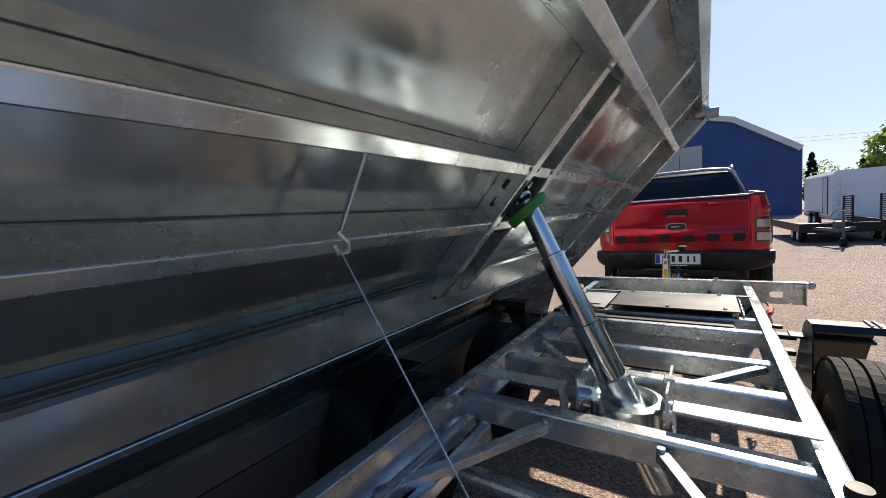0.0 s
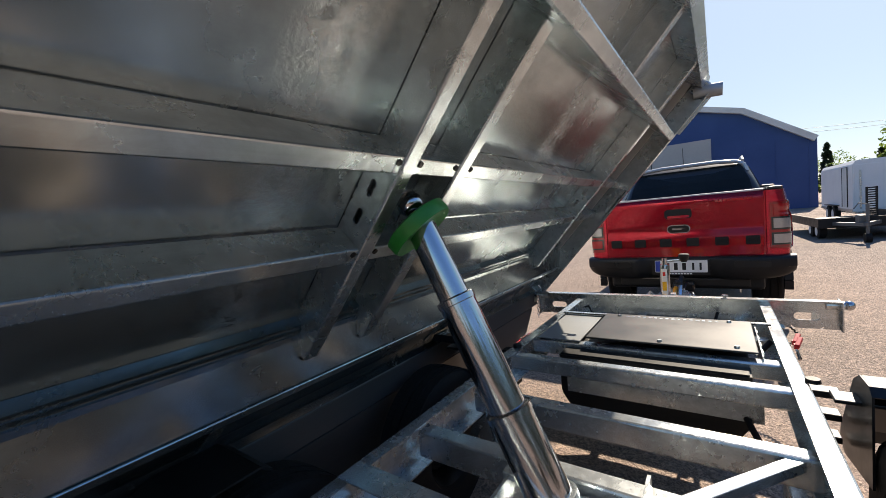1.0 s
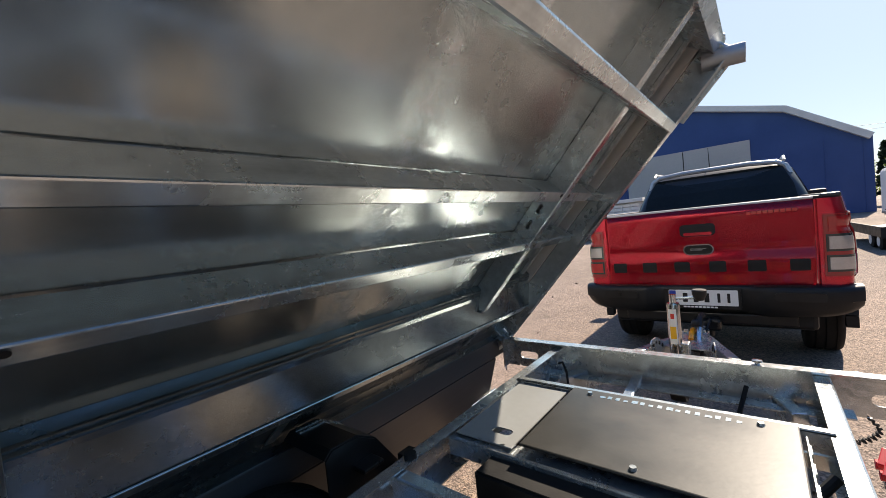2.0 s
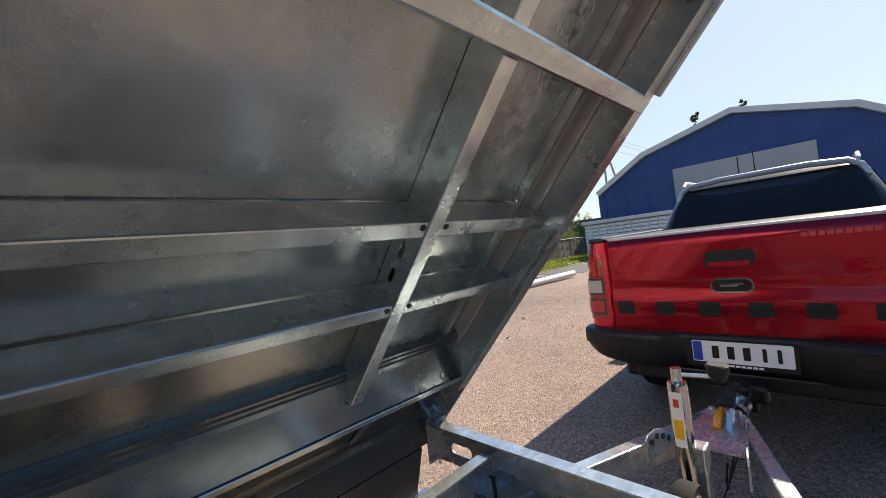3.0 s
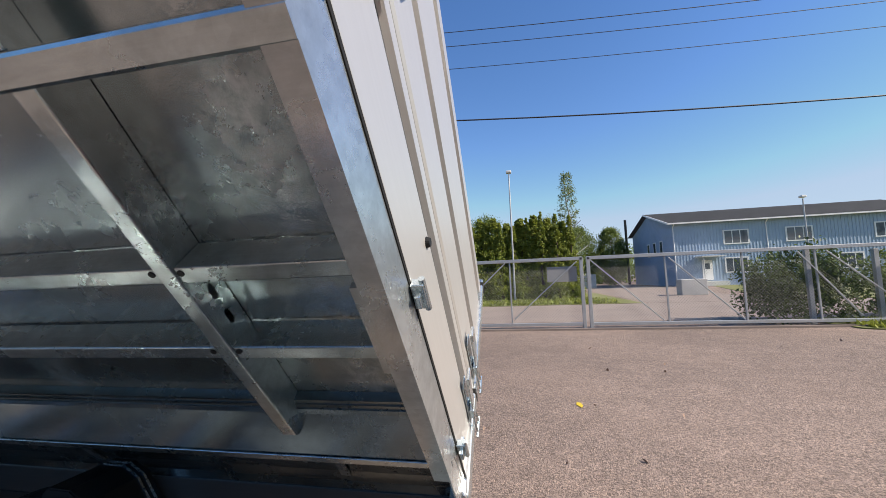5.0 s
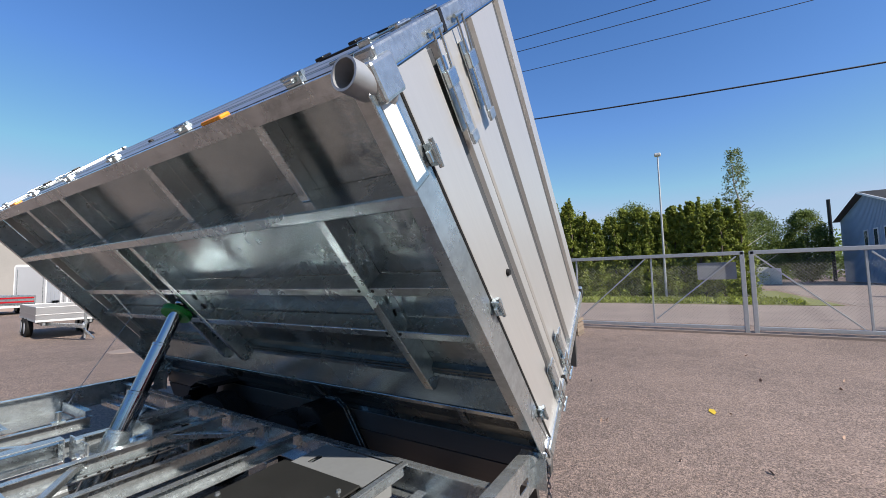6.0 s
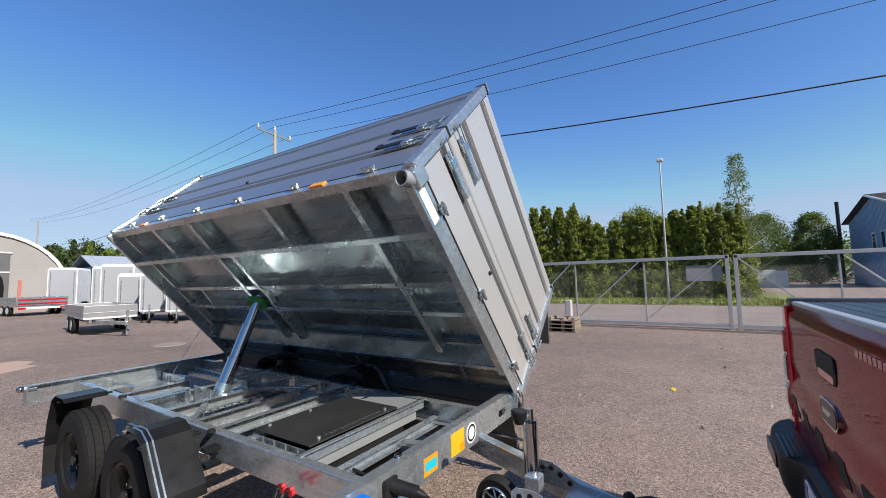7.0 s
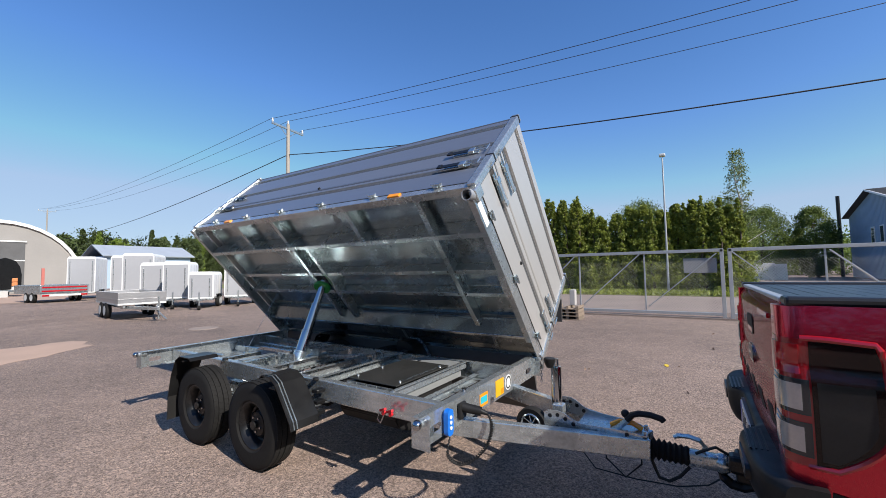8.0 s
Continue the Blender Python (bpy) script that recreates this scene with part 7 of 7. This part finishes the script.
# ================= power lines =================
def wire(a, b, sag, r, n=24):
    a, b = Vector(a), Vector(b)
    return [a + (b - a) * (i / n) - Vector((0, 0, sag * 4 * (i / n) * (1 - i / n))) for i in range(n + 1)]


def power_pole(x, y, h, label, twin=False, ang=0.0):
    t = thing("utility_pole", pose(x, y, 0, 0, 0, ang), label, "utility pole")
    bm = B()
    rod(bm, (0, 0, 0), (0, 0, h), 0.13, 0.09, 12)
    if twin:
        rod(bm, (2.2, 0.6, 0), (0.1, 0, h - 0.1), 0.13, 0.09, 12)
    part("pole", bm, M_POLEWOOD, t, smooth=True)
    bm = B()
    bar(bm, (-1.1, 0, h - 0.25), (1.1, 0, h - 0.25), 0.08, 0.10, bevel=0.004)
    bar(bm, (-0.55, 0, h - 0.28), (0, 0, h - 0.75), 0.03, 0.03, bevel=0)
    bar(bm, (0.55, 0, h - 0.28), (0, 0, h - 0.75), 0.03, 0.03, bevel=0)
    part("crossarm", bm, M_ZINC, t)
    for px, pz in ((-1.05, h - 0.2), (0, h), (1.05, h - 0.2)):
        bm = B()
        lathe(bm, [(0, 0), (0.03, 0), (0.06, 0.06), (0.045, 0.12), (0.06, 0.17), (0.03, 0.22), (0, 0.22)], Matrix.Translation((px, 0, pz)), 10)
        part("insulator", bm, M_OFFWHITE if not twin else M_PLASTIC, t, smooth=True)
    return t


P_A, P_B, P_C = (-10.6, -17.4, 9.75), (-14.9, 37.7, 10.2), (-16.2, -92, 13.2)
power_pole(P_A[0], P_A[1], P_A[2], "wooden utility pole with zinc crossarm", ang=8)
power_pole(P_B[0], P_B[1], P_B[2], "wooden A-frame utility pole with insulators", True, ang=8)
power_pole(P_C[0], P_C[1], P_C[2], "distant wooden utility pole", ang=-5)
for k, dx in enumerate((-1.05, 0.0, 1.05)):
    dz = 0.2 if k == 1 else 0.0
    bm = B()
    for a, b in ((P_A, P_B), (P_A, P_C)):
        pipe(bm, wire((a[0] + dx, a[1], a[2] + dz), (b[0] + dx, b[1], b[2] + dz), 1.0, 0.012), 0.011, 5)
    e = (P_B[0] + dx + 4, P_B[1] + 55, P_B[2] + dz)
    pipe(bm, wire((P_B[0] + dx, P_B[1], P_B[2] + dz), e, 0.7, 0.012), 0.011, 5)
    tagged(part("overhead_wire", bm, M_WIRE), "thin dark overhead power wire", "wire", "power lines")
bm = B()
pipe(bm, wire((P_A[0], P_A[1], 8.05), (P_B[0], P_B[1], 7.6), 1.5, 0.02), 0.022, 6)
pipe(bm, wire((P_A[0], P_A[1], 8.05), (P_C[0], P_C[1], 8.0), 1.2, 0.02), 0.022, 6)
for dz in (0.0, 0.35):
    g = pipe(B(), wire((0.5, 45, 6.75 + dz), (22, 45, 5.6 + dz), 0.35, 0.012), 0.014, 5)
    tagged(part("overhead_wire", g, M_WIRE), "thin overhead wire beyond the hall", "wire", "power lines")
tagged(part("overhead_cable", bm, M_WIRE), "thick black overhead cable", "cable", "power lines")

# ================= blue hall and things ahead =================
hall = thing("blue_hall", pose(-3.55, 30, 0), "large dark blue tarpaulin hall with pale roof edge", "hall")
prof = [(-9.1, 0), (-9.1, 4.5), (-5.5, 6.75), (0, 8.2), (5.45, 6.7), (8.95, 4.27), (8.95, 0)]
bm = B()
a = [bm.verts.new((x, 0, z)) for x, z in prof]
b = [bm.verts.new((x, 26, z)) for x, z in prof]
bm.faces.new(a)
bm.faces.new(b[::-1])
for i in range(len(prof) - 1):
    bm.faces.new((a[i], a[i + 1], b[i + 1], b[i]))
part("wall", bm, M_BLUE, hall)
bm = B()
for (x0, z0), (x1, z1) in zip(prof[1:5], prof[2:6]):
    d = Vector((x1 - x0, 0, z1 - z0)).normalized()
    up = Vector((-d.z, 0, d.x))
    q = [Vector((x0, -0.35, z0)), Vector((x1, -0.35, z1)), Vector((x1, 26.2, z1)), Vector((x0, 26.2, z0))]
    bm.faces.new([bm.verts.new(c + up * 0.05) for c in q])
bmesh.ops.remove_doubles(bm, verts=bm.verts, dist=0.12)
bmesh.ops.solidify(bm, geom=bm.faces[:], thickness=0.35)
part("roof", bm, M_OFFWHITE, hall, "pale grey roof sheet")
bm = B()
box(bm, -3.65, 3.65, -0.12, 0.0, 0.0, 5.15)
dh = part("door", bm, M_GREYCLAD, hall, "pale grey double door")
bm = B()
box(bm, -0.03, 0.03, -0.14, -0.11, 0.0, 5.1)
part("door_joint", bm, M_BLACKSTEEL, dh)
for i in range(12):
    x = -8.6 + i * 1.56
    if not -3.8 < x < 3.8:
        bm = B()
        box(bm, x, x + 0.06, -0.03, 0.0, 0, 4.3)
        part("tarp_seam", bm, M_BLUE, hall)

rack = thing("crate_stack", pose(-9.4, 20.0, 0), "row of white slatted crates under a pale cover", "crates")
for k in range(12):
    bm = B()
    x0 = k * 0.42
    for j in range(9):
        box(bm, x0, x0 + 0.38, -0.02, 0.0, 0.15 + j * 0.19, 0.28 + j * 0.19)
    for x in (x0, x0 + 0.35):
        box(bm, x, x + 0.03, -0.03, 0.02, 0.1, 1.85)
    box(bm, x0 + 0.01, x0 + 0.37, 0.25, 1.2, 0.1, 1.85)
    part("crate", bm, M_WHITE, rack)
bm = B()
box(bm, -0.1, 5.2, -0.2, 1.5, 1.87, 2.05, 0.02)
part("cover", bm, M_OFFWHITE, rack, "pale blue-white cover sheet")
bm = B()
box(bm, -9.5, -6.2, 12.5, 16.5, 0.0, 0.012)
tagged(part("rubber_mat", bm, M_ROOF), "dark mat lying on the asphalt", "mat")

# box trailers on the right
def panel_box(bm, w, l, h, z0, tuck):
    """A van box whose upper edges slope in."""
    pr = [(-w / 2, z0), (w / 2, z0), (w / 2, h - tuck), (w / 2 - tuck * 0.6, h), (-w / 2 + tuck * 0.6, h), (-w / 2, h - tuck)]
    a = [bm.verts.new((x, 0, z)) for x, z in pr]
    b = [bm.verts.new((x, l, z)) for x, z in pr]
    n = len(pr)
    bm.faces.new(a)
    bm.faces.new(b[::-1])
    for i in range(n):
        bm.faces.new((a[i], a[(i + 1) % n], b[(i + 1) % n], b[i]))
    bmesh.ops.bevel(bm, geom=bm.edges[:], offset=0.02, segments=2, affect="EDGES")
    return bm


def small_wheels(t, spots, r=0.30, w=0.18):
    for x, y in spots:
        bm = B()
        lathe(bm, [(0, -w / 2), (r * 0.7, -w / 2), (r, -w * 0.35), (r, w * 0.35), (r * 0.7, w / 2), (0, w / 2)], Matrix.Translation((x, y, r)) @ pose(0, 0, 0, 0, 90, 0), 22)
        wh = part("wheel", bm, M_RUBBER, t, smooth=True)
        bm = B()
        lathe(bm, [(0, -w * 0.52), (r * 0.6, -w * 0.52), (r * 0.6, w * 0.52), (0, w * 0.52)], Matrix.Translation((x, y, r)) @ pose(0, 0, 0, 0, 90, 0), 18)
        part("rim", bm, M_OFFWHITE, wh)


M_FLAP = surf("grey_rear_panel", (0.33, 0.335, 0.35), (0.28, 0.285, 0.30), 0.6, 20, 0.5, 0.1)


def white_trailer(m, w, l, h, label, group, rear_flap=True):
    t = thing("box_trailer", m, label, "box trailer", group)
    part("body", panel_box(B(), w, l, h, 0.42, 0.13), M_WHITE, t)
    bm = B()
    box(bm, -w / 2 + 0.05, w / 2 - 0.05, -0.015, 0.0, 0.50, h - 0.14, 0.006)
    fl = part("rear_flap", bm, M_FLAP if rear_flap else M_WHITE, t, "grey rear door" if rear_flap else "")
    for k in (1, 2, 3) if rear_flap else ():
        for s in (-1, 1):
            bm = B()
            a, b = sorted((s * w / 2, s * (w / 2 + 0.006)))
            box(bm, a, b, l * k / 4 - 0.012, l * k / 4 + 0.012, 0.5, h - 0.16)
            part("panel_joint", bm, M_STEELGREY, t)
    for s in (-1, 1):
        bm = B()
        a, b = sorted((s * w / 2, s * (w / 2 + 0.012)))
        box(bm, a, b, 0.02, l - 0.02, 0.42, 0.50, 0.003)
        part("lower_rail", bm, M_ALU, t)
    for x in (-w / 2 + 0.16, w / 2 - 0.16):
        bm = B()
        box(bm, x - 0.02, x + 0.02, -0.04, -0.012, 0.5, h - 0.3, 0.004)
        part("lock_bar", bm, M_ZINC, fl)
    bm = B()
    box(bm, -w / 2 + 0.05, w / 2 - 0.05, 0.0, l, 0.36, 0.42)
    bar(bm, (-w * 0.35, 0.15, 0.40), (0, -1.25, 0.42), 0.06, 0.07)
    bar(bm, (w * 0.35, 0.15, 0.40), (0, -1.25, 0.42), 0.06, 0.07)
    rod(bm, (0.12, -0.95, 0.08), (0.12, -0.95, 0.75), 0.03, None, 10)
    part("drawbar", bm, M_ZINC, t)
    bm = B()
    rod(bm, (0.07, -0.95, 0.10), (0.17, -0.95, 0.10), 0.10, None, 16)
    part("jockey_wheel", bm, M_RUBBER, t)
    small_wheels(t, [(s * (w / 2 + 0.02), l * k) for s in (-1, 1) for k in (0.45, 0.64)], 0.28)
    bm = B()
    for s in (-1, 1):
        box(bm, s * (w / 2 + 0.02) - 0.11, s * (w / 2 + 0.02) + 0.11, l * 0.45 - 0.36, l * 0.64 + 0.36, 0.57, 0.60, 0.01)
    part("mudguard", bm, M_PLASTIC, t)
    return t


white_trailer(pose(4.58, 14.0, 0), 1.76, 4.4, 1.98, "white box trailer with side door and sloped roof edge", "box trailers", False)
white_trailer(pose(7.05, 14.2, 0), 1.90, 4.4, 2.02, "white box trailer with side door and sloped roof edge", "box trailers", False)
for mx in (3.688, 6.088):
    d = thing("trailer_door", pose(mx, 15.15, 0, 0, 0, -90), "white side door with dark frame", "door")
    bm = B()
    box(bm, -0.02, 0.60, 0.0, 0.02, 0.55, 1.80, 0.006)
    part("leaf", bm, M_OFFWHITE, d)
    bm = B()
    pipe(bm, [(-0.03, -0.004, 0.55), (-0.03, -0.004, 1.81), (0.61, -0.004, 1.81), (0.61, -0.004, 0.55)], 0.012, 5)
    part("door_seal", bm, M_PLASTIC, d)
car = thing("car_transporter", pose(2.30, 10.0, 0, 0, 0, 3), "low dark galvanised vehicle trailer with upright ramps", "trailer")
bm = B()
box(bm, 0.0, 1.9, 0.0, 3.6, 0.30, 0.33, 0.01)
box(bm, 0.0, 1.9, -0.03, 0.0, 0.28, 0.52, 0.005)
box(bm, 0.0, 0.03, 0.0, 3.6, 0.32, 0.52, 0.005)
box(bm, 1.87, 1.9, 0.0, 3.6, 0.32, 0.52, 0.005)
part("deck", bm, M_PLASTIC, car, "dull grey steel deck with low sides")
for x in (0.98, 1.66):
    bm = B()
    for k in (0, 0.17):
        box(bm, x + k, x + k + 0.03, 0.55, 0.61, 0.33, 1.19)
    for j in range(13):
        box(bm, x + 0.03, x + 0.17, 0.565, 0.595, 0.49 + j * 0.055, 0.52 + j * 0.055)
    part("ramp", bm, M_BLACKSTEEL, car, "dark upright loading ramp")
bm = B()
bar(bm, (0.25, 0.1, 0.38), (0.55, -0.95, 0.40), 0.07, 0.08)
bar(bm, (1.1, 0.1, 0.38), (0.55, -0.95, 0.40), 0.07, 0.08)
rod(bm, (0.62, -0.85, 0.05), (0.62, -0.85, 0.85), 0.03, None, 10)
pipe(bm, [(0.62, -0.85, 0.83), (0.48, -0.85, 0.87), (0.40, -0.85, 0.74)], 0.012)
box(bm, 0.50, 0.62, -0.80, -0.55, 0.43, 0.60, 0.02)
part("drawbar", bm, M_DULLZINC, car)
bm = B()
rod(bm, (0.57, -0.85, 0.10), (0.67, -0.85, 0.10), 0.10, None, 14)
part("jockey_wheel", bm, M_RUBBER, car)
small_wheels(car, [(1.76, 0.40), (1.76, 1.0), (0.14, 0.40), (0.14, 1.0)], 0.19, 0.18)
for i, (x, y, h) in enumerate(((7.5, 40, 4.5), (10.4, 40, 3.6), (3.0, 60, 11.6), (1.6, 62, 11.0), (-6.2, 60, 15.6), (-11.2, 60, 15.9), (-3.0, 64, 13.0))):
    tree("spruce_tree", x, y, h, h * 0.17, M_DARKLEAF, M_BARK, "narrow dark spruce beyond the yard", 80 + i, "cone", 80, 22, 0.16, 0.12)
tree("broadleaf_tree", 12.6, 40, 6.0, 2.4, M_LEAF, M_BARK, "leafy tree at the edge of the yard", 95, "round", 110, 26, 0.2, 0.2)

# ================= behind: arched hall and parked trailers =================
arch = thing("arched_hall", pose(-5.5, -55.5, 0), "grey arched tarpaulin hall with tall sliding door", "hall")
bm = B()
pr = [(6.4 * math.cos(radians(a)), 7.1 * math.sin(radians(a)) ** 0.9 if a not in (0, 180) else 0.0) for a in range(0, 181, 9)]
a = [bm.verts.new((x, 0, z)) for x, z in pr]
b = [bm.verts.new((x, -24, z)) for x, z in pr]
bm.faces.new(a)
bm.faces.new(b[::-1])
for i in range(len(pr) - 1):
    bm.faces.new((a[i], a[i + 1], b[i + 1], b[i]))
part("wall", bm, M_ARCH, arch)
bm = B()
for (x0, z0), (x1, z1) in zip(pr, pr[1:]):
    bar(bm, (x0, 0.05, z0), (x1, 0.05, z1), 0.3, 0.34, (0, 1, 0), 0)
part("arch_edge", bm, M_WHITE, arch, "white arch edge")
bm = B()
box(bm, -1.85, 2.9, 0.0, 0.10, 0.3, 5.15)
da = part("door", bm, M_DOORDARK, arch, "dark grey sliding door")
bm = B()
box(bm, 0.42, 0.62, 0.10, 0.2, 0.3, 5.1)
box(bm, -1.95, 3.0, 0.10, 0.16, 5.1, 5.25)
box(bm, -1.85, 2.9, 0.10, 0.14, 3.2, 3.32)
part("door_frame", bm, M_OFFWHITE, da)
bm = B()
box(bm, -4.6, -2.6, -47, -44.5, 0.0, 0.5)
tagged(part("slab_stack", bm, M_CONCRETE), "low stack of pale slabs before the hall", "slabs")

blk = thing("covered_trailer", pose(-4.6, -46, 0, 0, 0, 24), "trailer with a rounded black tarpaulin hood", "trailer")
bm = B()
pr = [(-1.15, 0.6), (-1.15, 1.8), (-1.02, 2.45), (-0.7, 2.95), (0, 3.2), (0.7, 2.95), (1.02, 2.45), (1.15, 1.8), (1.15, 0.6)]
rows = []
for k in range(9):
    y = -4.2 * k / 8
    s = 1.0 if k % 2 == 0 else 0.975
    rows.append([bm.verts.new((x * s, y, 0.55 + (z - 0.55) * s)) for x, z in pr])
for p, q in zip(rows, rows[1:]):
    for i in range(len(pr) - 1):
        bm.faces.new((p[i], p[i + 1], q[i + 1], q[i]))
bm.faces.new(rows[0])
bm.faces.new(rows[-1][::-1])
part("hood", bm, M_BLACKSTEEL, blk, "ribbed black hood", smooth=True)
bm = B()
box(bm, -1.35, 1.35, -4.2, 0.0, 0.42, 0.55)
bar(bm, (0.5, 0, 0.45), (0, 1.6, 0.45), 0.08, 0.1)
bar(bm, (-0.5, 0, 0.45), (0, 1.6, 0.45), 0.08, 0.1)
part("chassis", bm, M_ZINC, blk)
small_wheels(blk, [(s * 1.2, y) for s in (-1, 1) for y in (-1.7, -2.5)], 0.32, 0.2)

M_ORANGECLOTH = plain("orange_wrap", (0.55, 0.20, 0.07), 0.7)
M_PALERED = plain("faded_red_panel", (0.50, 0.16, 0.13), 0.5)
red = thing("flat_trailer", pose(-4.82, -31, 0, 0, 0, 8), "galvanised drop-side trailer with red and white rear boards", "trailer", "parked flat trailers")
bm = B()
box(bm, -1.13, 1.13, 0, 0.05, 0.60, 1.05, 0.01)
box(bm, -1.13, 1.13, -3.4, -3.35, 0.60, 1.05, 0.01)
box(bm, -1.13, -1.08, -3.4, 0, 0.60, 1.05, 0.01)
box(bm, 1.08, 1.13, -3.4, 0, 0.60, 1.05, 0.01)
box(bm, -1.13, 1.13, -3.4, 0, 0.52, 0.60)
part("body", bm, M_ZINC, red)
for z in (0.66, 0.88):
    bm = B()
    box(bm, -1.06, 1.06, 0.05, 0.07, z, z + 0.08)
    part("marker_strip", bm, M_TAILRED, red, "red marker strip")
bm = B()
box(bm, -1.06, 1.06, 0.02, 0.10, 0.38, 0.50, 0.01)
lb = part("light_board", bm, M_OFFWHITE, red)
for x in (-0.9, 0.9):
    bm = B()
    box(bm, x - 0.16, x + 0.16, 0.10, 0.12, 0.39, 0.49, 0.01)
    part("rear_lamp", bm, M_TAILRED, lb)
bm = B()
box(bm, 0.92, 1.06, -0.1, -0.04, 1.0, 2.05, 0.01)
part("ramp", bm, M_PALERED, red, "red and white upright panel")
small_wheels(red, [(s * 1.05, y) for s in (-1, 1) for y in (-1.0, -1.75)], 0.32, 0.2)

fb = thing("flat_trailer", pose(-3.08, -14.75, 0, 0, 0, -6), "grey aluminium drop-side trailer on twin axles", "trailer", "parked flat trailers")
FW, FL = 1.36, 3.3
for x0, x1, y0, y1 in ((-FW / 2, FW / 2, 0.0, 0.03), (-FW / 2, FW / 2, -FL, -FL + 0.03), (-FW / 2, -FW / 2 + 0.03, -FL + 0.03, 0.0), (FW / 2 - 0.03, FW / 2, -FL + 0.03, 0.0)):
    bm = B()
    box(bm, x0, x1, y0, y1, 0.58, 0.94, 0.006)
    box(bm, x0 - 0.006, x1 + 0.006, y0 - 0.006, y1 + 0.006, 0.70, 0.73, 0.004)
    part("side_board", bm, M_ALU, fb)
bm = B()
box(bm, -FW / 2, FW / 2, -FL, 0.03, 0.52, 0.58, 0.004)
part("deck", bm, M_OFFWHITE, fb)
bm = B()
for s in (-1, 1):
    bar(bm, (s * 0.5, -0.4, 0.44), (-0.1, 1.35, 0.42), 0.07, 0.1)
    box(bm, s * 0.5 - 0.03, s * 0.5 + 0.03, -FL, 0.0, 0.42, 0.52)
rod(bm, (-0.2, 1.0, 0.06), (-0.2, 1.0, 0.8), 0.03, None, 10)
bar(bm, (-0.1, 1.0, 0.40), (-0.35, 1.25, 0.05), 0.04, 0.04)
part("drawbar", bm, M_ZINC, fb)
small_wheels(fb, [(s * 0.64, y) for s in (-1, 1) for y in (-1.6, -2.3)], 0.28, 0.18)

for x, y, w, l, h, az in ((-6.3, -34, 1.5, 2.6, 2.9, -30), (-7.4, -30, 1.4, 2.4, 2.85, -30), (-6.1, -24, 1.4, 2.9, 2.72, -32), (-5.65, -21, 1.0, 1.9, 2.14, -36), (-5.85, -19, 1.05, 1.9, 2.14, -36), (-6.2, -17.4, 1.0, 2.2, 1.64, -36), (-8.0, -17.6, 1.2, 2.2, 1.9, -36)):
    white_trailer(pose(x, y, 0, 0, 0, 180 + az), w, l, h, "white box trailer with grey rear door in a parked row", "row of box trailers")
shed = thing("long_shed", pose(-20.6, -62, 0), "long low building with pale blue-grey roof", "building")
bm = B()
box(bm, -5.0, 5.0, -8, 0, 0, 4.2)
part("wall", bm, M_HOUSE, shed)
bm = B()
for q in (((-5.4, 0.5, 4.1), (5.4, 0.5, 4.1), (5.4, -4, 5.8), (-5.4, -4, 5.8)), ((-5.4, -8.5, 4.1), (5.4, -8.5, 4.1), (5.4, -4, 5.8), (-5.4, -4, 5.8))):
    bm.faces.new([bm.verts.new(c) for c in q])
bmesh.ops.remove_doubles(bm, verts=bm.verts, dist=0.01)
bmesh.ops.solidify(bm, geom=bm.faces[:], thickness=0.12)
part("roof", bm, M_BLUEROOF, shed, "pale metal roof")
rc = random.Random(77)
for i in range(30):
    x = -12.5 - i * 0.95 + rc.uniform(-0.4, 0.4)
    h = rc.uniform(6.0, 9.8)
    kind = ("cone", "round", "poplar")[rc.randrange(3)]
    tree("conifer_tree" if kind == "cone" else "broadleaf_tree", x, -80 - rc.uniform(0, 6), h, h * (0.16 if kind == "cone" else 0.27), M_MIDLEAF if i % 3 else M_LEAF, M_BARK, "green tree in the woods behind the parked trailers", 120 + i, kind, 190, 26, 0.20, 0.05)
for i, (x, y, h) in enumerate(((2.6, -76, 11.6), (0.6, -75, 12.4), (4.2, -77, 9.6), (-1.2, -74, 9.2), (6.0, -76, 10.5))):
    tree("conifer_tree", x, y, h, h * 0.2, M_MIDLEAF if i % 2 else M_DARKLEAF, M_BARK, "tall tree behind the arched hall", 160 + i, "cone", 220, 30, 0.17, 0.05)

mh = part("manhole_cover", lathe(B(), [(0.0, 0.006), (0.30, 0.006), (0.31, 0.012), (0.36, 0.012), (0.37, 0.0)], Matrix.Translation((0, 0, 0)), 32), M_ROAD)
mh.location = (-2.95, -10.3, 0)
tagged(mh, "round cast manhole cover sunk in the asphalt", "manhole")
og = thing("goods_stack", pose(-4.4, -47, 0), "orange wrapped goods on pale pallets", "goods")
for k in range(3):
    bm = B()
    box(bm, -1.0, 1.0, -0.8, 0.8, 0.5 + 0.35 * k, 0.82 + 0.35 * k, 0.05)
    part("bundle", bm, M_CONCRETE if k == 0 else M_ORANGECLOTH, og)
yl = part("yellow_leaf", slab(B(), [(-0.09, -0.02), (0.0, -0.035), (0.1, 0.01), (0.02, 0.035), (-0.07, 0.02)], 0.004, 0.008), plain("yellow_leaf_skin", (0.70, 0.48, 0.03), 0.6))
yl.location = (-4.2, 0.83, 0)
tagged(yl, "single yellow leaf lying on the asphalt", "leaf")
# a few fallen leaves and dust on the yard
rl = np.random.default_rng(14)
lp = np.stack([rl.uniform(-9, -1.6, 60), rl.uniform(-4, 7, 60), np.full(60, 0.012)], 1)
tagged(leaf_mesh("fallen_leaf", lp, 0.03, M_SAND, seed=15), "scattered dry leaves on the asphalt", "leaves", kind="stuff")
